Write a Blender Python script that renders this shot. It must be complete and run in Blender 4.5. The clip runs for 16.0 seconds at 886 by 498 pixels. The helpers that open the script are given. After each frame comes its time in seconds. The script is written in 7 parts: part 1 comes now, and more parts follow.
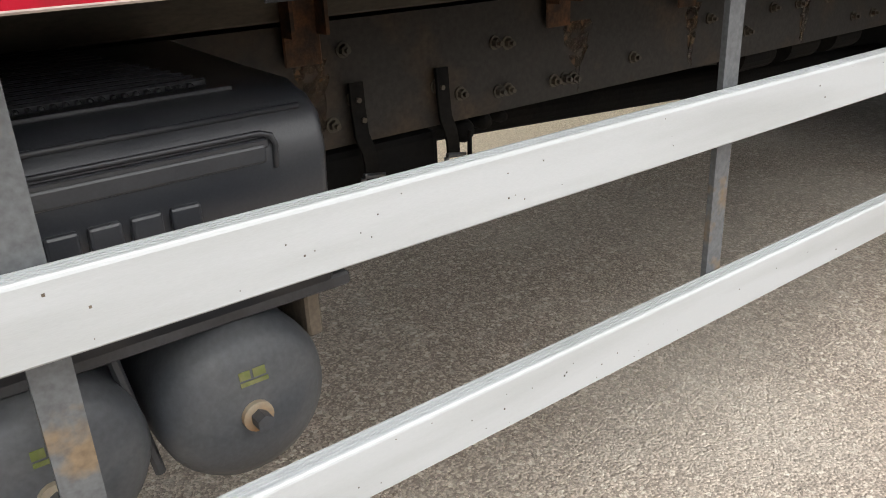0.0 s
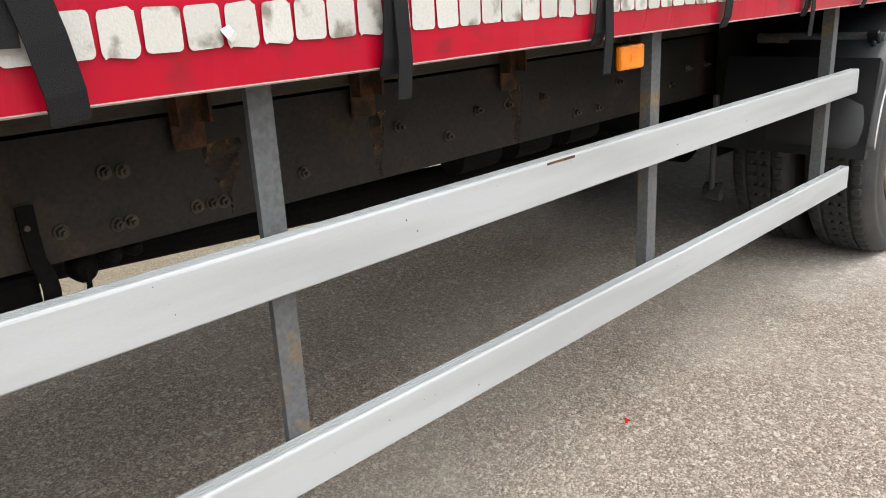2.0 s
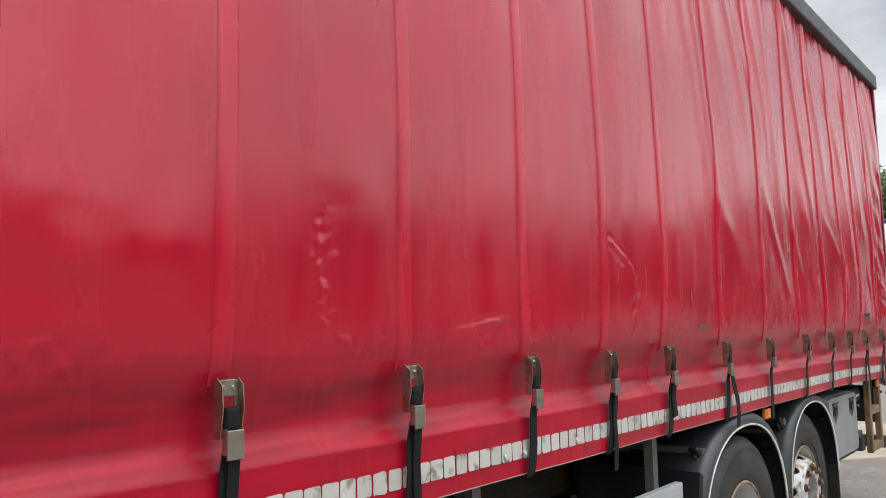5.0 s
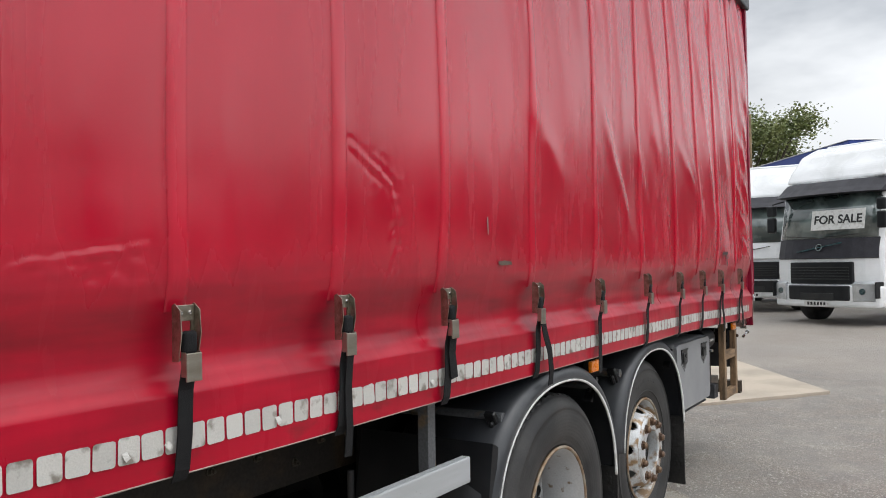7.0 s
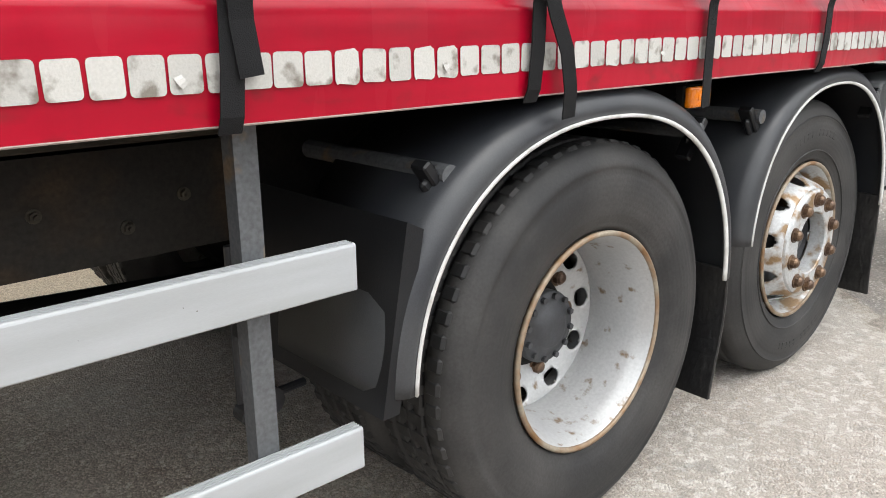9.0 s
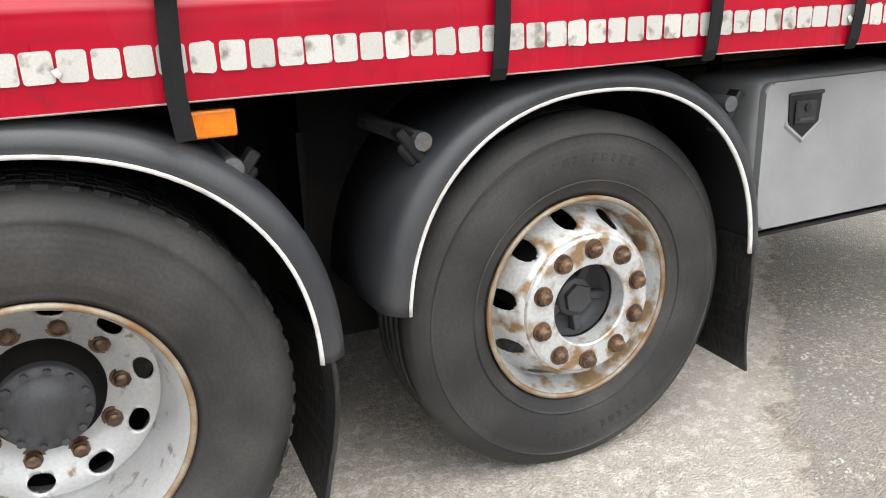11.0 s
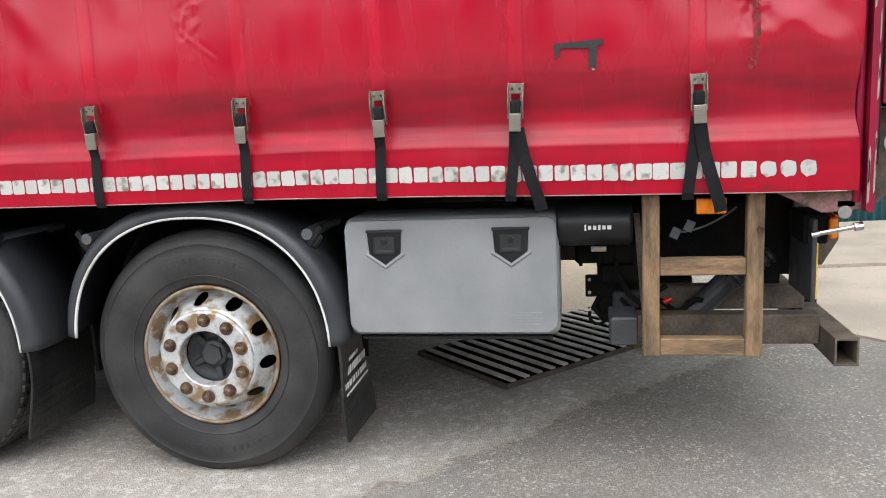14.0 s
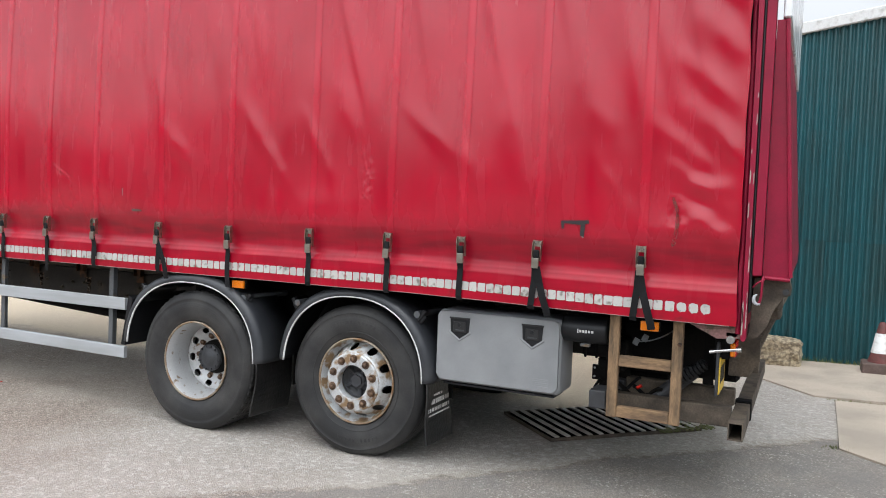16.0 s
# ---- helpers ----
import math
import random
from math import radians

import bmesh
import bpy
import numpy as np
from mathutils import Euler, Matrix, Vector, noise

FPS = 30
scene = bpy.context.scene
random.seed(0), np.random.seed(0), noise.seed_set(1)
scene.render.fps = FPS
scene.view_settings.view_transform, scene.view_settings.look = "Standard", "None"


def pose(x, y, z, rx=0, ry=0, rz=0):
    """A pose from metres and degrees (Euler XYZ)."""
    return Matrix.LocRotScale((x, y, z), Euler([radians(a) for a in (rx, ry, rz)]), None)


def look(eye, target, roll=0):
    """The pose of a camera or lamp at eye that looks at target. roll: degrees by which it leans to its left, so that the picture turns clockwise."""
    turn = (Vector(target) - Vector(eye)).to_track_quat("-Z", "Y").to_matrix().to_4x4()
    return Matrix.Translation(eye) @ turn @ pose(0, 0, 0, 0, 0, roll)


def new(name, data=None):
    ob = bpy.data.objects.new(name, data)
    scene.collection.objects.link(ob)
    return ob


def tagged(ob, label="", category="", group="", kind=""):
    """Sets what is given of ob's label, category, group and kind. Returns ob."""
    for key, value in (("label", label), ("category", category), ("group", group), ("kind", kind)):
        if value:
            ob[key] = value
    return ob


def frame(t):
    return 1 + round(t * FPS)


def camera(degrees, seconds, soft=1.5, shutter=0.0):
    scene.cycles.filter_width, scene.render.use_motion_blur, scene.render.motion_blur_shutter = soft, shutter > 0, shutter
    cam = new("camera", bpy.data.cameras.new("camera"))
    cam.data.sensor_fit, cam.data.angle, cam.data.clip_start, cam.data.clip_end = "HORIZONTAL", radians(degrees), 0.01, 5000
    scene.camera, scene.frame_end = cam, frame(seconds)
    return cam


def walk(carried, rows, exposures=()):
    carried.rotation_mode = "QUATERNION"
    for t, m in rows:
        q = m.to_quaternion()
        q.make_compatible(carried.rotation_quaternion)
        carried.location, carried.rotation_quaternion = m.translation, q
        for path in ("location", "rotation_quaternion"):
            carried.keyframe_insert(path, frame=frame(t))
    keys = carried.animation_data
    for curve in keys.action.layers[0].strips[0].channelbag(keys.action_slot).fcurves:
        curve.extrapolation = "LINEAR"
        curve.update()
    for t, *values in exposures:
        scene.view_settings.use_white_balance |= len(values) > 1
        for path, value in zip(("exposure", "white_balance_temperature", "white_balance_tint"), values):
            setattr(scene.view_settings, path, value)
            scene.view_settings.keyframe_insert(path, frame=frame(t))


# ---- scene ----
cam = camera(58.6, 16.0, soft=1.0)
PATH = [
    (0, (-4.512, -0.731, 1.14), (-3.411, 0.754, 0.376), -2.7),
    (0.5, (-4.398, -0.712, 1.151), (-3.192, 0.704, 0.416), -2.8),
    (1, (-4.267, -0.778, 1.153), (-2.986, 0.596, 0.467), -3.0),
    (1.5, (-4.094, -0.883, 1.177), (-2.778, 0.477, 0.53), -3.2),
    (2, (-3.916, -0.943, 1.189), (-2.567, 0.401, 0.579), -3.1),
    (2.5, (-3.83, -1.017, 1.223), (-2.445, 0.317, 0.673), -3.3),
    (3, (-3.905, -1.174, 1.307), (-2.484, 0.148, 0.824), -3.5),
    (3.1, (-3.933, -1.212, 1.325), (-2.503, 0.11, 0.866), -3.8),
    (3.5, (-4.008, -1.304, 1.427), (-2.552, 0.026, 1.091), -4.5),
    (4, (-4.057, -1.365, 1.502), (-2.594, -0.004, 1.406), -4.0),
    (4.5, (-4.074, -1.397, 1.529), (-2.587, -0.064, 1.65), -2.9),
    (4.7, (-4.077, -1.422, 1.548), (-2.573, -0.115, 1.727), -2.2),
    (6.8, (-3.233, -1.434, 1.538), (-1.546, -0.363, 1.627), -1.0),
    (7, (-3.058, -1.404, 1.524), (-1.377, -0.321, 1.566), -1.0),
    (7.5, (-2.597, -1.225, 1.392), (-0.951, -0.092, 1.31), -0.4),
    (8, (-2.216, -1.089, 1.265), (-0.645, 0.125, 1.019), 0.3),
    (8.2, (-2.085, -1.054, 1.232), (-0.567, 0.197, 0.869), 0.6),
    (10.3, (-0.332, -1.283, 1.231), (0.682, 0.32, 0.596), -1.4),
    (10.5, (-0.172, -1.33, 1.248), (0.804, 0.287, 0.591), -1.5),
    (11, (0.205, -1.545, 1.269), (1.008, 0.177, 0.645), -2.2),
    (11.5, (0.652, -1.704, 1.293), (1.308, 0.094, 0.712), -2.1),
    (12, (1.136, -1.913, 1.343), (1.792, -0.095, 0.827), -3.2),
    (12.5, (1.603, -2.14, 1.357), (2.064, -0.254, 0.877), -2.9),
    (13, (2.019, -2.308, 1.382), (2.135, -0.36, 0.941), -1.9),
    (13.5, (2.469, -2.566, 1.4), (2.284, -0.608, 1.036), -2.7),
    (14, (2.858, -2.761, 1.379), (2.518, -0.821, 1.036), -2.8),
    (14.5, (3.238, -3.1, 1.413), (2.703, -1.183, 1.215), -2.2),
    (15, (3.544, -3.577, 1.444), (2.828, -1.711, 1.379), 0.2),
    (15.5, (3.796, -4.038, 1.501), (2.976, -2.214, 1.459), 2.4),
    (16, (4.082, -4.412, 1.591), (3.242, -2.599, 1.503), 2.3),
]
EXPOSURES = [(0.0, 0.75, 6700, 10), (2.0, 0.66, 6600, 10), (3.0, 0.44, 6500, 10), (3.6, 0.33, 6500, 10), (4.7, 0.08, 6400, 10), (6.8, -0.07, 6350, 10), (7.5, 0.03, 6350, 10), (8.2, 0.28, 6400, 10), (10.3, 0.84, 6550, 10), (11.0, 0.76, 6550, 10), (12.0, 0.66, 6450, 10), (13.5, 0.56, 6350, 10), (14.5, 0.42, 6200, 10), (16.0, 0.24, 6150, 10)]

walk(cam, [(t, look(eye, target, roll)) for t, eye, target, roll in PATH], EXPOSURES)

# ---- world and sun: bright overcast ----
world = bpy.data.worlds.new("overcast_sky")
scene.world = world
world.use_nodes = True
wn, wl = world.node_tree.nodes, world.node_tree.links
wn.clear()
w_out = wn.new("ShaderNodeOutputWorld")
w_bg = wn.new("ShaderNodeBackground")
w_mix = wn.new("ShaderNodeMix")
w_mix.data_type = "RGBA"
w_mix.inputs["Factor"].default_value = 0.93
sky = wn.new("ShaderNodeTexSky")
sky.sky_type = "NISHITA"
sky.sun_disc = False
sky.sun_elevation, sky.sun_rotation = radians(61), radians(171)
w_co = wn.new("ShaderNodeTexCoord")
w_map = wn.new("ShaderNodeMapping")
w_map.inputs["Scale"].default_value = (1.0, 1.0, 2.6)
w_noise = wn.new("ShaderNodeTexNoise")
w_noise.inputs["Scale"].default_value = 1.7
w_noise.inputs["Detail"].default_value = 6
w_noise.inputs["Roughness"].default_value = 0.55
w_ramp = wn.new("ShaderNodeValToRGB")
w_ramp.color_ramp.elements[0].position, w_ramp.color_ramp.elements[0].color = 0.34, (5.6, 5.9, 6.3, 1)
w_ramp.color_ramp.elements[1].position, w_ramp.color_ramp.elements[1].color = 0.60, (14.0, 14.1, 14.1, 1)
wl.new(w_co.outputs["Generated"], w_map.inputs["Vector"])
wl.new(w_map.outputs["Vector"], w_noise.inputs["Vector"])
wl.new(w_noise.outputs["Fac"], w_ramp.inputs["Fac"])
wl.new(sky.outputs["Color"], w_mix.inputs["A"])
w_sep = wn.new("ShaderNodeSeparateXYZ")
wl.new(w_co.outputs["Generated"], w_sep.inputs["Vector"])
w_up = wn.new("ShaderNodeMapRange")
w_up.inputs["From Min"].default_value, w_up.inputs["From Max"].default_value = 0.0, 0.9
w_up.inputs["To Min"].default_value, w_up.inputs["To Max"].default_value = 0.66, 1.75
wl.new(w_sep.outputs["Z"], w_up.inputs["Value"])
w_lum = wn.new("ShaderNodeVectorMath")
w_lum.operation = "SCALE"
wl.new(w_ramp.outputs["Color"], w_lum.inputs[0])
w_side = wn.new("ShaderNodeMapRange")
w_side.inputs["From Min"].default_value, w_side.inputs["From Max"].default_value = -1.0, 0.45
w_side.inputs["To Min"].default_value, w_side.inputs["To Max"].default_value = 1.45, 0.54
wl.new(w_sep.outputs["Y"], w_side.inputs["Value"])
w_mul = wn.new("ShaderNodeMath")
w_mul.operation = "MULTIPLY"
wl.new(w_up.outputs["Result"], w_mul.inputs[0])
wl.new(w_side.outputs["Result"], w_mul.inputs[1])
wl.new(w_mul.outputs[0], w_lum.inputs["Scale"])
wl.new(w_lum.outputs["Vector"], w_mix.inputs["B"])
wl.new(w_mix.outputs["Result"], w_bg.inputs["Color"])
w_bg.inputs["Strength"].default_value = 0.115
wl.new(w_bg.outputs["Background"], w_out.inputs["Surface"])

sun_data = bpy.data.lights.new("sun", "SUN")
sun_data.energy, sun_data.angle, sun_data.color = 0.7, radians(35), (1.0, 0.96, 0.9)
sun = new("sun", sun_data)
sun.matrix_world = look((1, -6, 11), (0, 0, 0))


# ---- materials ----
def mat(name, base, rough=0.6, metal=0.0, dark=None, scale=6.0, fac=(0.4, 0.65), bump=0.0, bump_scale=60.0, fine=0.15, spec=0.5, stretch=(1, 1, 1), rand=0.0, coat=0.0):
    """A surface with two scales of variation: patches towards `dark`, fine grain, and relief."""
    m = bpy.data.materials.new(name)
    m.use_nodes = True
    n, l = m.node_tree.nodes, m.node_tree.links
    b = n["Principled BSDF"]
    b.inputs["Metallic"].default_value = metal
    b.inputs["Specular IOR Level"].default_value = spec
    b.inputs["Coat Weight"].default_value = coat
    b.inputs["Coat Roughness"].default_value = 0.15
    co = n.new("ShaderNodeTexCoord")
    mp = n.new("ShaderNodeMapping")
    mp.inputs["Scale"].default_value = stretch
    l.new(co.outputs["Object"], mp.inputs["Vector"])
    info = n.new("ShaderNodeObjectInfo")
    off = n.new("ShaderNodeVectorMath")
    off.operation = "MULTIPLY_ADD"
    off.inputs[1].default_value = (1, 1, 1)
    sc = n.new("ShaderNodeMath")
    sc.operation = "MULTIPLY"
    sc.inputs[1].default_value = 37.0
    l.new(info.outputs["Random"], sc.inputs[0])
    l.new(mp.outputs["Vector"], off.inputs[0])
    l.new(sc.outputs[0], off.inputs[2])
    big = n.new("ShaderNodeTexNoise")
    big.inputs["Scale"].default_value = scale
    big.inputs["Detail"].default_value = 5
    l.new(off.outputs[0], big.inputs["Vector"])
    ramp = n.new("ShaderNodeMapRange")
    ramp.inputs["From Min"].default_value, ramp.inputs["From Max"].default_value = fac
    l.new(big.outputs["Fac"], ramp.inputs["Value"])
    mix = n.new("ShaderNodeMix")
    mix.data_type = "RGBA"
    mix.inputs["A"].default_value = (*base, 1)
    mix.inputs["B"].default_value = (*(dark or [c * 0.75 for c in base]), 1)
    l.new(ramp.outputs["Result"], mix.inputs["Factor"])
    small = n.new("ShaderNodeTexNoise")
    small.inputs["Scale"].default_value = bump_scale
    small.inputs["Detail"].default_value = 4
    l.new(off.outputs[0], small.inputs["Vector"])
    val = n.new("ShaderNodeMapRange")
    val.inputs["To Min"].default_value, val.inputs["To Max"].default_value = 1 - fine, 1 + fine
    val.inputs["From Min"].default_value, val.inputs["From Max"].default_value = 0.3, 0.7
    l.new(small.outputs["Fac"], val.inputs["Value"])
    hue = n.new("ShaderNodeHueSaturation")
    l.new(mix.outputs["Result"], hue.inputs["Color"])
    if rand:
        add = n.new("ShaderNodeMapRange")
        add.inputs["To Min"].default_value, add.inputs["To Max"].default_value = 1 - rand, 1 + rand
        l.new(info.outputs["Random"], add.inputs["Value"])
        mul = n.new("ShaderNodeMath")
        mul.operation = "MULTIPLY"
        l.new(add.outputs["Result"], mul.inputs[0])
        l.new(val.outputs["Result"], mul.inputs[1])
        l.new(mul.outputs[0], hue.inputs["Value"])
    else:
        l.new(val.outputs["Result"], hue.inputs["Value"])
    l.new(hue.outputs["Color"], b.inputs["Base Color"])
    rr = n.new("ShaderNodeMapRange")
    rr.inputs["To Min"].default_value, rr.inputs["To Max"].default_value = max(rough - 0.08, 0.02), min(rough + 0.12, 1)
    l.new(big.outputs["Fac"], rr.inputs["Value"])
    l.new(rr.outputs["Result"], b.inputs["Roughness"])
    if bump:
        bp = n.new("ShaderNodeBump")
        bp.inputs["Strength"].default_value = bump
        bp.inputs["Distance"].default_value = 0.004
        l.new(small.outputs["Fac"], bp.inputs["Height"])
        l.new(bp.outputs["Normal"], b.inputs["Normal"])
    return m


def curtain_material(name, base, faded):
    """Lacquered vinyl: uneven gloss, soft quilting, rain streaks, and road film with painted shade along its foot."""
    m = bpy.data.materials.new(name)
    m.use_nodes = True
    n, l = m.node_tree.nodes, m.node_tree.links
    b = n["Principled BSDF"]
    b.inputs["Coat Weight"].default_value = 0.15
    co = n.new("ShaderNodeTexCoord")

    def noise_at(scale, stretch, detail=4):
        mp = n.new("ShaderNodeMapping")
        mp.inputs["Scale"].default_value = stretch
        l.new(co.outputs["Object"], mp.inputs["Vector"])
        t = n.new("ShaderNodeTexNoise")
        t.inputs["Scale"].default_value, t.inputs["Detail"].default_value = scale, detail
        l.new(mp.outputs["Vector"], t.inputs["Vector"])
        return t.outputs["Fac"]

    def ramp(src, a, c, lo, hi):
        r = n.new("ShaderNodeMapRange")
        for key, v in zip(("From Min", "From Max", "To Min", "To Max"), (a, c, lo, hi)):
            r.inputs[key].default_value = v
        l.new(src, r.inputs["Value"])
        return r.outputs["Result"]

    def blend(f, a, c):
        r = n.new("ShaderNodeMix")
        r.data_type = "RGBA"
        l.new(f, r.inputs["Factor"])
        for key, v in (("A", a), ("B", c)):
            if isinstance(v, tuple):
                r.inputs[key].default_value = (*v, 1)
            else:
                l.new(v, r.inputs[key])
        return r.outputs["Result"]

    def times(a, c):
        r = n.new("ShaderNodeMath")
        r.operation = "MULTIPLY"
        l.new(a, r.inputs[0])
        l.new(c, r.inputs[1])
        return r.outputs[0]

    sep = n.new("ShaderNodeSeparateXYZ")
    l.new(co.outputs["Object"], sep.inputs["Vector"])
    z = sep.outputs["Z"]
    col = blend(ramp(noise_at(1.3, (1, 1, 1)), 0.4, 0.65, 0, 1), base, faded)
    col = blend(ramp(noise_at(9, (2.2, 2, 0.25)), 0.55, 0.75, 0, 0.35), col, tuple(c * 0.72 for c in base))
    # road film in long smears, thrown up by the wheels, with the gathered band's shade painted in
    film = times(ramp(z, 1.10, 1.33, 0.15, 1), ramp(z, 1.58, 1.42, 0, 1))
    smear_shade = times(film, ramp(noise_at(5, (0.6, 1, 3.5), 4), 0.36, 0.66, 0.16, 0.62))
    col = blend(smear_shade, col, (0.09, 0.004, 0.010))
    spots = times(ramp(z, 1.24, 1.10, 0, 1), ramp(noise_at(13, (1, 1, 1.6), 6), 0.55, 0.72, 0, 0.5))
    col = blend(spots, col, (0.09, 0.02, 0.018))
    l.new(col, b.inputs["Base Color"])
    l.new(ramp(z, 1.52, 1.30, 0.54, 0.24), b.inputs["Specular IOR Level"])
    gloss = noise_at(3.0, (3.2, 1, 0.45), 6)
    dull = n.new("ShaderNodeMath")
    dull.operation = "MULTIPLY_ADD"
    dull.inputs[1].default_value = 0.10
    l.new(ramp(z, 1.60, 1.42, 0, 1), dull.inputs[0])
    l.new(ramp(gloss, 0.3, 0.7, 0.17, 0.32), dull.inputs[2])
    l.new(dull.outputs[0], b.inputs["Roughness"])
    l.new(ramp(gloss, 0.3, 0.7, 0.10, 0.36), b.inputs["Coat Roughness"])
    one = n.new("ShaderNodeBump")
    one.inputs["Strength"].default_value, one.inputs["Distance"].default_value = 0.35, 0.006
    l.new(noise_at(7, (1.0, 1, 0.55), 3), one.inputs["Height"])
    two = n.new("ShaderNodeBump")
    two.inputs["Strength"].default_value, two.inputs["Distance"].default_value = 0.06, 0.001
    l.new(noise_at(160, (1, 1, 1), 2), two.inputs["Height"])
    l.new(one.outputs["Normal"], two.inputs["Normal"])
    l.new(two.outputs["Normal"], b.inputs["Normal"])
    l.new(one.outputs["Normal"], b.inputs["Coat Normal"])
    return m


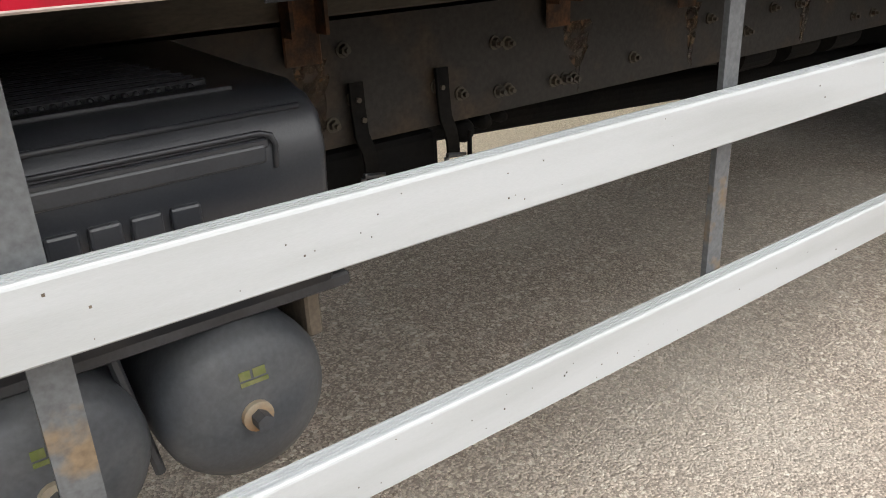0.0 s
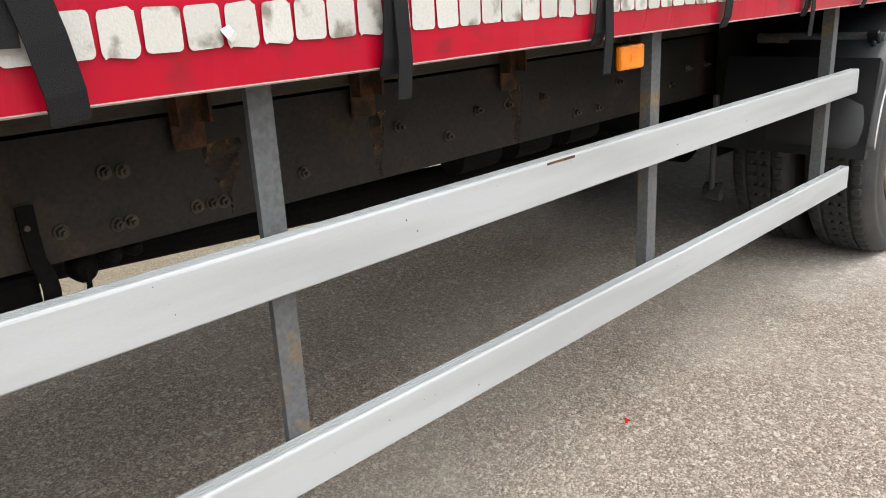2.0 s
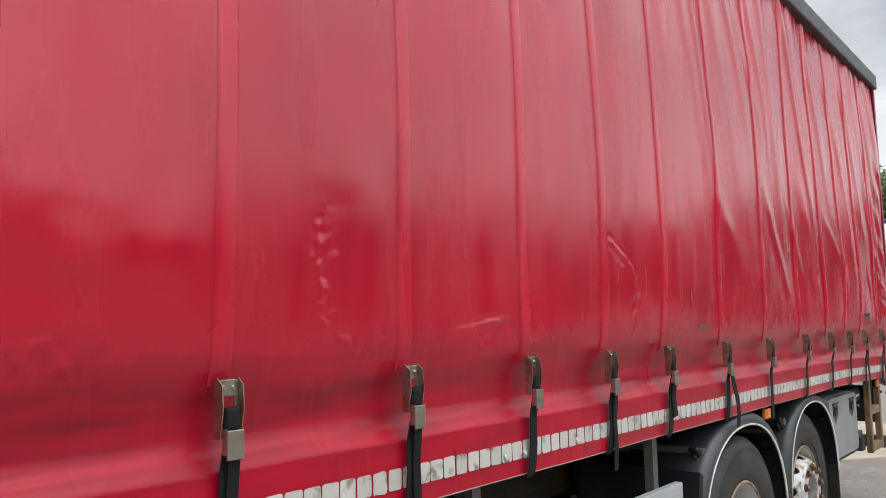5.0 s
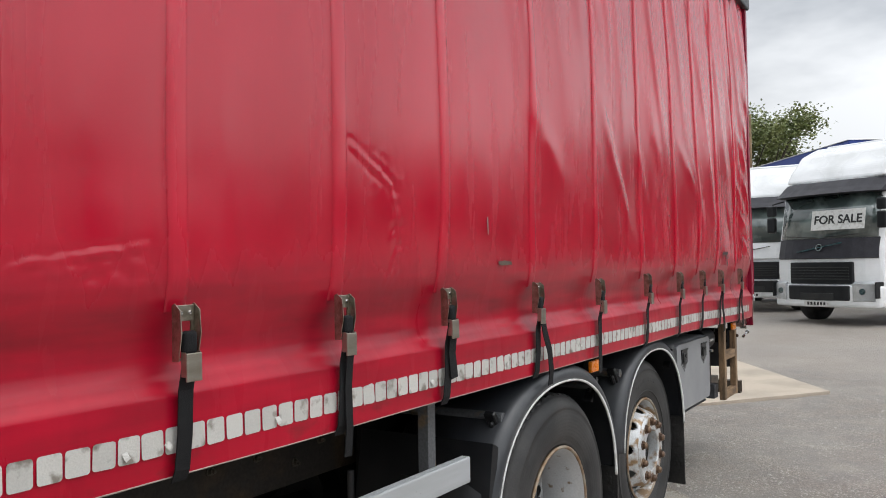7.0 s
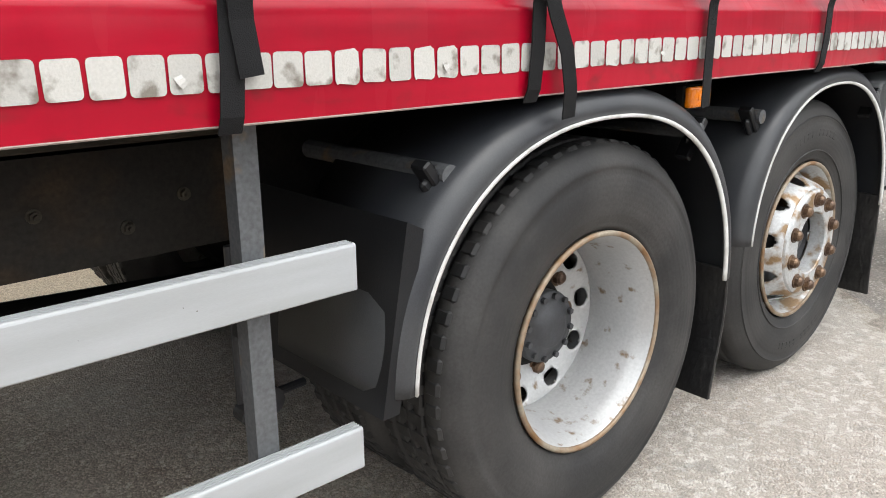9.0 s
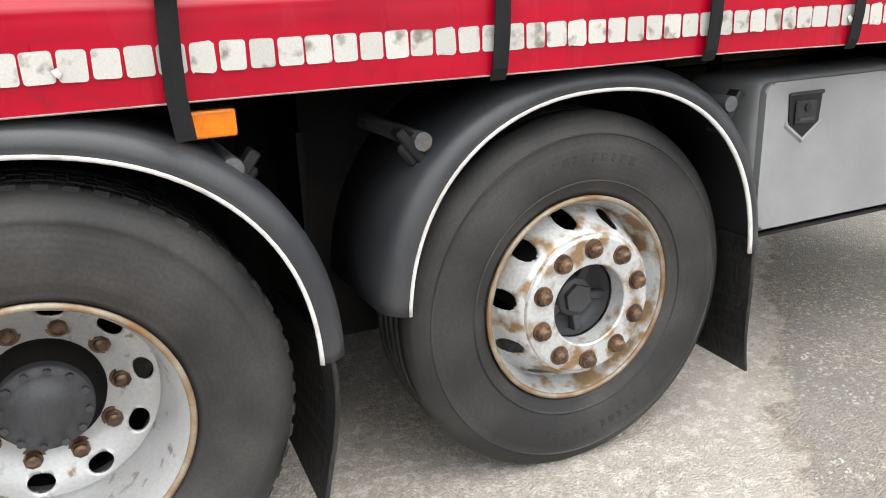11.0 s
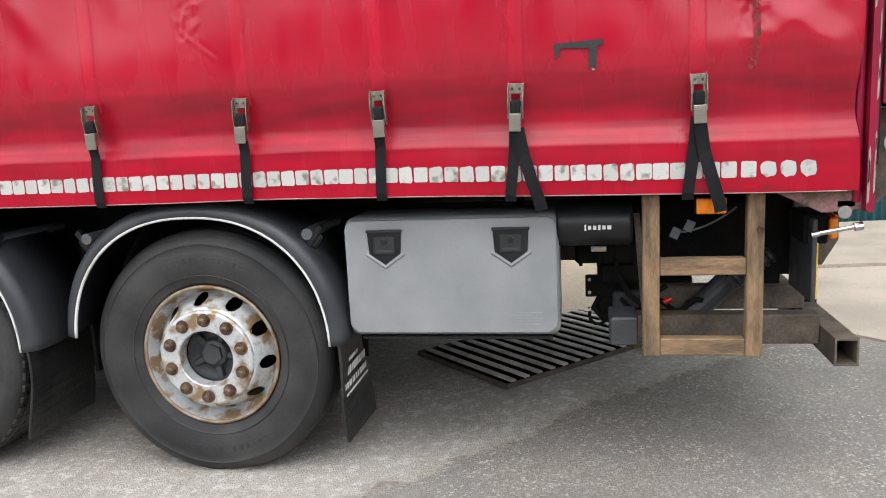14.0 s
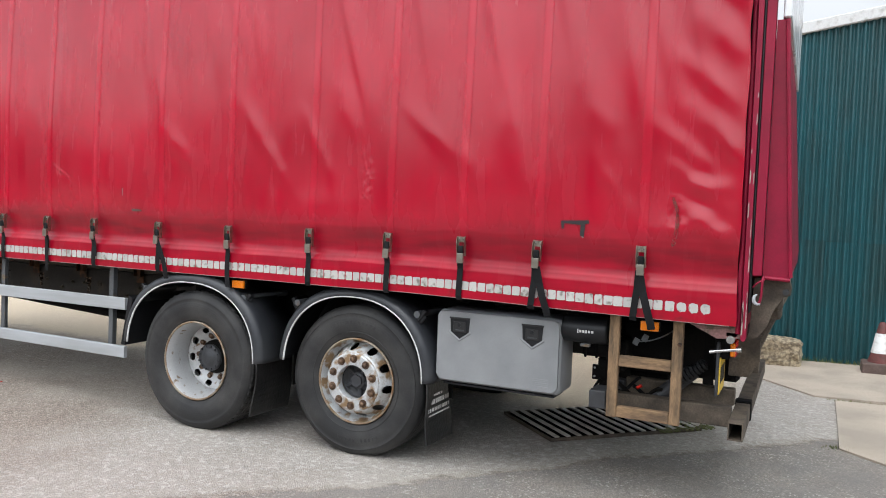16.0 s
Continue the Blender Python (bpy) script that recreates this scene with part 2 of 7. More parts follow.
M = {
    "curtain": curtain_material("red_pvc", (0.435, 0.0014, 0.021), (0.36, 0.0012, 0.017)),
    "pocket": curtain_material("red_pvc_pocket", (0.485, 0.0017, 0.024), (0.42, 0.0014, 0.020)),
    "hem": mat("hem_grey", (0.35, 0.28, 0.25), 0.7),
    "retro": mat("retro_white", (0.485, 0.475, 0.445), 0.4, dark=(0.20, 0.18, 0.15), scale=24, fac=(0.55, 0.68), bump=0.2, bump_scale=260, fine=0.06, rand=0.10),
    "steel": mat("stainless", (0.38, 0.35, 0.29), 0.3, metal=0.9, dark=(0.22, 0.195, 0.15), scale=40, bump=0.03, bump_scale=300),
    "brushed": mat("brushed_steel", (0.36, 0.335, 0.285), 0.34, metal=0.9, dark=(0.28, 0.255, 0.21), scale=12, bump=0.02, bump_scale=300, fine=0.06, stretch=(0.4, 1, 3)),
    "web": mat("black_webbing", (0.0125, 0.0125, 0.0135), 0.75, spec=0.2, bump=0.5, bump_scale=700, fine=0.3),
    "alu": mat("anodised_rail", (0.44, 0.46, 0.475), 0.40, metal=0.15, dark=(0.375, 0.39, 0.395), scale=5, bump=0.02, bump_scale=400, fine=0.03, stretch=(0.3, 3, 3)),
    "post": mat("galvanised_post", (0.115, 0.121, 0.127), 0.5, metal=0.3, dark=(0.19, 0.14, 0.09), scale=12, fac=(0.57, 0.67), bump=0.15, bump_scale=110, fine=0.2),
    "chassis": mat("chassis_paint", (0.025, 0.0225, 0.0198), 0.48, dark=(0.06, 0.04, 0.024), scale=6, fac=(0.50, 0.76), bump=0.12, bump_scale=90, fine=0.25, spec=0.25),
    "stain": mat("rust_stain", (0.10, 0.055, 0.024), 0.8, dark=(0.028, 0.022, 0.016), scale=30, fac=(0.4, 0.6), bump=0.2, bump_scale=120, fine=0.3),
    "scuff": mat("rubbed_vinyl", (0.17, 0.04, 0.028), 0.7, dark=(0.26, 0.01, 0.02), scale=30, fac=(0.4, 0.6)),
    "subframe": mat("olive_grime", (0.07, 0.057, 0.04), 0.7, dark=(0.04, 0.034, 0.027), scale=5, bump=0.15, bump_scale=80, fine=0.25, stretch=(0.6, 1, 2)),
    "rust": mat("rusty_steel", (0.11, 0.048, 0.02), 0.85, dark=(0.035, 0.023, 0.016), scale=22, bump=0.3, bump_scale=160, fine=0.3),
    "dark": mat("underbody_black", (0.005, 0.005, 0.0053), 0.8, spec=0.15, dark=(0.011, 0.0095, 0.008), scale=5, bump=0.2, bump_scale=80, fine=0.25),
    "plastic": mat("black_plastic", (0.010, 0.0105, 0.012), 0.36, spec=0.35, dark=(0.016, 0.0165, 0.018), scale=5, bump=0.08, bump_scale=350, fine=0.1),
    "fender": mat("mudguard_plastic", (0.029, 0.031, 0.036), 0.38, spec=0.5, dark=(0.045, 0.047, 0.05), scale=6, bump=0.12, bump_scale=300, fine=0.12),
    "skirt": mat("skirt_plastic", (0.008, 0.0085, 0.010), 0.5, spec=0.3, dark=(0.014, 0.0145, 0.016), scale=6, bump=0.12, bump_scale=300, fine=0.12),
    "white": mat("white_edging", (0.66, 0.66, 0.64), 0.5, dark=(0.45, 0.44, 0.41), scale=14, fac=(0.5, 0.7), fine=0.06),
    "tyre": mat("tyre_rubber", (0.021, 0.021, 0.0215), 0.58, spec=0.38, dark=(0.054, 0.052, 0.050), scale=4, fac=(0.42, 0.7), bump=0.12, bump_scale=140, fine=0.15),
    "rim_new": mat("painted_rim", (0.45, 0.455, 0.455), 0.34, metal=0.3, dark=(0.20, 0.145, 0.095), scale=22, fac=(0.61, 0.70), bump=0.06, bump_scale=120, fine=0.07),
    "rim_old": mat("rusted_rim", (0.56, 0.575, 0.58), 0.38, metal=0.35, dark=(0.28, 0.185, 0.10), scale=13, fac=(0.49, 0.60), bump=0.2, bump_scale=110, fine=0.12),
    "rim_edge": mat("rim_edge", (0.32, 0.275, 0.21), 0.55, metal=0.3, dark=(0.22, 0.12, 0.055), scale=15, bump=0.2, bump_scale=120),
    "nut": mat("wheel_nut", (0.085, 0.052, 0.036), 0.32, metal=0.5, dark=(0.20, 0.125, 0.075), scale=30, bump=0.15, bump_scale=200),
    "hub": mat("greasy_hub", (0.042, 0.044, 0.049), 0.5, dark=(0.03, 0.03, 0.032), scale=12, bump=0.15, bump_scale=120),
    "box": mat("grey_toolbox", (0.215, 0.22, 0.226), 0.45, dark=(0.275, 0.28, 0.285), scale=4, fac=(0.36, 0.66), bump=0.05, bump_scale=260, fine=0.05),
    "cover": mat("moulded_cover", (0.026, 0.028, 0.033), 0.30, dark=(0.042, 0.043, 0.047), scale=7, fac=(0.4, 0.7), bump=0.05, bump_scale=260, fine=0.12),
    "visor": mat("visor_grey", (0.030, 0.029, 0.036), 0.45, spec=0.3, bump=0.05, bump_scale=40),
    "tank": mat("tank_grey", (0.045, 0.049, 0.056), 0.42, dark=(0.075, 0.077, 0.08), scale=9, fac=(0.42, 0.68), bump=0.1, bump_scale=120, fine=0.15),
    "wood": mat("weathered_timber", (0.235, 0.148, 0.078), 0.78, dark=(0.10, 0.068, 0.04), scale=9, fac=(0.42, 0.66), bump=0.35, bump_scale=70, fine=0.22, stretch=(3, 3, 0.6)),
    "wood_h": mat("weathered_timber_rung", (0.235, 0.146, 0.076), 0.78, dark=(0.10, 0.066, 0.04), scale=9, fac=(0.42, 0.66), bump=0.35, bump_scale=70, fine=0.22, stretch=(0.6, 3, 3)),
    "amber": mat("amber_lens", (0.85, 0.23, 0.005), 0.25, dark=(0.7, 0.17, 0.004), scale=40, bump=0.2, bump_scale=400, fine=0.05),
    "redlens": mat("red_lens", (0.6, 0.02, 0.01), 0.25),
    "burgundy": mat("burgundy_paint", (0.27, 0.006, 0.032), 0.4, spec=0.3, dark=(0.20, 0.006, 0.026), scale=4, bump=0.03, bump_scale=100, fine=0.06),
    "sill": mat("chipped_sill", (0.24, 0.12, 0.11), 0.6, dark=(0.10, 0.07, 0.045), scale=16, fac=(0.45, 0.6), bump=0.3, bump_scale=90, fine=0.25),
    "brown": mat("brown_grimy_steel", (0.11, 0.086, 0.062), 0.75, dark=(0.05, 0.038, 0.028), scale=8, bump=0.25, bump_scale=110, fine=0.25),
    "yellow": mat("plate_yellow", (0.75, 0.5, 0.04), 0.4),
    "ink": mat("dark_ink", (0.02, 0.02, 0.02), 0.5),
    "paint_white": mat("white_cab_paint", (0.84, 0.85, 0.86), 0.25, dark=(0.66, 0.67, 0.67), scale=1.5, fine=0.03, coat=0.4),
    # paler patches in the glass colour paint the sky's reflection
    "glass": mat("windscreen_sky_patches", (0.055, 0.075, 0.072), 0.05, dark=(0.20, 0.245, 0.235), scale=1.6, fac=(0.45, 0.6), fine=0.02, spec=0.9, coat=1.0),
    "chrome": mat("bright_metal", (0.6, 0.6, 0.6), 0.15, metal=1.0),
    "blue": mat("blue_curtain", (0.02, 0.05, 0.26), 0.45, dark=(0.015, 0.04, 0.2), scale=1.5),
    "lampglass": mat("headlamp_glass", (0.55, 0.57, 0.58), 0.1, metal=0.4),
    "leaf": mat("leaf_green", (0.115, 0.15, 0.045), 0.5, dark=(0.22, 0.245, 0.09), scale=1.2, fac=(0.4, 0.6), fine=0.2),
    "bark": mat("bark", (0.08, 0.065, 0.05), 0.9, bump=0.4, bump_scale=30),
    "shed": mat("green_cladding", (0.014, 0.082, 0.095), 0.42, dark=(0.02, 0.062, 0.066), scale=1.6, fac=(0.4, 0.65), bump=0.05, bump_scale=60, fine=0.1, stretch=(2.5, 2.5, 0.5)),
    "concrete": mat("pale_concrete", (0.47, 0.40, 0.32), 0.85, dark=(0.36, 0.31, 0.25), scale=1.8, bump=0.2, bump_scale=90, fine=0.12),
    "rough_concrete": mat("broken_concrete", (0.36, 0.30, 0.2), 0.95, dark=(0.16, 0.13, 0.09), scale=22, fac=(0.42, 0.6), bump=0.9, bump_scale=45, fine=0.3),
    "cone": mat("faded_cone", (0.17, 0.05, 0.045), 0.6, dark=(0.12, 0.045, 0.04), scale=8),
    "cone_base": mat("cone_block", (0.14, 0.1, 0.085), 0.85, bump=0.3, bump_scale=60),
    "grate": mat("cast_iron_bar", (0.62, 0.59, 0.54), 0.75, spec=0.2, dark=(0.44, 0.41, 0.36), scale=10, bump=0.2, bump_scale=120),
    "pit": mat("drain_shade_black", (0.003, 0.003, 0.003), 0.95, spec=0.0),
    "wall": mat("unseen_dark_wall", (0.045, 0.045, 0.04), 0.9, spec=0.1, dark=(0.03, 0.035, 0.025), scale=0.25),
    "moss": mat("moss", (0.1, 0.12, 0.03), 0.95, dark=(0.16, 0.15, 0.07), scale=30, bump=0.8, bump_scale=80),
    "weed": mat("yard_weed", (0.09, 0.12, 0.03), 0.7, dark=(0.17, 0.17, 0.06), scale=6, fac=(0.4, 0.6)),
    "flap": mat("rubber_flap", (0.011, 0.011, 0.0115), 0.36, spec=0.55, dark=(0.022, 0.021, 0.02), scale=12, bump=1.0, bump_scale=80, fine=0.5, stretch=(1, 1, 0.5)),
    "roof": mat("roof_cap", (0.5, 0.5, 0.49), 0.5),
}


# ---- building helpers ----
def part(name, bm, material, parent=None, label="", at=None, smooth=False):
    """Links a bmesh, or a mesh that others share, as one object under its thing."""
    if isinstance(bm, bmesh.types.BMesh):
        me = bpy.data.meshes.new(name)
        bmesh.ops.recalc_face_normals(bm, faces=bm.faces[:])
        bm.to_mesh(me)
        bm.free()
        me.materials.append(M[material])
        if smooth:
            me.shade_smooth()
    else:
        me = bm
    ob = new(name, me)
    if parent is not None:
        ob.parent = parent
    if at is not None:
        ob.matrix_basis = at
    if label:
        tagged(ob, label)
    return ob


def thing(name, label, category, m=None, group="", kind=""):
    ob = new(name)
    if m is not None:
        ob.matrix_basis = m
    return tagged(ob, label, category, group, kind)


def add_box(bm, x0, x1, y0, y1, z0, z1, bevel=0.0, seg=1, m=None):
    """An axis-aligned block, bevelled, appended to bm."""
    one = bmesh.new()
    v = [one.verts.new(p) for p in ((x0, y0, z0), (x1, y0, z0), (x1, y1, z0), (x0, y1, z0), (x0, y0, z1), (x1, y0, z1), (x1, y1, z1), (x0, y1, z1))]
    for f in ((3, 2, 1, 0), (4, 5, 6, 7), (0, 1, 5, 4), (1, 2, 6, 5), (2, 3, 7, 6), (3, 0, 4, 7)):
        one.faces.new([v[i] for i in f])
    if bevel:
        bmesh.ops.bevel(one, geom=one.edges[:], offset=bevel, segments=seg, profile=0.5, affect="EDGES")
    if m is not None:
        one.transform(m)
    join(bm, one)


def join(bm, one):
    me = bpy.data.meshes.new("tmp")
    one.to_mesh(me)
    one.free()
    bm.from_mesh(me)
    bpy.data.meshes.remove(me)


def box(*a, **k):
    bm = bmesh.new()
    add_box(bm, *a, **k)
    return bm


def add_cyl(bm, r0, r1, depth, m, seg=24, caps=True):
    one = bmesh.new()
    bmesh.ops.create_cone(one, cap_ends=caps, segments=seg, radius1=r0, radius2=r1, depth=depth)
    one.transform(m)
    join(bm, one)


def cyl(r, depth, m, seg=24, r1=None):
    bm = bmesh.new()
    add_cyl(bm, r, r if r1 is None else r1, depth, m, seg)
    return bm


def rod(bm, a, b, r, seg=10):
    a, b = Vector(a), Vector(b)
    add_cyl(bm, r, r, (b - a).length, Matrix.Translation((a + b) / 2) @ (b - a).to_track_quat("Z", "Y").to_matrix().to_4x4(), seg)


def tube(points, r, seg=8):
    """One bent tube through the points."""
    bm = bmesh.new()
    pts = [Vector(p) for p in points]
    rings = []
    for i, p in enumerate(pts):
        d = (pts[min(i + 1, len(pts) - 1)] - pts[max(i - 1, 0)]).normalized()
        u = d.cross(Vector((0.1, 0.9, 0.3))).normalized()
        w = d.cross(u)
        rad = r[i] if isinstance(r, (list, tuple)) else r
        rings.append([bm.verts.new(p + rad * (u * math.cos(2 * math.pi * k / seg) + w * math.sin(2 * math.pi * k / seg))) for k in range(seg)])
    for a, b in zip(rings, rings[1:]):
        for k in range(seg):
            bm.faces.new((a[k], a[(k + 1) % seg], b[(k + 1) % seg], b[k]))
    bm.faces.new(rings[0][::-1])
    bm.faces.new(rings[-1])
    bmesh.ops.recalc_face_normals(bm, faces=bm.faces)
    return bm


def revolve(profile, seg=64, closed=False, a0=0.0, a1=2 * math.pi):
    """Turns (radius, y) pairs about the y axis."""
    bm = bmesh.new()
    full = abs(a1 - a0 - 2 * math.pi) < 1e-6
    count = seg if full else seg + 1
    rings = []
    for i in range(count):
        a = a0 + (a1 - a0) * i / seg
        rings.append([bm.verts.new((r * math.cos(a), y, r * math.sin(a))) for r, y in profile])
    for i in range(seg):
        p, q = rings[i], rings[(i + 1) % count]
        for j in range(len(profile) - (0 if closed else 1)):
            k = (j + 1) % len(profile)
            bm.faces.new((p[j], q[j], q[k], p[k]))
    return bm


def prism(points, y0, y1, bevel=0.0):
    """Pushes a polygon of (x, z) from y0 to y1."""
    bm = bmesh.new()
    a = [bm.verts.new((x, y0, z)) for x, z in points]
    b = [bm.verts.new((x, y1, z)) for x, z in points]
    n = len(points)
    bm.faces.new(a)
    bm.faces.new(b[::-1])
    for i in range(n):
        bm.faces.new((a[i], b[i], b[(i + 1) % n], a[(i + 1) % n]))
    if bevel:
        bmesh.ops.bevel(bm, geom=bm.edges[:], offset=bevel, segments=2, profile=0.5, affect="EDGES")
    return bm


def rounded(w, h, r, seg=3):
    pts = []
    for cx, cz, a0 in ((w / 2 - r, h / 2 - r, 0), (-w / 2 + r, h / 2 - r, 90), (-w / 2 + r, -h / 2 + r, 180), (w / 2 - r, -h / 2 + r, 270)):
        for i in range(seg + 1):
            a = radians(a0 + 90 * i / seg)
            pts.append((cx + r * math.cos(a), cz + r * math.sin(a)))
    return pts


def ease(v, a, b):
    t = min(max((v - a) / (b - a), 0), 1)
    return t * t * (3 - 2 * t)


def ring_relief(material):
    """Moulded rings and scuffs on the tyre walls."""
    n, l = material.node_tree.nodes, material.node_tree.links
    b = n["Principled BSDF"]
    co = n.new("ShaderNodeTexCoord")
    flat = n.new("ShaderNodeVectorMath")
    flat.operation = "MULTIPLY"
    flat.inputs[1].default_value = (1, 0, 1)
    l.new(co.outputs["Object"], flat.inputs[0])
    rad = n.new("ShaderNodeVectorMath")
    rad.operation = "LENGTH"
    l.new(flat.outputs["Vector"], rad.inputs[0])
    wave = n.new("ShaderNodeMath")
    wave.operation = "MULTIPLY"
    wave.inputs[1].default_value = 420.0
    l.new(rad.outputs["Value"], wave.inputs[0])
    sine = n.new("ShaderNodeMath")
    sine.operation = "SINE"
    l.new(wave.outputs[0], sine.inputs[0])
    bump = n.new("ShaderNodeBump")
    bump.inputs["Strength"].default_value, bump.inputs["Distance"].default_value = 0.08, 0.0012
    l.new(sine.outputs[0], bump.inputs["Height"])
    old = b.inputs["Normal"].links[0].from_socket
    l.new(old, bump.inputs["Normal"])
    l.new(bump.outputs["Normal"], b.inputs["Normal"])


ring_relief(M["tyre"])


def ragged(material, scale, lo, hi):
    """Lets a thin film break up at its edges."""
    n, l = material.node_tree.nodes, material.node_tree.links
    co = n.new("ShaderNodeTexCoord")
    t = n.new("ShaderNodeTexNoise")
    t.inputs["Scale"].default_value, t.inputs["Detail"].default_value = scale, 6
    l.new(co.outputs["Object"], t.inputs["Vector"])
    r = n.new("ShaderNodeMapRange")
    r.inputs["From Min"].default_value, r.inputs["From Max"].default_value = lo, hi
    l.new(t.outputs["Fac"], r.inputs["Value"])
    l.new(r.outputs["Result"], n["Principled BSDF"].inputs["Alpha"])


ragged(M["stain"], 26, 0.42, 0.62)
ragged(M["scuff"], 34, 0.40, 0.66)


def ground_z(x, y):
    """The yard: level, with a shallow dip where the rear wheels stand and a slight fall further off."""
    dip = -0.048 * ease(x, -1.8, -0.5) * (1 - ease(y, 0.55, 1.3)) * (1 - 0.6 * ease(x, 1.9, 3.2)) * (1 - 0.5 * ease(-y, 1.0, 4.0))
    return dip + 0.23 * ease(x, 4.5, 14.0)


# ---- ground ----
def ground_material():
    m = bpy.data.materials.new("worn_asphalt")
    m.use_nodes = True
    n, l = m.node_tree.nodes, m.node_tree.links
    b = n["Principled BSDF"]
    co = n.new("ShaderNodeTexCoord")
    pos = co.outputs["Object"]

    def noise(scale, detail=4, rough=0.55, dist=0.0):
        t = n.new("ShaderNodeTexNoise")
        t.inputs["Scale"].default_value, t.inputs["Detail"].default_value, t.inputs["Roughness"].default_value, t.inputs["Distortion"].default_value = scale, detail, rough, dist
        l.new(pos, t.inputs["Vector"])
        return t.outputs["Fac"]

    def ramp(src, a, b_, lo=0.0, hi=1.0):
        r = n.new("ShaderNodeMapRange")
        for key, v in zip(("From Min", "From Max", "To Min", "To Max"), (a, b_, lo, hi)):
            r.inputs[key].default_value = v
        l.new(src, r.inputs["Value"])
        return r.outputs["Result"]

    def math_(op, a, b_):
        r = n.new("ShaderNodeMath")
        r.operation = op
        for i, v in enumerate((a, b_)):
            if isinstance(v, (int, float)):
                r.inputs[i].default_value = v
            else:
                l.new(v, r.inputs[i])
        return r.outputs[0]

    def blend(f, a, b_):
        r = n.new("ShaderNodeMix")
        r.data_type = "RGBA"
        l.new(f, r.inputs["Factor"])
        for key, v in (("A", a), ("B", b_)):
            if isinstance(v, tuple):
                r.inputs[key].default_value = (*v, 1)
            else:
                l.new(v, r.inputs[key])
        return r.outputs["Result"]

    sep = n.new("ShaderNodeSeparateXYZ")
    l.new(pos, sep.inputs["Vector"])
    X, Y = sep.outputs["X"], sep.outputs["Y"]
    wob = ramp(noise(1.6, 3), 0.3, 0.7, -0.22, 0.22)
    # aggregate: stones of the wearing course
    vor = n.new("ShaderNodeTexVoronoi")
    vor.inputs["Scale"].default_value = 165
    l.new(pos, vor.inputs["Vector"])
    vor2 = n.new("ShaderNodeTexVoronoi")
    vor2.inputs["Scale"].default_value = 88
    l.new(pos, vor2.inputs["Vector"])
    grain = n.new("ShaderNodeRGBToBW")
    l.new(vor.outputs["Color"], grain.inputs["Color"])
    stone = ramp(grain.outputs[0], 0.28, 0.85, 0.0, 1.0)
    base = blend(stone, (0.215, 0.175, 0.142), (0.51, 0.43, 0.355))
    # dark gaps between the stones
    gaps = n.new("ShaderNodeTexVoronoi")
    gaps.feature = "DISTANCE_TO_EDGE"
    gaps.inputs["Scale"].default_value = 165
    l.new(pos, gaps.inputs["Vector"])
    crevice = math_("MULTIPLY", ramp(gaps.outputs["Distance"], 0.13, 0.02), ramp(noise(38, 3), 0.42, 0.62, 0.08, 0.68))
    base = blend(crevice, base, (0.07, 0.056, 0.045))
    g2 = n.new("ShaderNodeRGBToBW")
    l.new(vor2.outputs["Color"], g2.inputs["Color"])
    base = blend(ramp(g2.outputs[0], 0.80, 0.83, 0, 0.55), base, (0.66, 0.60, 0.51))
    # worn dusty areas and darker damp ones
    base = blend(ramp(noise(0.8, 5), 0.45, 0.72, 0, 0.5), base, (0.50, 0.46, 0.40))
    base = blend(ramp(noise(2.3, 4), 0.58, 0.75, 0, 0.35), base, (0.20, 0.18, 0.158))
    base = blend(ramp(noise(11, 5, 0.7), 0.56, 0.70, 0, 0.4), base, (0.52, 0.48, 0.42))
    # the newer, darker lay of tarmac behind the rear wheels, its ragged seam, and the crumbled crust along it
    rag = math_("ADD", math_("MULTIPLY", wob, 0.35), ramp(noise(14, 4), 0.3, 0.7, -0.05, 0.05))
    seam = math_("ADD", math_("SUBTRACT", Y, math_("MULTIPLY", X, 0.985)), math_("ADD", rag, 2.07))
    run = math_("MULTIPLY", ramp(X, 1.5, 1.8), ramp(X, 4.9, 4.5))
    newer = math_("MULTIPLY", ramp(seam, 0.02, -0.05), ramp(math_("ADD", X, math_("MULTIPLY", wob, 2.0)), 8.6, 8.0))
    base = blend(math_("MULTIPLY", newer, ramp(noise(3.5, 5), 0.3, 0.7, 0.35, 0.75)), base, (0.205, 0.197, 0.187))
    chips = n.new("ShaderNodeTexVoronoi")
    chips.inputs["Scale"].default_value = 95
    l.new(pos, chips.inputs["Vector"])
    g3 = n.new("ShaderNodeRGBToBW")
    l.new(chips.outputs["Color"], g3.inputs["Color"])
    loose = math_("MULTIPLY", ramp(g3.outputs[0], 0.78, 0.82, 0, 0.75), ramp(noise(2.1, 5, 0.7), 0.42, 0.62, 0.12, 1.0))
    base = blend(math_("MULTIPLY", newer, loose), base, (0.62, 0.585, 0.53))
    crust = math_("MULTIPLY", math_("MULTIPLY", run, math_("MULTIPLY", ramp(seam, -0.03, 0.03), ramp(seam, 0.5, 0.1))), ramp(noise(26.0, 5, 0.7), 0.46, 0.60, 0, 0.65))
    base = blend(crust, base, (0.48, 0.44, 0.37))
    line = math_("MULTIPLY", math_("MULTIPLY", math_("MULTIPLY", run, ramp(X, 2.0, 2.6)), ramp(math_("ABSOLUTE", seam, 0.0), 0.04, 0.01)), ramp(noise(9, 4), 0.40, 0.6, 0.0, 0.10))
    base = blend(line, base, (0.17, 0.145, 0.11))
    # trodden, dusty tarmac before the wheels
    worn = math_("MULTIPLY", math_("MULTIPLY", ramp(math_("ADD", X, wob), -0.9, 0.2), ramp(seam, 0.0, 0.12)), ramp(noise(2.6, 6, 0.65), 0.3, 0.7, 0.3, 0.72))
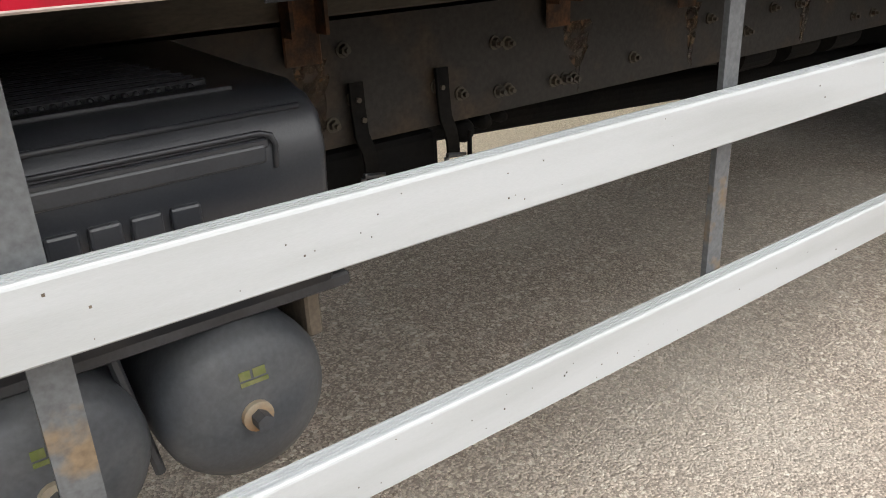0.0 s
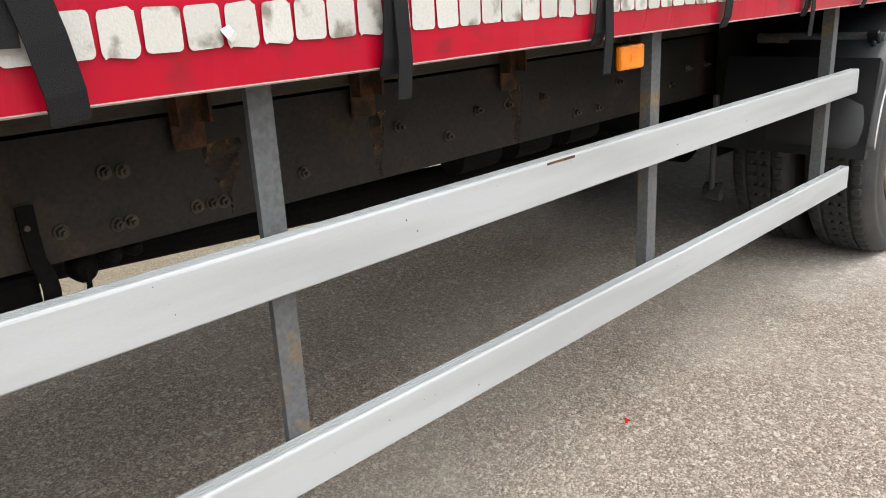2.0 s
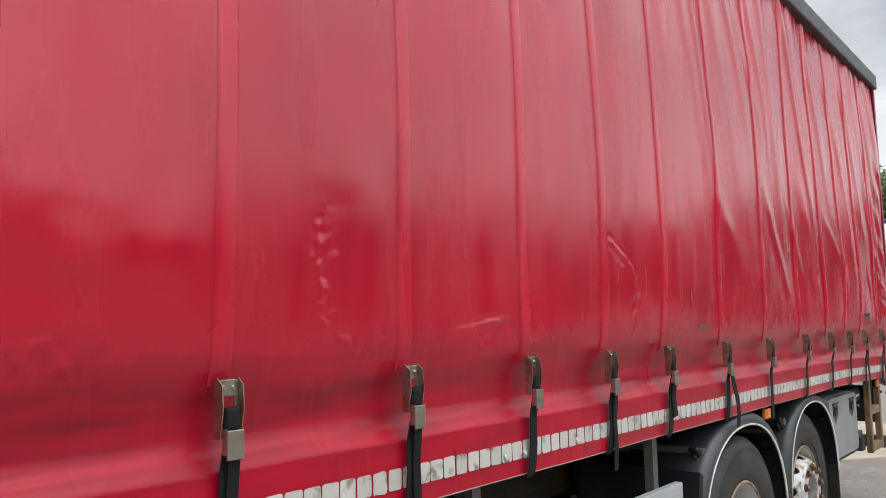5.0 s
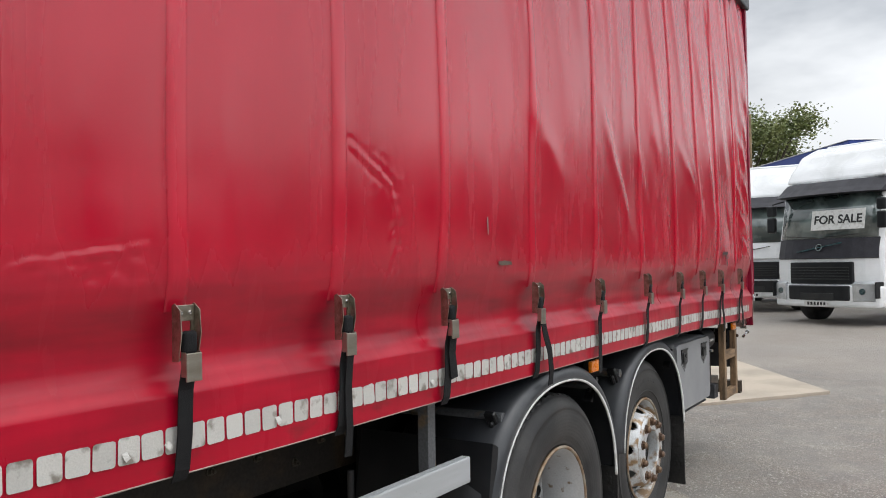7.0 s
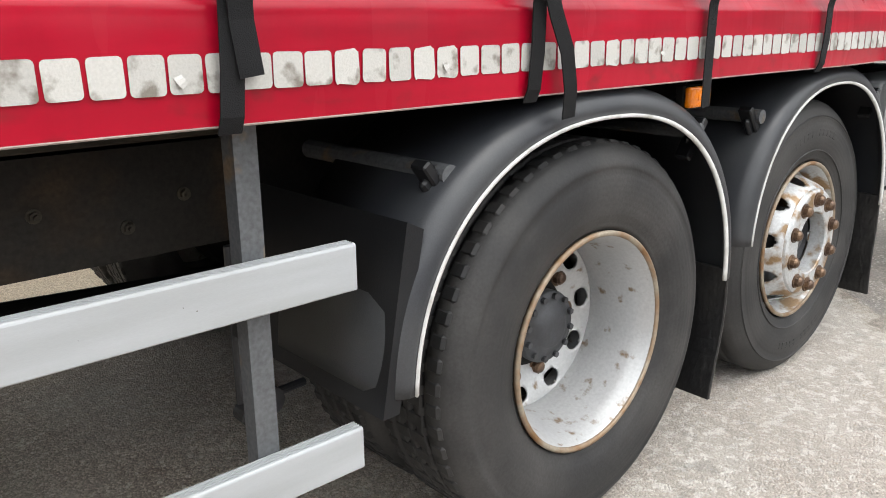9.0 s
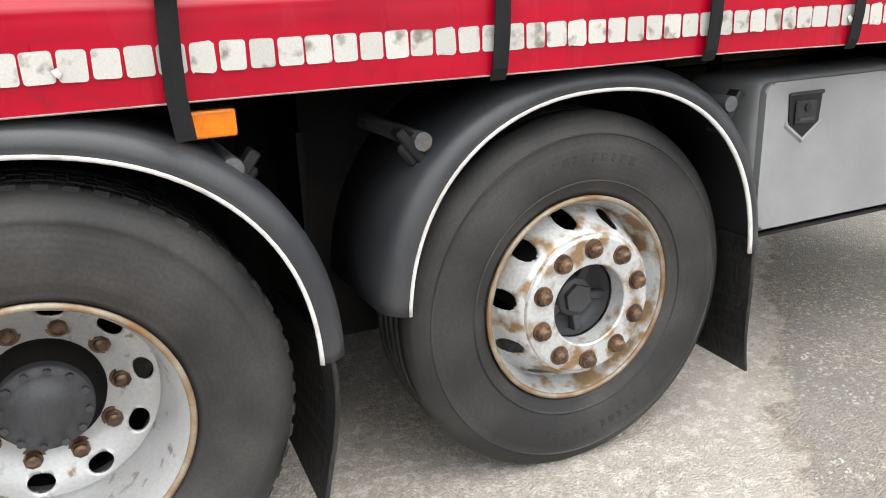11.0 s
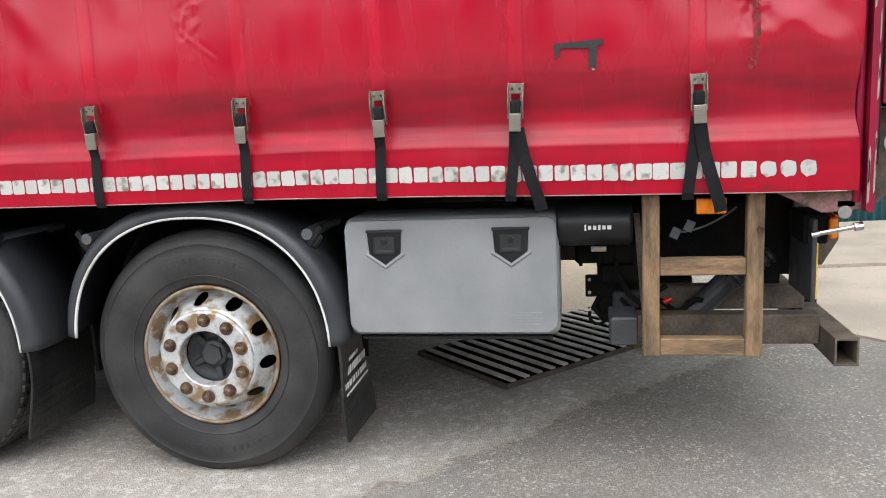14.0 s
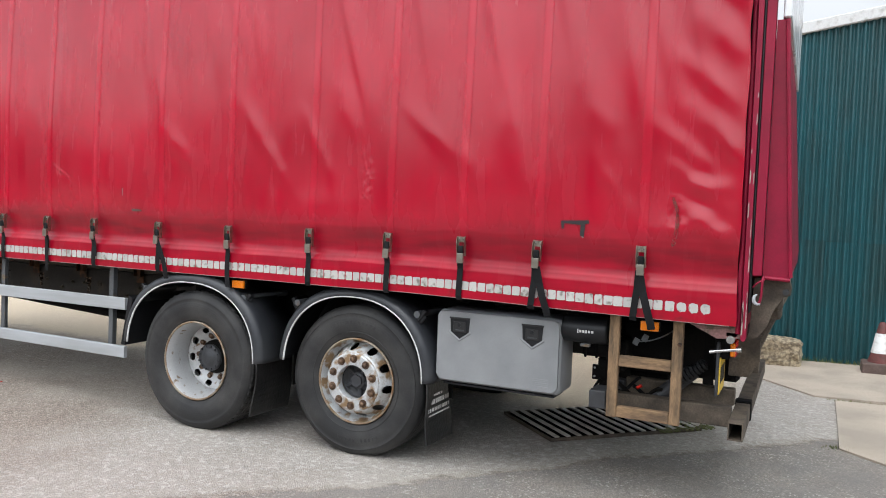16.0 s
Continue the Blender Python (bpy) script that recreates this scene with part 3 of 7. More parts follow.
    base = blend(worn, base, (0.50, 0.468, 0.42))
    crumbs = math_("MULTIPLY", worn, ramp(noise(20, 6, 0.75), 0.52, 0.58, 0, 1.0))
    base = blend(crumbs, base, (0.70, 0.675, 0.63))
    pits = math_("MULTIPLY", worn, ramp(noise(13, 6, 0.75), 0.57, 0.63, 0, 0.85))
    base = blend(pits, base, (0.24, 0.225, 0.20))
    line = math_("MULTIPLY", math_("MULTIPLY", run, ramp(math_("ABSOLUTE", seam, 0.0), 0.045, 0.012)), ramp(noise(9, 4), 0.40, 0.62, 0.0, 0.42))
    base = blend(line, base, (0.12, 0.098, 0.07))
    # pale rolled stone and dust beyond the truck and along the yard; beyond the truck, sun is painted in
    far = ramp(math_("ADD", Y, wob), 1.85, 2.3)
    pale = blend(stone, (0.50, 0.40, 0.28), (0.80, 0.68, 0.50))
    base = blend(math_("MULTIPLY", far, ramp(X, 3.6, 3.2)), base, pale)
    yard = ramp(math_("ADD", X, math_("MULTIPLY", wob, 2.0)), 7.6, 8.6)
    base = blend(math_("MULTIPLY", yard, ramp(noise(0.35, 5), 0.3, 0.65, 0.3, 0.9)), base, (0.30, 0.275, 0.25))
    l.new(base, b.inputs["Base Color"])
    l.new(ramp(noise(1.1, 4), 0.3, 0.7, 0.62, 0.9), b.inputs["Roughness"])
    bp = n.new("ShaderNodeBump")
    bp.inputs["Strength"].default_value, bp.inputs["Distance"].default_value = 0.9, 0.006
    proud = ramp(g2.outputs[0], 0.80, 0.83, 0.0, 0.9)
    l.new(math_("ADD", math_("ADD", math_("MULTIPLY", vor.outputs["Distance"], -0.9), proud), ramp(noise(70, 4), 0.3, 0.7, 0, 0.7)), bp.inputs["Height"])
    l.new(bp.outputs["Normal"], b.inputs["Normal"])
    return m


def build_ground():
    xs = [-900, -200, -60, -20, -9] + [round(-6 + 0.25 * i, 3) for i in range(65)] + [12, 14, 17, 20, 24, 30, 40, 60, 120, 300, 900]
    ys = [-900, -200, -60, -34, -20, -10] + [round(-5 + 0.25 * i, 3) for i in range(45)] + [8, 10, 14, 20, 40, 100, 300, 900]
    bm = bmesh.new()
    grid = [[bm.verts.new((x, y, ground_z(x, y))) for y in ys] for x in xs]
    for i in range(len(xs) - 1):
        for j in range(len(ys) - 1):
            bm.faces.new((grid[i][j], grid[i + 1][j], grid[i + 1][j + 1], grid[i][j + 1]))
    me = bpy.data.meshes.new("ground")
    bm.to_mesh(me)
    bm.free()
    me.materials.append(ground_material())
    me.shade_smooth()
    tagged(new("ground", me), "worn grey asphalt yard with exposed pale stones", "ground", kind="structure")


build_ground()


def build_slabs():
    """Two cast concrete slabs beside the shed, a hand's width of joint between them."""
    for name, pts in (("pavement", [(4.36, 1.95), (5.5, 0.82), (6.72, -0.22), (8.5, 1.1), (10.5, 2.6), (10.5, 3.72), (4.38, 3.72)]),
                      ("pavement", [(4.2, 3.84), (10.5, 3.76), (10.5, 5.82), (3.1, 5.82), (3.3, 5.0), (3.7, 4.45)])):
        bm = bmesh.new()
        top = [bm.verts.new((x, y, 0.014 + ground_z(x, 9))) for x, y in pts]
        low = [bm.verts.new((x, y, ground_z(x, 9) - 0.1)) for x, y in pts]
        bm.faces.new(top)
        for i in range(len(pts)):
            bm.faces.new((top[i], low[i], low[(i + 1) % len(pts)], top[(i + 1) % len(pts)]))
        ob = part(name, bm, "concrete")
        tagged(ob, "pale cast concrete slab, stained at its edges", "pavement", kind="structure")


build_slabs()


# ---- the shed of green corrugated sheet ----
def build_shed():
    y0, x0, x1, pitch = 5.9, -3.0, 12.0, 0.0765
    bm = bmesh.new()
    steps = int((x1 - x0) / pitch) * 8
    cols = []
    for i in range(steps + 1):
        x = x0 + (x1 - x0) * i / steps
        w = 0.019 * math.cos(2 * math.pi * (x - x0) / pitch)
        top = 3.90 + 0.17 * (x - 4.0) if x < 8 else 4.58 - 0.17 * (x - 8)
        zs = [-0.05, 0.9, 1.0, 1.9, 2.0, 2.9, max(top, 2.0)]
        cols.append([bm.verts.new((x, y0 + w + 0.01 * noise.noise(Vector((x * 0.8, z * 0.9, 3))), z)) for z in sorted(zs)])
    for i in range(steps):
        for j in range(6):
            bm.faces.new((cols[i][j], cols[i + 1][j], cols[i + 1][j + 1], cols[i][j + 1]))
    shed = thing("shed", "green corrugated steel shed with a sloping white roof edge", "shed", kind="structure")
    part("cladding", bm, "shed", shed, smooth=True)
    # lapped repair sheets
    for xa, xb, za, zb in ((4.25, 4.95, 0.03, 1.45), (4.0, 4.45, 1.46, 2.75), (5.1, 5.9, 0.03, 2.1), (3.2, 3.95, 0.03, 1.9)):
        bm = bmesh.new()
        k = int((xb - xa) / pitch * 8)
        ring = [[bm.verts.new((xa + (xb - xa) * i / k, y0 - 0.012 + 0.019 * math.cos(2 * math.pi * (xa + (xb - xa) * i / k - x0) / pitch), z)) for z in (za, zb)] for i in range(k + 1)]
        for i in range(k):
            bm.faces.new((ring[i][0], ring[i + 1][0], ring[i + 1][1], ring[i][1]))
        part("sheet", bm, "shed", shed, smooth=True)
    edge = bmesh.new()
    a = math.atan(0.17)
    add_box(edge, -7.2, 4.0, -0.06, 3.0, -0.02, 0.11, 0.01, m=Matrix.Translation((8.0, y0, 4.6)) @ Matrix.Rotation(-a, 4, "Y"))
    part("roof", edge, "white", shed)
    cap = cyl(0.018, 0.04, pose(0, 0, 0), 6, 0.01)
    for i in range(14):
        x = 4.35 + 0.07 * i
        cap = part("roof_bolt", cap, "dark", shed, at=pose(x, y0 + 0.5, 4.73 + 0.17 * (x - 8.0))).data
    part("side_wall", box(x0, x0 + 0.08, y0 + 0.03, y0 + 8, -0.05, 2.7), "shed", shed)
    part("back_wall", box(x0, x1, y0 + 7.9, y0 + 8, -0.05, 2.7), "shed", shed)


build_shed()


def build_stub():
    bm = box(3.42, 4.06, 5.3, 5.72, -0.05, 0.31, 0.02)
    bmesh.ops.subdivide_edges(bm, edges=bm.edges[:], cuts=11, use_grid_fill=True)
    for v in bm.verts:
        v.co += noise.noise_vector(v.co * 9) * 0.03 + noise.noise_vector(v.co * 26) * 0.014
    ob = part("concrete_footing", bm, "rough_concrete")
    tagged(ob, "broken lump of pebbly concrete at the foot of the shed", "concrete block")


build_stub()


def build_cone():
    cone = thing("traffic_cone", "faded red traffic cone with a white sleeve on a heavy block", "traffic cone", pose(4.86, 5.45, 0.016) @ Matrix.Scale(0.84, 4))
    part("base", box(-0.22, 0.22, -0.2, 0.2, 0, 0.17, 0.02, 2), "cone_base", cone, "grimy brown rubber base block")
    part("body", revolve([(0.15, 0.0), (0.145, 0.03), (0.115, 0.13), (0.085, 0.30), (0.05, 0.47), (0.035, 0.52), (0.02, 0.53)], 24), "cone", cone, at=pose(0, 0, 0.17, 90), smooth=True)
    part("sleeve", revolve([(0.125, 0.125), (0.119, 0.13), (0.073, 0.38), (0.066, 0.38)], 24), "white", cone, "white reflective sleeve", at=pose(0, 0, 0.17, 90), smooth=True)


build_cone()


def build_weeds():
    """Thin grass and moss in the slab joint and along the foot of the shed."""
    bm = bmesh.new()
    rng = random.Random(21)
    for i in range(700):
        if i < 60:
            x, y, h = rng.gauss(4.35, 0.06), rng.gauss(1.99, 0.03), rng.uniform(0.006, 0.022)
        elif i < 260:
            x = rng.uniform(4.3, 6.0)
            y, h = 3.78 + rng.gauss(0, 0.015), rng.uniform(0.006, 0.025)
        else:
            x, y, h = rng.choice((4.15, 4.4, 4.62, 5.3)) + rng.gauss(0, 0.12), 5.84 - abs(rng.gauss(0, 0.04)), rng.uniform(0.02, 0.11)
        z = ground_z(x, 9)
        a, w, lean = rng.uniform(0, 6.3), rng.uniform(0.003, 0.008), rng.uniform(-0.4, 0.4) * h
        dx, dy = w * math.cos(a), w * math.sin(a)
        v = [bm.verts.new(p) for p in ((x - dx, y - dy, z), (x + dx, y + dy, z), (x + dx * 0.6 + lean * 0.5, y + dy * 0.6, z + h * 0.6), (x + lean, y - lean * 0.4, z + h))]
        bm.faces.new(v)
    ob = part("weeds", bm, "weed")
    tagged(ob, "thin green weeds and moss in the joints of the concrete", "weeds", kind="stuff")


build_weeds()


# ---- drain grating ----
def build_grate():
    """A slatted iron grating let into the yard, at a slant to the truck."""
    a, b, c = Vector((2.0, 1.58, 0)), Vector((2.49, 1.0, 0)), Vector((3.39, 1.92, 0))
    along, across = (c - b), (a - b)
    L, W = along.length, across.length
    ang = math.degrees(math.atan2(along.y, along.x))
    z = 0.0
    g = thing("drain_grating", "worn iron drain grating with slanting bars, set in the asphalt", "drain", pose(b.x, b.y, z + 0.004, 0, 0, ang))
    # no hole is cut: a flat black plate paints the drain's shaded depth
    part("pit", box(0.0, L, 0.0, W, -0.004, 0.006), "pit", g, "flat black plate painted as the drain's shaded depth")
    for nm, bx in (("frame_bar", (-0.014, L + 0.014, -0.014, 0.0)), ("frame_bar", (-0.014, L + 0.014, W, W + 0.014)), ("frame_bar", (-0.014, 0.0, 0.0, W)), ("frame_bar", (L, L + 0.014, 0.0, W))):
        part(nm, box(bx[0], bx[1], bx[2], bx[3], -0.004, 0.022, 0.003), "brown", g)
    slat = None
    k = 14
    for i in range(k):
        x = (i + 0.5) * L / k
        if slat is None:
            slat = part("slat", box(-0.0185, 0.0185, 0.0, W, 0.02, 0.03, 0.003), "grate", g, at=pose(x, 0, 0))
        else:
            part("slat", slat.data, "grate", g, at=pose(x, 0, 0))
    bm = bmesh.new()
    rng = random.Random(5)
    for i in range(240):
        s = rng.uniform(0.003, 0.009)
        p = Vector((rng.uniform(L * 0.7, L + 0.12), rng.uniform(-0.06, 0.05) if rng.random() < 0.7 else rng.uniform(0, W), 0.022))
        add_box(bm, -s, s, -s, s, -s * 0.6, s * 0.8, m=Matrix.Translation(p) @ Matrix.Rotation(rng.uniform(0, 3), 4, "Z"))
    tagged(part("moss", bm, "moss", g, "clumps of moss and grit"), kind="stuff")


build_grate()


# ---- the curtain-sided lorry ----
lorry = thing("curtainsider_lorry", "red curtain-sided lorry body with silver side guards and twin rear axles", "lorry")
X_FRONT, X_REAR, Z_HEM, Z_TOP, WIDTH = -5.6, 3.752, 1.07, 3.63, 2.5
BUCKLES = [3.25, 2.657, 2.174, 1.668, 1.072, 0.394, -0.253, -0.91, -1.426, -1.946, -2.513, -3.078, -3.618, -4.15, -4.7, -5.25]
PROFILE = [(1.07, -0.012), (1.12, -0.016), (1.20, -0.017), (1.225, -0.017), (1.25, -0.0155), (1.262, -0.0125), (1.275, -0.006), (1.288, 0.003), (1.302, 0.013), (1.33, 0.021),
           (1.37, 0.020), (1.42, 0.007), (1.47, -0.006), (1.53, -0.014), (1.7, -0.018), (2.2, -0.018), (2.9, -0.01), (3.4, 0.0), (3.63, 0.01)]
# crumpled places: x, z, half width, half height, depth
CRUMPLES = [(1.49, 1.80, 0.045, 0.15, 0.006), (-1.27, 1.80, 0.05, 0.05, 0.005), (-1.16, 1.62, 0.035, 0.14, 0.007), (-2.80, 1.66, 0.04, 0.13, 0.006), (-2.14, 1.53, 0.11, 0.04, 0.006),
            (-3.45, 1.49, 0.10, 0.05, 0.008), (3.42, 1.62, 0.045, 0.13, 0.006), (-2.67, 1.50, 0.10, 0.03, 0.005)]
# single creases: x, z, x, z, depth, width
CREASES = [(-2.30, 1.535, -2.09, 1.562, 0.006, 0.014), (-2.09, 1.562, -2.01, 1.52, 0.006, 0.013), (-2.01, 1.52, -1.98, 1.46, 0.006, 0.013),
           (-1.38, 1.86, -1.20, 1.76, 0.009, 0.018), (-1.20, 1.76, -1.15, 1.60, 0.008, 0.016), (-1.15, 1.60, -1.21, 1.47, 0.006, 0.015),
           (-2.82, 1.80, -2.80, 1.60, 0.006, 0.014), (-2.81, 1.58, -2.74, 1.525, 0.007, 0.012), (-2.74, 1.525, -2.58, 1.515, 0.006, 0.012),
           (-3.55, 1.53, -3.44, 1.535, 0.007, 0.013), (-3.44, 1.535, -3.39, 1.46, 0.007, 0.014), (-2.28, 1.54, -2.02, 1.575, 0.006, 0.014),
           (1.44, 2.0, 1.49, 1.83, 0.007, 0.016), (1.49, 1.83, 1.46, 1.70, 0.007, 0.014), (1.46, 1.70, 1.58, 1.60, 0.006, 0.014),
           (3.34, 1.95, 3.70, 1.66, 0.011, 0.032), (3.40, 1.72, 3.72, 1.52, 0.011, 0.031), (3.42, 2.25, 3.74, 1.98, 0.011, 0.045), (3.5, 2.75, 3.74, 2.45, 0.012, 0.045), (3.30, 1.56, 3.74, 1.55, 0.008, 0.031),
           (3.45, 1.80, 3.72, 1.78, 0.010, 0.031), (3.52, 1.63, 3.73, 1.44, 0.010, 0.031), (3.28, 2.14, 3.62, 1.86, 0.010, 0.035), (3.38, 2.52, 3.73, 2.20, 0.011, 0.036), (3.40, 1.56, 3.66, 1.66, 0.009, 0.031), (3.6, 2.10, 3.74, 1.90, 0.010, 0.031),
           (3.48, 3.05, 3.74, 2.72, 0.012, 0.04), (2.95, 1.98, 3.18, 1.60, 0.008, 0.035), (2.05, 2.2, 2.28, 1.72, 0.008, 0.04), (0.95, 2.3, 1.22, 1.78, 0.009, 0.032),
           (2.80, 2.6, 3.15, 1.75, 0.011, 0.07), (2.30, 2.5, 2.60, 1.65, 0.010, 0.06), (1.20, 2.5, 1.44, 2.02, 0.011, 0.05), (0.45, 2.35, 0.90, 1.68, 0.011, 0.035), (-0.30, 2.2, 0.12, 1.80, 0.009, 0.04), (1.72, 2.3, 2.15, 1.9, 0.009, 0.035),
           (-3.9, 2.1, -3.2, 1.58, 0.022, 0.10), (-2.95, 2.5, -2.75, 1.85, 0.010, 0.07), (-3.66, 1.62, -3.2, 1.47, 0.006, 0.05)]


def profile_y(z):
    """A smooth line through the profile's points."""
    last = len(PROFILE) - 1
    for i in range(last):
        (za, ya), (zb, yb) = PROFILE[i], PROFILE[i + 1]
        if z <= zb:
            zp, yp = PROFILE[max(i - 1, 0)]
            zn, yn = PROFILE[min(i + 2, last)]
            w = zb - za
            ma, mb = (yb - yp) / max(zb - zp, 1e-6) * w, (yn - ya) / max(zn - za, 1e-6) * w
            t = min(max((z - za) / w, 0), 1)
            return (2 * t ** 3 - 3 * t ** 2 + 1) * ya + (t ** 3 - 2 * t ** 2 + t) * ma + (3 * t ** 2 - 2 * t ** 3) * yb + (t ** 3 - t ** 2) * mb
    return PROFILE[-1][1]


def lift(x, z):
    """How far the foot of the curtain hangs above its drawn line: taut forward, drooping to the tail."""
    return 0.02 * (1 - ease(z, 1.05, 1.25)) - 0.026 * ease(x, 1.8, 3.6) * (1 - ease(z, 1.2, 1.5))


def hung(points):
    return [(x, y, z + lift(x, z)) for x, y, z in points]


def curtain_y(x, z):
    y = profile_y(z)
    up = ease(z, 1.42, 1.75)
    k = min(range(len(BUCKLES)), key=lambda i: abs(BUCKLES[i] - x))
    d = x - BUCKLES[k]
    # the vertical strap in its welded pocket, and the cloth drawn in to it
    y -= 0.005 * up * math.exp(-(d / 0.028) ** 4)
    # the edge of the gathered band, sagging between the straps
    nb = BUCKLES[min(max(k + (1 if d < 0 else -1), 0), len(BUCKLES) - 1)]
    sag = 1 - (2 * abs(d) / max(abs(nb - BUCKLES[k]), 0.2) - 1) ** 2 if abs(nb - BUCKLES[k]) > 0.1 else 0.5
    line = z - (1.502 - 0.014 * sag + 0.004 * noise.noise(Vector((x * 3, 2, 0))))
    # two narrow welts above the hem
    for wz, wa, ww in ((1.290, 0.0032, 0.008), (1.258, 0.0026, 0.008)):
        y -= wa * math.exp(-((z - wz - 0.004 * sag) / ww) ** 2)
    if abs(line) < 0.05:
        y -= 0.0015 * math.exp(-(line / 0.010) ** 2)
    y += 0.009 * up * math.exp(-(d / 0.10) ** 2) * (0.35 + 0.65 * ease(z, 1.9, 3.3))
    # long folds that lean back from the top of each strap, on the rear half
    for i, b in enumerate(BUCKLES[:8]):
        if abs(x - b) > 1.0:
            continue
        lean = 0.30 + 0.08 * math.sin(i * 2.3)
        for n, (o, amp, wid) in enumerate(((0.05, 0.017, 0.055), (0.28, 0.016, 0.08), (0.44, 0.012, 0.05))):
            e = x - (b - 0.02 + o + (3.5 - z) * lean * (0.8 + 0.25 * math.sin(i * 1.7 + n * 2.1)))
            if -0.25 < e < 0.25:
                foot = 2.0 + 0.3 * math.sin(i * 3.1 + n * 1.3)
                strength = ease(z, foot, foot + 0.8) * (0.55 + 0.45 * math.sin(i * 5.1 + n * 1.9))
                w = wid * (0.7 if e < 0 else 1.6)
                y -= amp * strength * math.exp(-(e / w) ** 2)
    y += 0.026 * up * noise.noise(Vector((x * 1.0, 0.3, z * 0.75)))
    y += 0.008 * up * noise.noise(Vector((x * 2.6, 5.3, z * 1.4))) + 0.0015 * up * noise.noise(Vector((x * 7, 1.3, z * 4)))
    y += 0.004 * noise.noise(Vector((x * 2.2, 9.3, 0))) * ease(z, 1.2, 1.3) * (1 - up)
    for cx, cz, wx, wz, dep in CRUMPLES:
        g = ((x - cx) / wx) ** 2 + ((z - cz) / wz) ** 2
        if g < 6:
            y += 0.75 * dep * math.exp(-g) * (noise.noise(Vector((x * 26, 2, z * 26))) * 0.9 + noise.noise(Vector((x * 52, 7, z * 52))) * 0.8)
    for xa, za, xb, zb, dep, wid in CREASES:
        if min(xa, xb) - 0.2 < x < max(xa, xb) + 0.2 and min(za, zb) - 0.2 < z < max(za, zb) + 0.2:
            dx, dz = xb - xa, zb - za
            u = ((x - xa) * dx + (z - za) * dz) / (dx * dx + dz * dz)
            c = min(max(u, 0), 1)
            q = math.hypot(x - xa - c * dx, z - za - c * dz)
            long = wid > 0.03
            if not long:
                rag = 1 + 0.5 * noise.noise(Vector((x * 30, 8, z * 30)))
                y -= 0.27 * dep * (math.exp(-(q / (wid * 0.42 * rag)) ** 2) - 0.7 * math.exp(-((q - 0.9 * wid) / (0.5 * wid)) ** 2)) * (0.8 + 0.5 * noise.noise(Vector((x * 14, 4, z * 14))))
                continue
            y -= dep * (1.15 * math.sin(math.pi * min(max(0.06 + 0.9 * c, 0), 1)) if long else 1.0) * math.exp(-(q / (wid * (1.5 if long else 1.0))) ** 2) * (0.7 + (0.2 if long else 0.6) * noise.noise(Vector((x * 9, 4, z * 9))))
    # scalloped hem
    y += 0.004 * math.sin(x * 5.0) * (1 - ease(z, 1.07, 1.2))
    return y


def build_curtain():
    bm = bmesh.new()
    nx = 1450
    zs = []
    z = Z_HEM
    while z < Z_TOP:
        zs.append(z)
        z += 0.006 if 1.23 < z < 1.33 else 0.009 if z < 1.95 else 0.024
    zs.append(Z_TOP)
    cols = []
    for i in range(nx + 1):
        x = X_FRONT + (X_REAR - X_FRONT) * i / nx
        col = []
        for z in zs:
            zz = z + lift(x, z) + 0.004 * noise.noise(Vector((x * 2.0, 1, 1))) * (1 - ease(z, 1.07, 1.15))
            xx = x - (0.012 * noise.noise(Vector((z * 4, 3, 1))) if i == nx else 0)
            col.append(bm.verts.new((xx, curtain_y(x, z), zz)))
        cols.append(col)
    for i in range(nx):
        for j in range(len(zs) - 1):
            bm.faces.new((cols[i][j], cols[i + 1][j], cols[i + 1][j + 1], cols[i][j + 1]))
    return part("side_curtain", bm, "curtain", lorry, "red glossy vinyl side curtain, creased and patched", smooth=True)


curtain = build_curtain()


def build_pockets():
    """A doubled strip of vinyl welded over each upright strap."""
    for b in BUCKLES:
        bm = bmesh.new()
        rows = []
        z = 1.435
        while z < Z_TOP - 0.02:
            rows.append([bm.verts.new((b + o, curtain_y(b + o, z) - (0.0006 if abs(o) > 0.026 else 0.0042), z)) for o in (-0.0275, -0.0250, -0.016, -0.005, 0.005, 0.016, 0.0250, 0.0275)])
            z += 0.02
        for p, q in zip(rows, rows[1:]):
            for j in range(7):
                bm.faces.new((p[j], p[j + 1], q[j + 1], q[j]))
        part("strap_pocket", bm, "pocket", curtain, "doubled strip of red vinyl", smooth=True)


build_pockets()
hem_line = [X_FRONT + (X_REAR - 0.03 - X_FRONT) * i / 90 for i in range(91)]
hem = tube([(x, curtain_y(x, Z_HEM) + 0.001, Z_HEM - 0.001 + lift(x, Z_HEM) + 0.004 * noise.noise(Vector((x * 2.0, 1, 1)))) for x in hem_line], 0.0022, 5)
part("hem", hem, "hem", curtain, "frayed pale hem edge")
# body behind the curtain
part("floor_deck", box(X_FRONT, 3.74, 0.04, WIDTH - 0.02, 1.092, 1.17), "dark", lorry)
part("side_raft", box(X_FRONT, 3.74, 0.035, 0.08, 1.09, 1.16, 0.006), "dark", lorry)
part("side_curtain", box(X_FRONT, X_REAR, WIDTH - 0.012, WIDTH, Z_HEM, Z_TOP), "curtain", lorry)
part("roof", box(X_FRONT, 3.9, 0.0, WIDTH, Z_TOP + 0.10, Z_TOP + 0.13, 0.01), "roof", lorry, "pale translucent roof")
part("roof_rail", box(X_FRONT, 3.86, -0.035, 0.05, Z_TOP - 0.02, Z_TOP + 0.11, 0.012, 2), "hub", lorry, "dark roof rail")
part("headboard", box(X_FRONT, X_FRONT + 0.05, 0.03, WIDTH - 0.03, 1.05, Z_TOP), "burgundy", lorry)

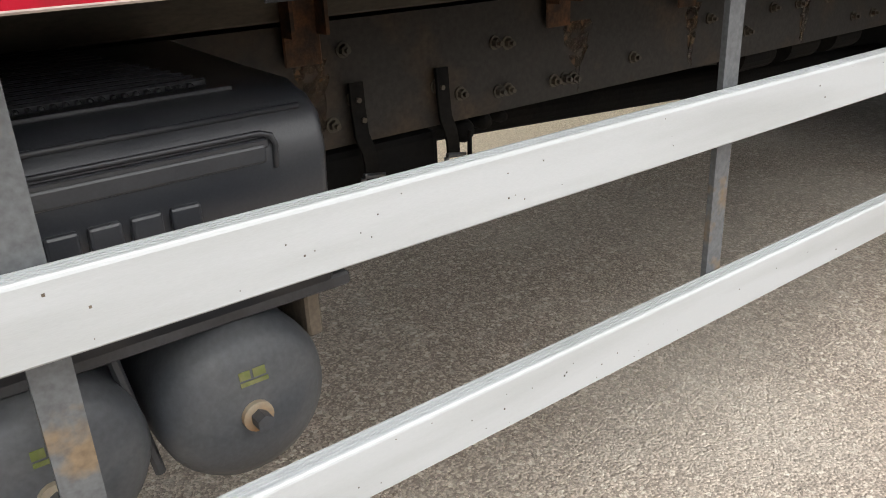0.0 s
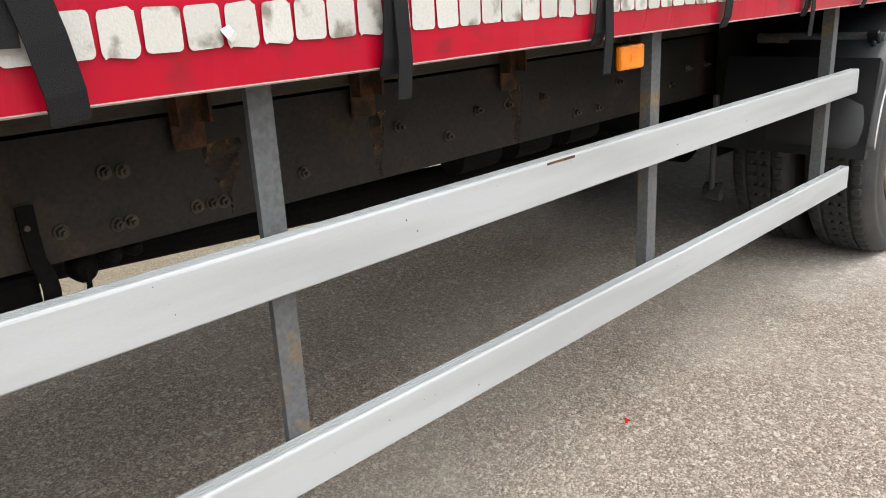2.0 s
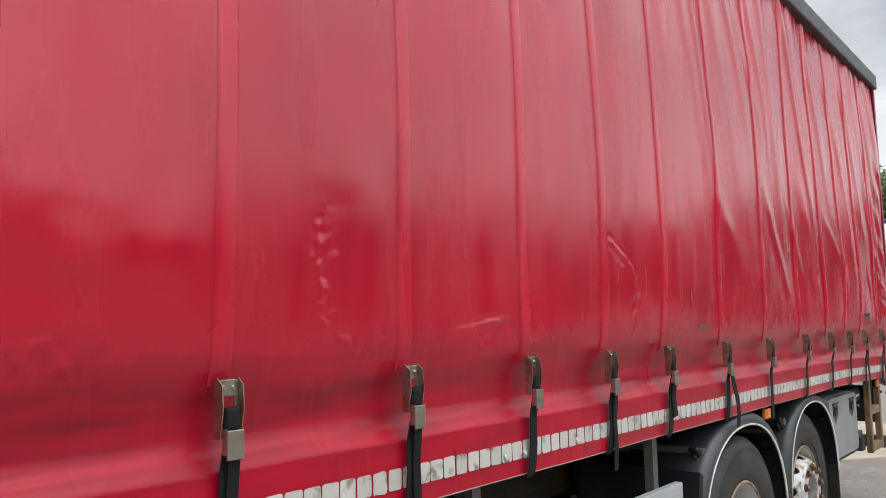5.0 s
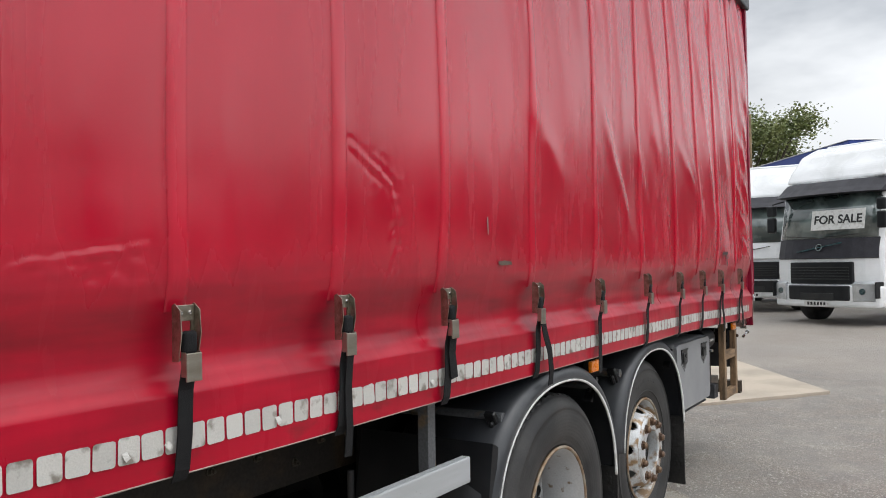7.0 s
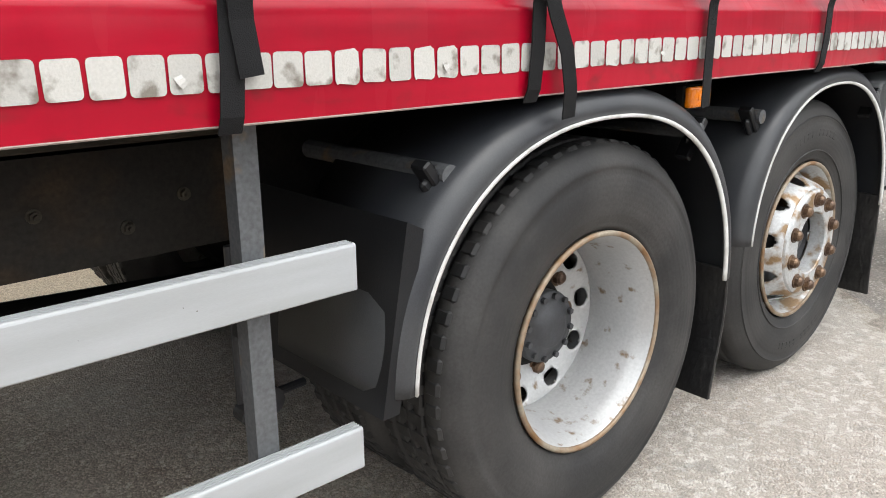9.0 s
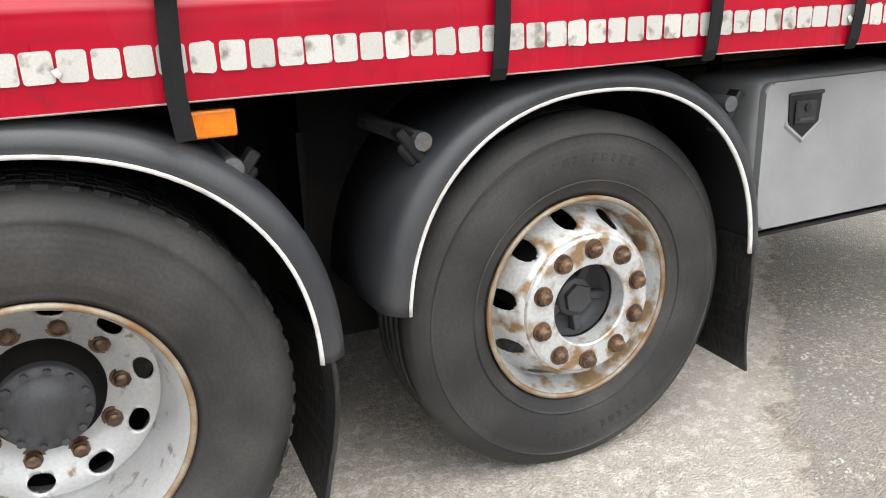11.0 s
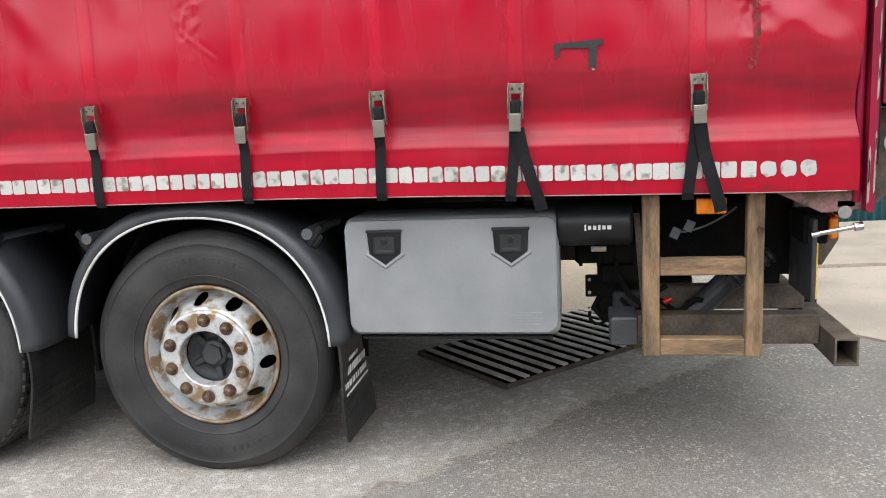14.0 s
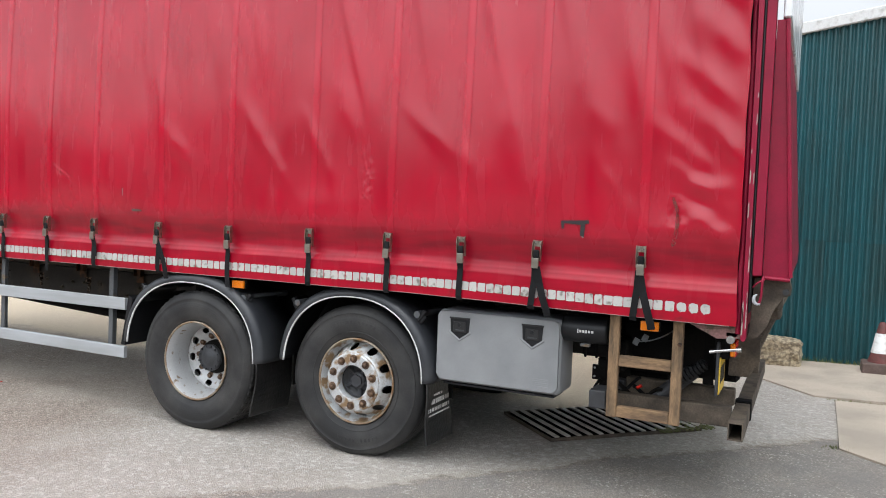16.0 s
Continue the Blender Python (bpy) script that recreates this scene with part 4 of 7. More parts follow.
# repairs: a black tape mark, a pale scratch, scuffs
tape = prism([(-0.085, 0.025), (0.10, 0.035), (0.102, 0.012), (0.078, 0.008), (0.072, -0.085), (0.045, -0.075), (0.048, 0.0), (-0.06, 0.008), (-0.066, -0.035), (-0.078, -0.03)], -0.0012, 0.0)
part("tape_repair", tape, "ink", curtain, "black tape over a tear", at=pose(2.86, curtain_y(2.86, 1.56) - 0.006, 1.562) @ Matrix.Diagonal((0.88, 1, 0.8, 1)))
part("tape_repair", prism([(-0.05, 0.006), (0.0, 0.009), (0.05, 0.004), (0.052, -0.008), (0.03, -0.006), (-0.02, -0.009), (-0.048, -0.005)], -0.001, 0), "brown", curtain, "grey tape patch", at=pose(-0.49, curtain_y(-0.49, 1.53) - 0.005, 1.53))
part("tear", prism([(-0.005, 0.07), (0.002, 0.075), (0.003, 0.01), (-0.001, 0.012)], -0.001, 0), "hem", curtain, "pale slit", at=pose(-0.627, curtain_y(-0.627, 1.62) - 0.005, 1.62))
part("tape_repair", prism([(-0.012, 0.03), (0.012, 0.025), (0.006, -0.05), (-0.004, -0.05)], -0.001, 0), "hem", curtain, at=pose(2.915, curtain_y(2.915, 1.545) - 0.0065, 1.54))


part("scuff", prism([(-0.015, 0.13), (0.0, 0.135), (0.03, 0.06), (0.034, -0.02), (0.02, -0.12), (0.0, -0.14), (-0.006, -0.13), (0.012, -0.03), (0.012, 0.05)], -0.0008, 0), "scuff", curtain, "brown rubbed scuff", at=pose(3.41, curtain_y(3.42, 1.6) - 0.009, 1.60))


def build_squares():
    """Reflective tape cut in squares along the curtain's foot."""
    rng = random.Random(3)
    meshes = []
    for k in range(6):
        pts = rounded(0.0495 + 0.002 * (k % 2), 0.054, 0.007 if k < 5 else 0.019)
        if k in (2, 5):
            pts = [(x + rng.uniform(-0.003, 0.002), z + rng.uniform(-0.003, 0.003)) for x, z in pts]
        meshes.append(part("reflective_square", prism(pts, -0.0007, 0.0), "retro", curtain, at=pose(0, 0.05, 1.1)))
    first = list(meshes)
    x, n = 3.60, 0
    while x > -5.2:
        gap = 0.0548 if x < 3.4 else 0.062
        k = 5 if x > 3.42 else rng.choice((0, 0, 1, 3, 2, 4))
        m = pose(x, curtain_y(x, 1.158) - 0.0022, 1.158 + lift(x, 1.158) + 0.002 * noise.noise(Vector((x, 0, 0))), 0, rng.uniform(-2, 2), 0) @ Matrix.Diagonal((rng.uniform(0.94, 1.02), 1, rng.uniform(0.96, 1.03), 1))
        ob = next((o for o in first if o.data == meshes[k].data), None)
        if ob is not None:
            first.remove(ob)
            ob.matrix_basis = m
        else:
            part("reflective_square", meshes[k].data, "retro", curtain, at=m)
        x -= gap
    for ob in first:
        bpy.data.objects.remove(ob)
    # peeled corners that hang from the row
    peel = None
    for x, turn, size in ((-3.36, -8, 1.0), (-2.086, 6, 0.9), (-1.985, -12, 0.9), (-1.668, 10, 1.0), (-0.99, -8, 0.9), (-0.493, 12, 0.9), (0.2, -10, 0.8), (2.145, 8, 0.9)):
        if peel is None:
            peel = strip_mesh([(0, 0.003, 0.018), (0.003, -0.004, 0.006), (0.009, -0.010, -0.008), (0.018, -0.012, -0.020)], 0.034, 0.0012)
        ob = part("peeled_square", peel, "retro", curtain, "peeling corner of white tape", at=pose(x, curtain_y(x, 1.15) - 0.006, 1.148 + lift(x, 1.15), 0, turn, 0) @ Matrix.Scale(size * 0.42, 4))
        peel = ob.data


# buckles and their straps
def strip_mesh(points, width, thick=0.003):
    """A strap through (x, y, z) points, flat to the side."""
    bm = bmesh.new()
    rings = []
    for i, p in enumerate(points):
        a, b = Vector(points[max(i - 1, 0)]), Vector(points[min(i + 1, len(points) - 1)])
        d = (b - a).normalized()
        side = Vector((0, 1, 0)).cross(d).normalized() * width / 2
        out = d.cross(side).normalized() * thick / 2
        p = Vector(p)
        rings.append([bm.verts.new(p + s * side + o * out) for s, o in ((-1, -1), (1, -1), (1, 1), (-1, 1))])
    for p, q in zip(rings, rings[1:]):
        for j in range(4):
            bm.faces.new((p[j], p[(j + 1) % 4], q[(j + 1) % 4], q[j]))
    bm.faces.new(rings[0][::-1])
    bm.faces.new(rings[-1])
    return bm


def build_buckles():
    side = prism([(0.0, 0.0), (0.008, 0.004), (0.026, -0.01), (0.030, -0.06), (0.022, -0.10), (0.02, -0.118), (0.0, -0.118)], -0.0015, 0.0015)
    side.transform(Matrix.Rotation(radians(-90), 4, "Z"))
    plate = bmesh.new()
    add_box(plate, -0.029, 0.029, -0.006, -0.003, -0.118, -0.112)
    add_box(plate, -0.029, 0.029, -0.010, -0.007, -0.034, 0.0, 0.001)
    add_box(plate, -0.029, -0.019, -0.008, -0.005, -0.112, -0.034)
    add_box(plate, 0.019, 0.029, -0.008, -0.005, -0.112, -0.034)
    rivets = bmesh.new()
    add_cyl(rivets, 0.006, 0.004, 0.004, pose(0, -0.012, -0.017, 90), 10)
    lever = bmesh.new()
    add_box(lever, -0.025, 0.025, -0.038, -0.033, -0.160, -0.100, 0.0022, 2)
    add_box(lever, -0.025, -0.0225, -0.034, -0.020, -0.15, -0.098)
    add_box(lever, 0.0225, 0.025, -0.034, -0.020, -0.15, -0.098)
    roller = bmesh.new()
    add_box(roller, -0.0215, 0.0215, -0.031, -0.010, -0.104, -0.054, 0.009, 3)
    shared = None
    kinds = {0: "A", 1: "A", 6: "loop", 8: "tail", 10: "tail", 7: "folded", 2: "plain", 3: "plain", 4: "plain", 5: "down", 9: "plain", 11: "tail", 12: "plain"}
    rng = random.Random(8)
    for i, x in enumerate(BUCKLES):
        m = pose(x, profile_y(1.44) - 0.026, 1.460 if i < 5 else 1.450, 0, rng.uniform(-2.5, 2.5), 0) @ Matrix.Diagonal((0.82, 1, 1, 1))
        if shared is None:
            b = part("buckle", plate, "steel", lorry, "worn stainless steel strap buckle", at=m)
            s1 = part("side_plate", side, "steel", b, at=pose(-0.031, 0, 0))
            rv = part("rivet", rivets, "chrome", b, at=pose(-0.015, 0, 0))
            part("rivet", rv.data, "chrome", b, at=pose(0.015, 0, 0))
            lv = part("lever", lever, "brushed", b, "smooth steel buckle lever")
            rl = part("strap_coil", roller, "web", b, "black webbing wound in the buckle", smooth=True)
            part("side_plate", s1.data, "steel", b, at=pose(0.031, 0, 0))
            shared = [s1.data, rv.data, lv.data, rl.data, b.data]
        else:
            b = part("buckle", shared[4], "steel", lorry, "worn stainless steel strap buckle", at=m)
            part("side_plate", shared[0], "steel", b, at=pose(-0.031, 0, 0))
            part("side_plate", shared[0], "steel", b, at=pose(0.031, 0, 0))
            part("rivet", shared[1], "chrome", b, at=pose(-0.015, 0, 0))
            part("rivet", shared[1], "chrome", b, at=pose(0.015, 0, 0))
            part("lever", shared[2], "brushed", b, "smooth steel buckle lever")
            part("strap_coil", shared[3], "web", b, "black webbing wound in the buckle")
        kind = kinds.get(i, "plain")
        y = -0.034
        down = [(x, -0.050, 1.342), (x, y, 1.27), (x - 0.004, y - 0.001, 1.17), (x - 0.008, y + 0.004, 1.085), (x - 0.008, -0.018, 1.058)]
        if i == 12:
            part("strap", strip_mesh(hung([(x + 0.004, -0.053, 1.318), (x + 0.014, y - 0.006, 1.24), (x + 0.030, y - 0.008, 1.16), (x + 0.042, y - 0.002, 1.09), (x + 0.046, y + 0.008, 1.055)]), 0.046), "web", lorry, "loose black strap end")
        elif kind == "A":
            down = [(x - 0.006, -0.050, 1.338), (x - 0.012, y, 1.25), (x - 0.022, y, 1.15), (x - 0.03, y + 0.004, 1.075), (x - 0.03, -0.018, 1.05)]
            end = 1.02 if i else 1.01
            part("strap", strip_mesh(hung([(x + 0.004, -0.053, 1.318), (x + 0.02, y - 0.006, 1.23), (x + 0.045, y - 0.008, 1.13), (x + 0.07, y - 0.004, end + 0.03), (x + 0.076, y, end)]), 0.042), "web", lorry, "loose black strap end")
        elif kind == "tail":
            end = 1.0 if i != 11 else 1.02
            part("strap", strip_mesh(hung([(x + 0.004, -0.053, 1.318), (x + 0.006, y - 0.006, 1.2), (x + 0.008, y - 0.008, 1.08), (x + 0.004, y - 0.004, end)]), 0.028), "web", lorry, "loose black strap end")
        elif kind == "loop":
            part("strap", strip_mesh(hung([(x + 0.002, -0.053, 1.318), (x + 0.03, y - 0.016, 1.25), (x + 0.065, y - 0.018, 1.17), (x + 0.085, y - 0.014, 1.08), (x + 0.09, y - 0.006, 1.02)]), 0.04), "web", lorry, "loose black strap end")
        elif kind == "folded":
            part("strap", strip_mesh(hung([(x + 0.006, -0.053, 1.318), (x + 0.012, y - 0.006, 1.24), (x + 0.022, y - 0.008, 1.15)]), 0.04), "web", lorry, "loose black strap end")
        elif kind == "down":
            down = [(x, -0.050, 1.342), (x, y, 1.27), (x - 0.004, y - 0.001, 1.17), (x - 0.004, y, 1.08), (x + 0.004, y + 0.004, 1.0)]
        if i == 12:
            down = [(x - 0.004, -0.050, 1.342), (x - 0.008, y, 1.27), (x - 0.012, y - 0.001, 1.20), (x - 0.013, y, 1.15)]
        part("strap", strip_mesh(hung(down), 0.038), "web", lorry, "black webbing strap")


build_squares()
build_buckles()


# ---- side guards ----
POSTS = [-4.418, -3.256, -2.098, -0.842]


def build_guards():
    for z0, z1, rise in ((0.757, 0.846, 0.0), (0.386, 0.473, 0.006)):
        top_ = [(0.078, z1), (0.0775, z1 + 0.002)]
        for k in (2, 1, 0):
            c = 0.0545 + 0.0072 * k
            top_ += [(c + 0.0045, z1 + 0.002), (c + 0.004, z1 - 0.0025), (c, z1 - 0.0025), (c - 0.0005, z1 + 0.002)]
        bm = prism([(0.046, z0 + 0.003), (0.049, z0), (0.078, z0)] + top_ + [(0.0515, z1 + 0.002), (0.049, z1 + 0.0012), (0.0472, z1 - 0.0006), (0.046, z1 - 0.004)], X_FRONT + 0.2, -0.655)
        bm.transform(Matrix(((0, 1, 0, 0), (1, 0, 0, 0), (0, 0, 1, 0), (0, 0, 0, 1))))
        for v in bm.verts:
            v.co.z += rise * (-0.65 - v.co.x)
        bmesh.ops.recalc_face_normals(bm, faces=bm.faces)
        rail = part("guard_rail", bm, "alu", lorry, "silver-white aluminium side guard rail")
        rng = random.Random(int(z0 * 100))
        spots = bmesh.new()
        for i in range(34):
            x, z = (rng.uniform(-4.6, -0.9) if i % 2 else rng.uniform(-4.6, -3.4)), rng.uniform(z0 + 0.008, z1 - 0.008)
            s = rng.uniform(0.0006, 0.0017) * (0.6 if i % 3 else 1.0)
            add_box(spots, x - s, x + s, 0.0454, 0.0466, z + rise * (-0.65 - x) - s, z + rise * (-0.65 - x) + s)
        tagged(part("dirt_speck", spots, "brown", rail), kind="stuff")
    part("scuff", box(-2.60, -2.50, 0.0452, 0.0466, 0.838, 0.8432), "rust", lorry, "brown scrape on the rail's edge")
    made = {}
    for x, depth in zip(POSTS, (0.012, 0.012, 0.030, 0.040)):
        if depth not in made:
            bm = bmesh.new()
            v = [[bm.verts.new((px, py, pz)) for px, py in ((-0.022, 0.0), (0.022, 0.0), (0.022, depth), (0.018, depth), (0.018, 0.005), (-0.018, 0.005), (-0.018, depth), (-0.022, depth))] for pz in (0.39, 1.09)]
            for k in range(8):
                bm.faces.new((v[0][k], v[0][(k + 1) % 8], v[1][(k + 1) % 8], v[1][k]))
            bm.faces.new(v[0][::-1])
            bm.faces.new(v[1])
            made[depth] = bm
        ob = part("guard_post", made[depth], "post", lorry, "grey steel guard post with rust blotches", at=pose(x, 0.082, 0))
        made[depth] = ob.data


build_guards()


# ---- chassis and underside ----
def build_chassis():
    for y, s in ((0.74, 1), (1.62, -1)):
        web, tip = y + s * 0.009, y + s * 0.075
        bm = prism([(y, 0.699), (tip, 0.699), (tip, 0.708), (web, 0.708), (web, 0.955), (tip, 0.955), (tip, 0.964), (y, 0.964)], X_FRONT, 3.6)
        bm.transform(Matrix(((0, 1, 0, 0), (1, 0, 0, 0), (0, 0, 1, 0), (0, 0, 0, 1))))
        bmesh.ops.recalc_face_normals(bm, faces=bm.faces)
        part("chassis_rail", bm, "chassis", lorry, "dark grimy steel chassis rail")
        lo, hi = sorted((y - s * 0.012, y + s * 0.06))
        part("subframe", box(X_FRONT, 3.6, lo, hi, 0.974, 1.09, 0.004), "subframe", lorry, "olive-brown grimy subframe")
    # brackets between body and rail, rusted
    bracket = bmesh.new()
    add_box(bracket, -0.042, 0.042, -0.020, -0.013, 0.0, 0.145, 0.003)
    add_box(bracket, -0.042, -0.034, -0.06, -0.020, 0.06, 0.145)
    add_box(bracket, 0.034, 0.042, -0.06, -0.020, 0.06, 0.145)
    rust = bracket
    shared = None
    for x in (-4.5, -3.76, -3.04, -2.52, -1.9, -1.2):
        if shared is None:
            shared = part("body_bracket", rust, "rust", lorry, "rusty body mounting bracket", at=pose(x, 0.74, 0.885)).data
        else:
            part("body_bracket", shared, "rust", lorry, "rusty body mounting bracket", at=pose(x, 0.74, 0.885))
    for x, w in ((-3.74, 0.05), (-2.96, 0.055), (-2.47, 0.04), (-1.85, 0.05)):
        wander = [noise.noise(Vector((x * 7, k * 0.6, 2))) for k in range(12)]
        top_ = [(w * (0.9 - 0.05 * k + 0.45 * wander[k]), 0.09 - 0.017 * k) for k in range(12)]
        foot = [(w * (-0.75 + 0.07 * k + 0.5 * wander[11 - k]), 0.09 - 0.017 * k) for k in range(11, -1, -1)]
        bm = prism(top_ + foot, -0.0004, 0)
        part("rust_streak", bm, "stain", lorry, "rust bleeding down the rail", at=pose(x, 0.7397, 0.80))
    # bolts on the rail
    bolt = bmesh.new()
    add_cyl(bolt, 0.017, 0.017, 0.004, pose(0, -0.002, 0, 90), 12)
    add_cyl(bolt, 0.012, 0.012, 0.014, pose(0, -0.010, 0, 90), 6)
    add_cyl(bolt, 0.006, 0.006, 0.012, pose(0, -0.022, 0, 90), 8)
    data = None
    rng = random.Random(11)
    spots = [(-3.665, 0.80), (-3.655, 0.755), (-3.72, 0.752), (-3.44, 0.793), (-3.37, 0.765), (-3.25, 0.752), (-3.22, 0.752), (-3.06, 0.75), (-3.02, 0.75), (-2.99, 0.747), (-2.75, 0.77), (-3.26, 0.87), (-3.22, 0.865), (-3.68, 0.905)]
    spots += [(-2.4 + 0.17 * i + rng.uniform(-0.04, 0.04), rng.choice((0.76, 0.78, 0.84))) for i in range(12)]
    for x, z in spots:
        if data is None:
            data = part("chassis_bolt", bolt, "subframe", lorry, at=pose(x + 0.02, 0.739, z - 0.002)).data
        else:
            part("chassis_bolt", data, "subframe", lorry, at=pose(x + 0.02, 0.739, z - 0.002))
    # hangers with hooked feet
    for x in (-3.645, -3.415):
        hg = part("hanger", strip_mesh([(0, -0.012, 0.835), (0.0, -0.014, 0.78), (0.003, -0.016, 0.72), (0.014, -0.02, 0.685), (0.016, -0.024, 0.655), (0.012, -0.03, 0.628)], 0.034, 0.008), "dark", lorry, "hooked steel pipe hanger", at=pose(x, 0.735, 0))
        part("hook", tube([(-0.022, -0.04, 0.632), (-0.024, -0.04, 0.585), (0.024, -0.04, 0.578), (0.03, -0.04, 0.63), (-0.02, -0.04, 0.636)], 0.007, 6), "post", hg, at=pose(0.006, 0, 0))
    part("valve_body", box(-3.80, -3.40, 0.76, 1.0, 0.50, 0.685, 0.02, 2), "dark", lorry)
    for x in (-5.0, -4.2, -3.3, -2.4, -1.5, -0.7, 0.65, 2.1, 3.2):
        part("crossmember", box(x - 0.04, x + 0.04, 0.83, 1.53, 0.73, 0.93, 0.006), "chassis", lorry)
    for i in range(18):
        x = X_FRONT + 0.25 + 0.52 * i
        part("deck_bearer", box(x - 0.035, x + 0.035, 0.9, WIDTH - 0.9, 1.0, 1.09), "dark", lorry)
    # pipes, cables, prop shaft
    bm = bmesh.new()
    rod(bm, (-5.4, 1.2, 0.70), (-0.1, 1.2, 0.41), 0.058, 18)
    part("prop_shaft", bm, "dark", lorry)
    for y, z, r in ((0.84, 0.715, 0.014), (0.88, 0.71, 0.011)):
        bm = tube([(-3.3 + i * 0.12, y, z + 0.004 * math.sin(i * 1.3)) for i in range(25)], r, 7)
        part("air_hose", bm, "plastic", lorry)
    for gx, gz, gr in ((-3.30, 0.655, 0.030), (-3.235, 0.668, 0.022), (-3.18, 0.672, 0.017)):
        part("air_valve", revolve([(0.0, -0.03), (gr * 0.6, -0.028), (gr, -0.012), (gr, 0.03), (gr * 0.7, 0.05), (0.0, 0.05)], 16), "dark", lorry, at=pose(gx, 0.80, gz), smooth=True)
    bm = bmesh.new()
    rod(bm, (-3.3, 0.77, 0.66), (-3.31, 0.76, 0.58), 0.006)
    add_box(bm, -3.325, -3.295, 0.745, 0.775, 0.52, 0.585, 0.006)
    part("drain_valve", bm, "dark", lorry)
    for x in (-1.88, -1.58, -1.26):
        part("air_unit", cyl(0.06, 0.2, pose(x, 0.92, 0.655, 0, 90, 0), 18), "dark", lorry)
    # hanging brake parts before the rear wheels
    bm = bmesh.new()
    rod(bm, (-0.62, 0.62, 0.72), (-0.62, 0.62, 0.30), 0.014)
    add_cyl(bm, 0.026, 0.026, 0.05, pose(-0.62, 0.60, 0.28, 90), 16)
    add_cyl(bm, 0.04, 0.04, 0.06, pose(-0.53, 0.66, 0.27, 90), 16)
    rod(bm, (-0.62, 0.63, 0.29), (-0.40, 0.68, 0.27), 0.012)
    part("levelling_arm", bm, "hub", lorry)


build_chassis()


